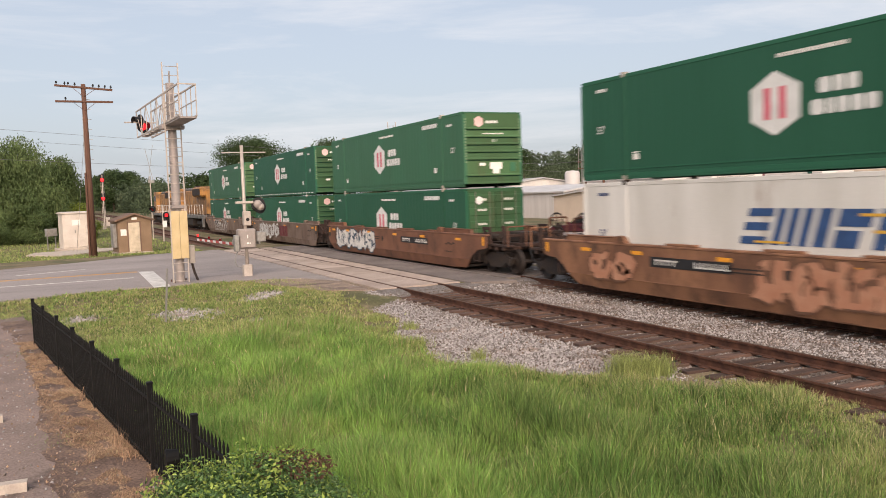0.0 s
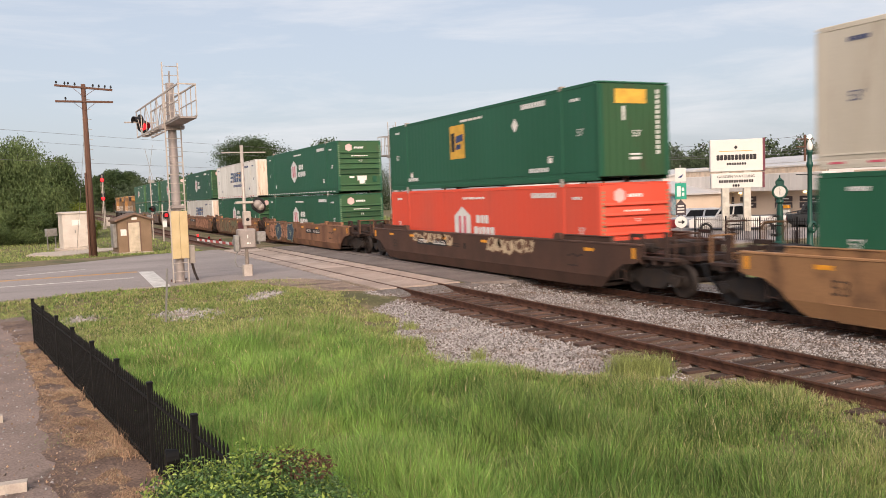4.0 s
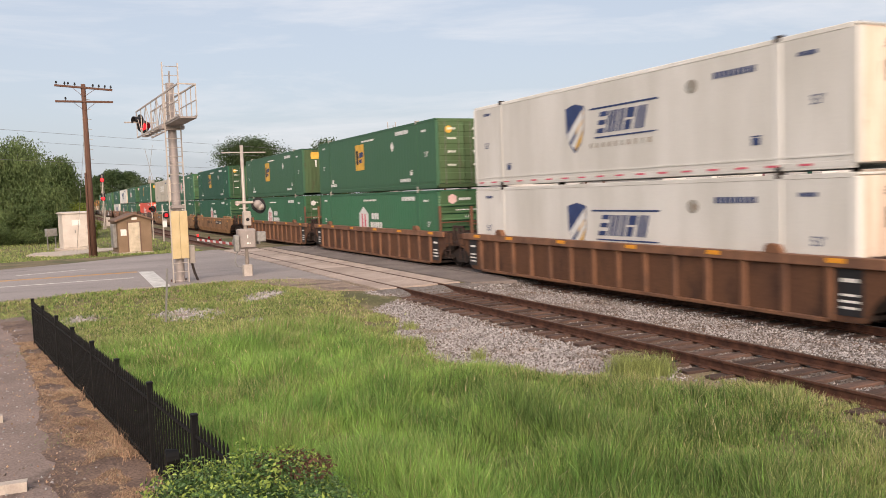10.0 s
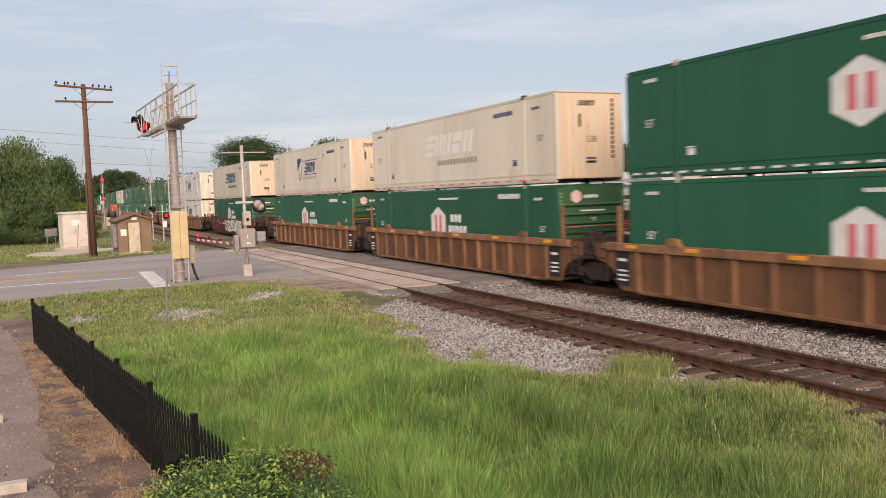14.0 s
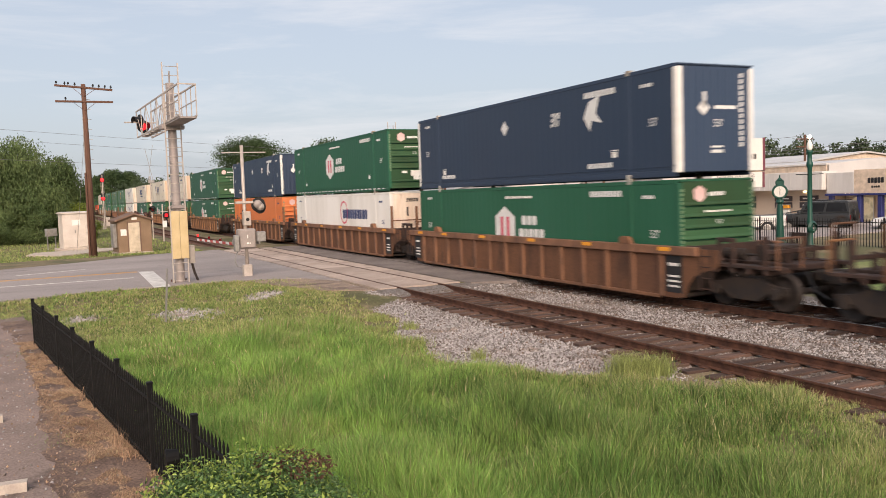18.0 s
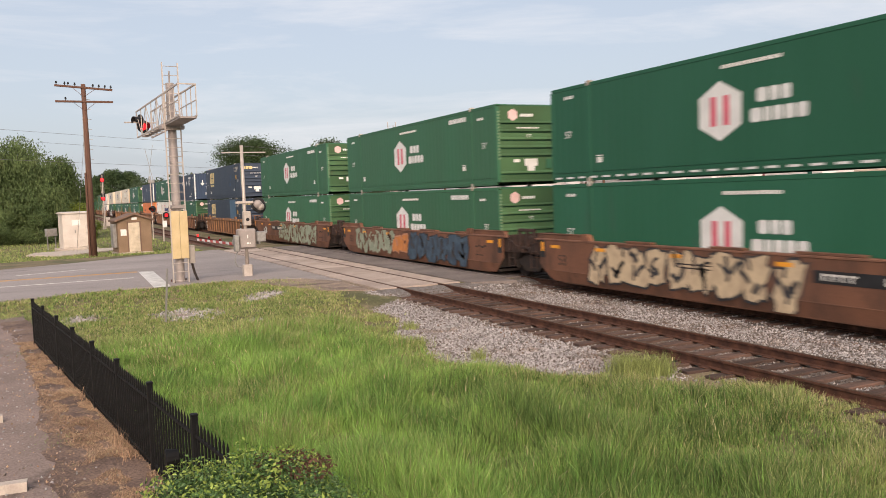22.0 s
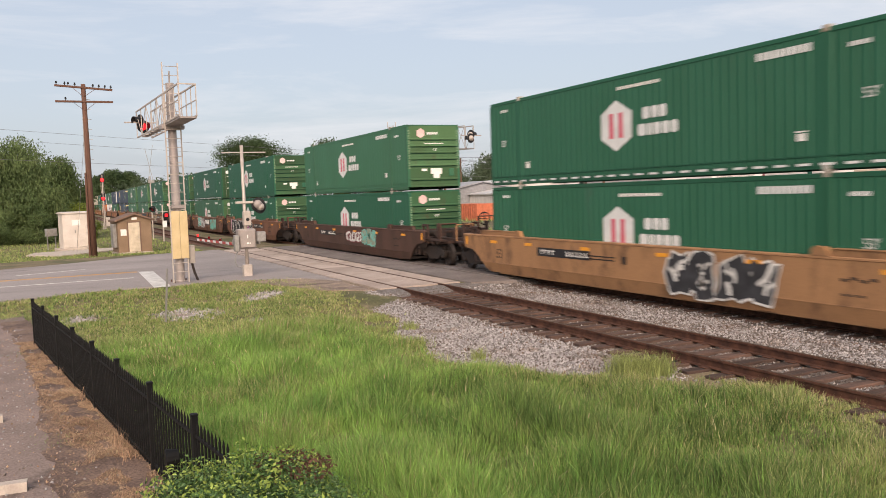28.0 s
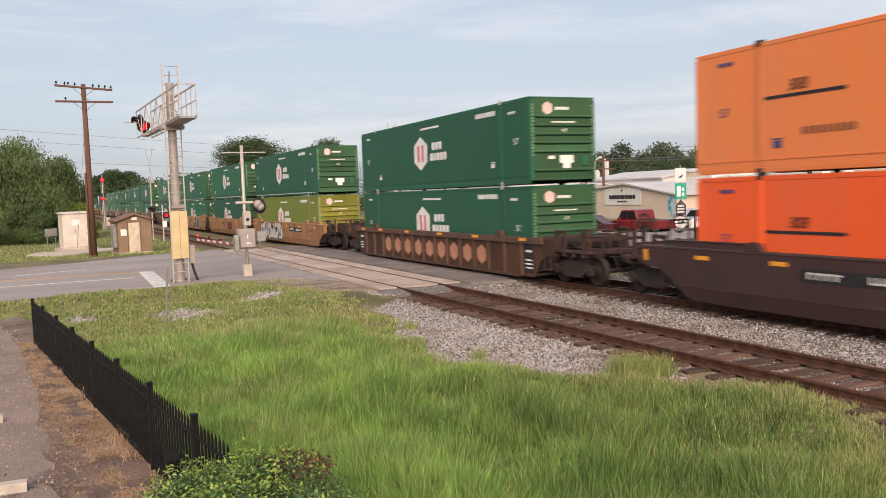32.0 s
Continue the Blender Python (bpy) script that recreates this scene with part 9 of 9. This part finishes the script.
woods("far_woods", [(300, -4), (380, -6), (450, -8), (620, -9.5)], 40, 10.5, 4.0, M_LEAF_DARK, 26000, 0.55, 201, "dark wood along the line")
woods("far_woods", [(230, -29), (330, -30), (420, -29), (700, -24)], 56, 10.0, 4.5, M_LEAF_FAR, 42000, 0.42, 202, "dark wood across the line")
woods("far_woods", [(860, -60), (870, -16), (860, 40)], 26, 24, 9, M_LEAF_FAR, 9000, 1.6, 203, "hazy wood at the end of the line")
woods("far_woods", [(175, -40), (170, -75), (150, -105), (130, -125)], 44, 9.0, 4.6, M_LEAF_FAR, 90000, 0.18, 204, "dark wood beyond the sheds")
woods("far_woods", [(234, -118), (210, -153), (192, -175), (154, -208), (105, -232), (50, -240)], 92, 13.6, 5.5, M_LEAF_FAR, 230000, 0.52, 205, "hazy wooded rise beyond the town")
woods("far_woods", [(115, 20), (130, 40), (140, 80), (120, 120)], 34, 13, 5, M_LEAF_DARK, 9000, 0.8, 206, "wood beyond the road")
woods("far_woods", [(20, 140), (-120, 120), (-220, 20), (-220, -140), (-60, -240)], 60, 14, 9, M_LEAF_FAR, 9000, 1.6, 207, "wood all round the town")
tufts_far = np.random.default_rng(9)
pp = []
for k in range(9000):
    x, y = tufts_far.uniform(56, 112), tufts_far.uniform(-44.5, -22)
    if x > 76 or y > -32:
        pp.append((x, y, -0.34))
for k in range(5000):
    x, y = tufts_far.uniform(53.5, 62), tufts_far.uniform(-45.7, -42.5)
    pp.append((x, y, -0.34))
far_n = len(pp)
for k in range(42000):
    x, y = 53 + 67 * tufts_far.random() ** 1.5, tufts_far.uniform(-8.6, 12)
    pp.append((x, y, ground_z(x, y) - 0.01))
pp = np.array(pp)
hts = tufts_far.uniform(0.15, 0.75, len(pp))
wds = tufts_far.uniform(0.03, 0.07, len(pp))
lawn = np.arange(len(pp)) >= far_n
kd = np.where(tufts_far.random(len(pp)) < np.where(lawn, 0.72, 0.8), 1, 0)
tagged(part("rough_grass", blade_mesh("rough_grass", pp, np.where(lawn, hts * 0.22, hts), np.where(lawn, wds * 0.8, wds), 0.7, (M_GRASS_DEEP, M_GRASS_DRY), 99, kinds=kd), None), "rough unmown grass along the far tracks", "grass", kind="stuff")
build_train()
RIDERS.append((locomotive(109.6), 109.6, 0.0))
RIDERS.append((locomotive(133.0), 133.0, 0.0))
motions()
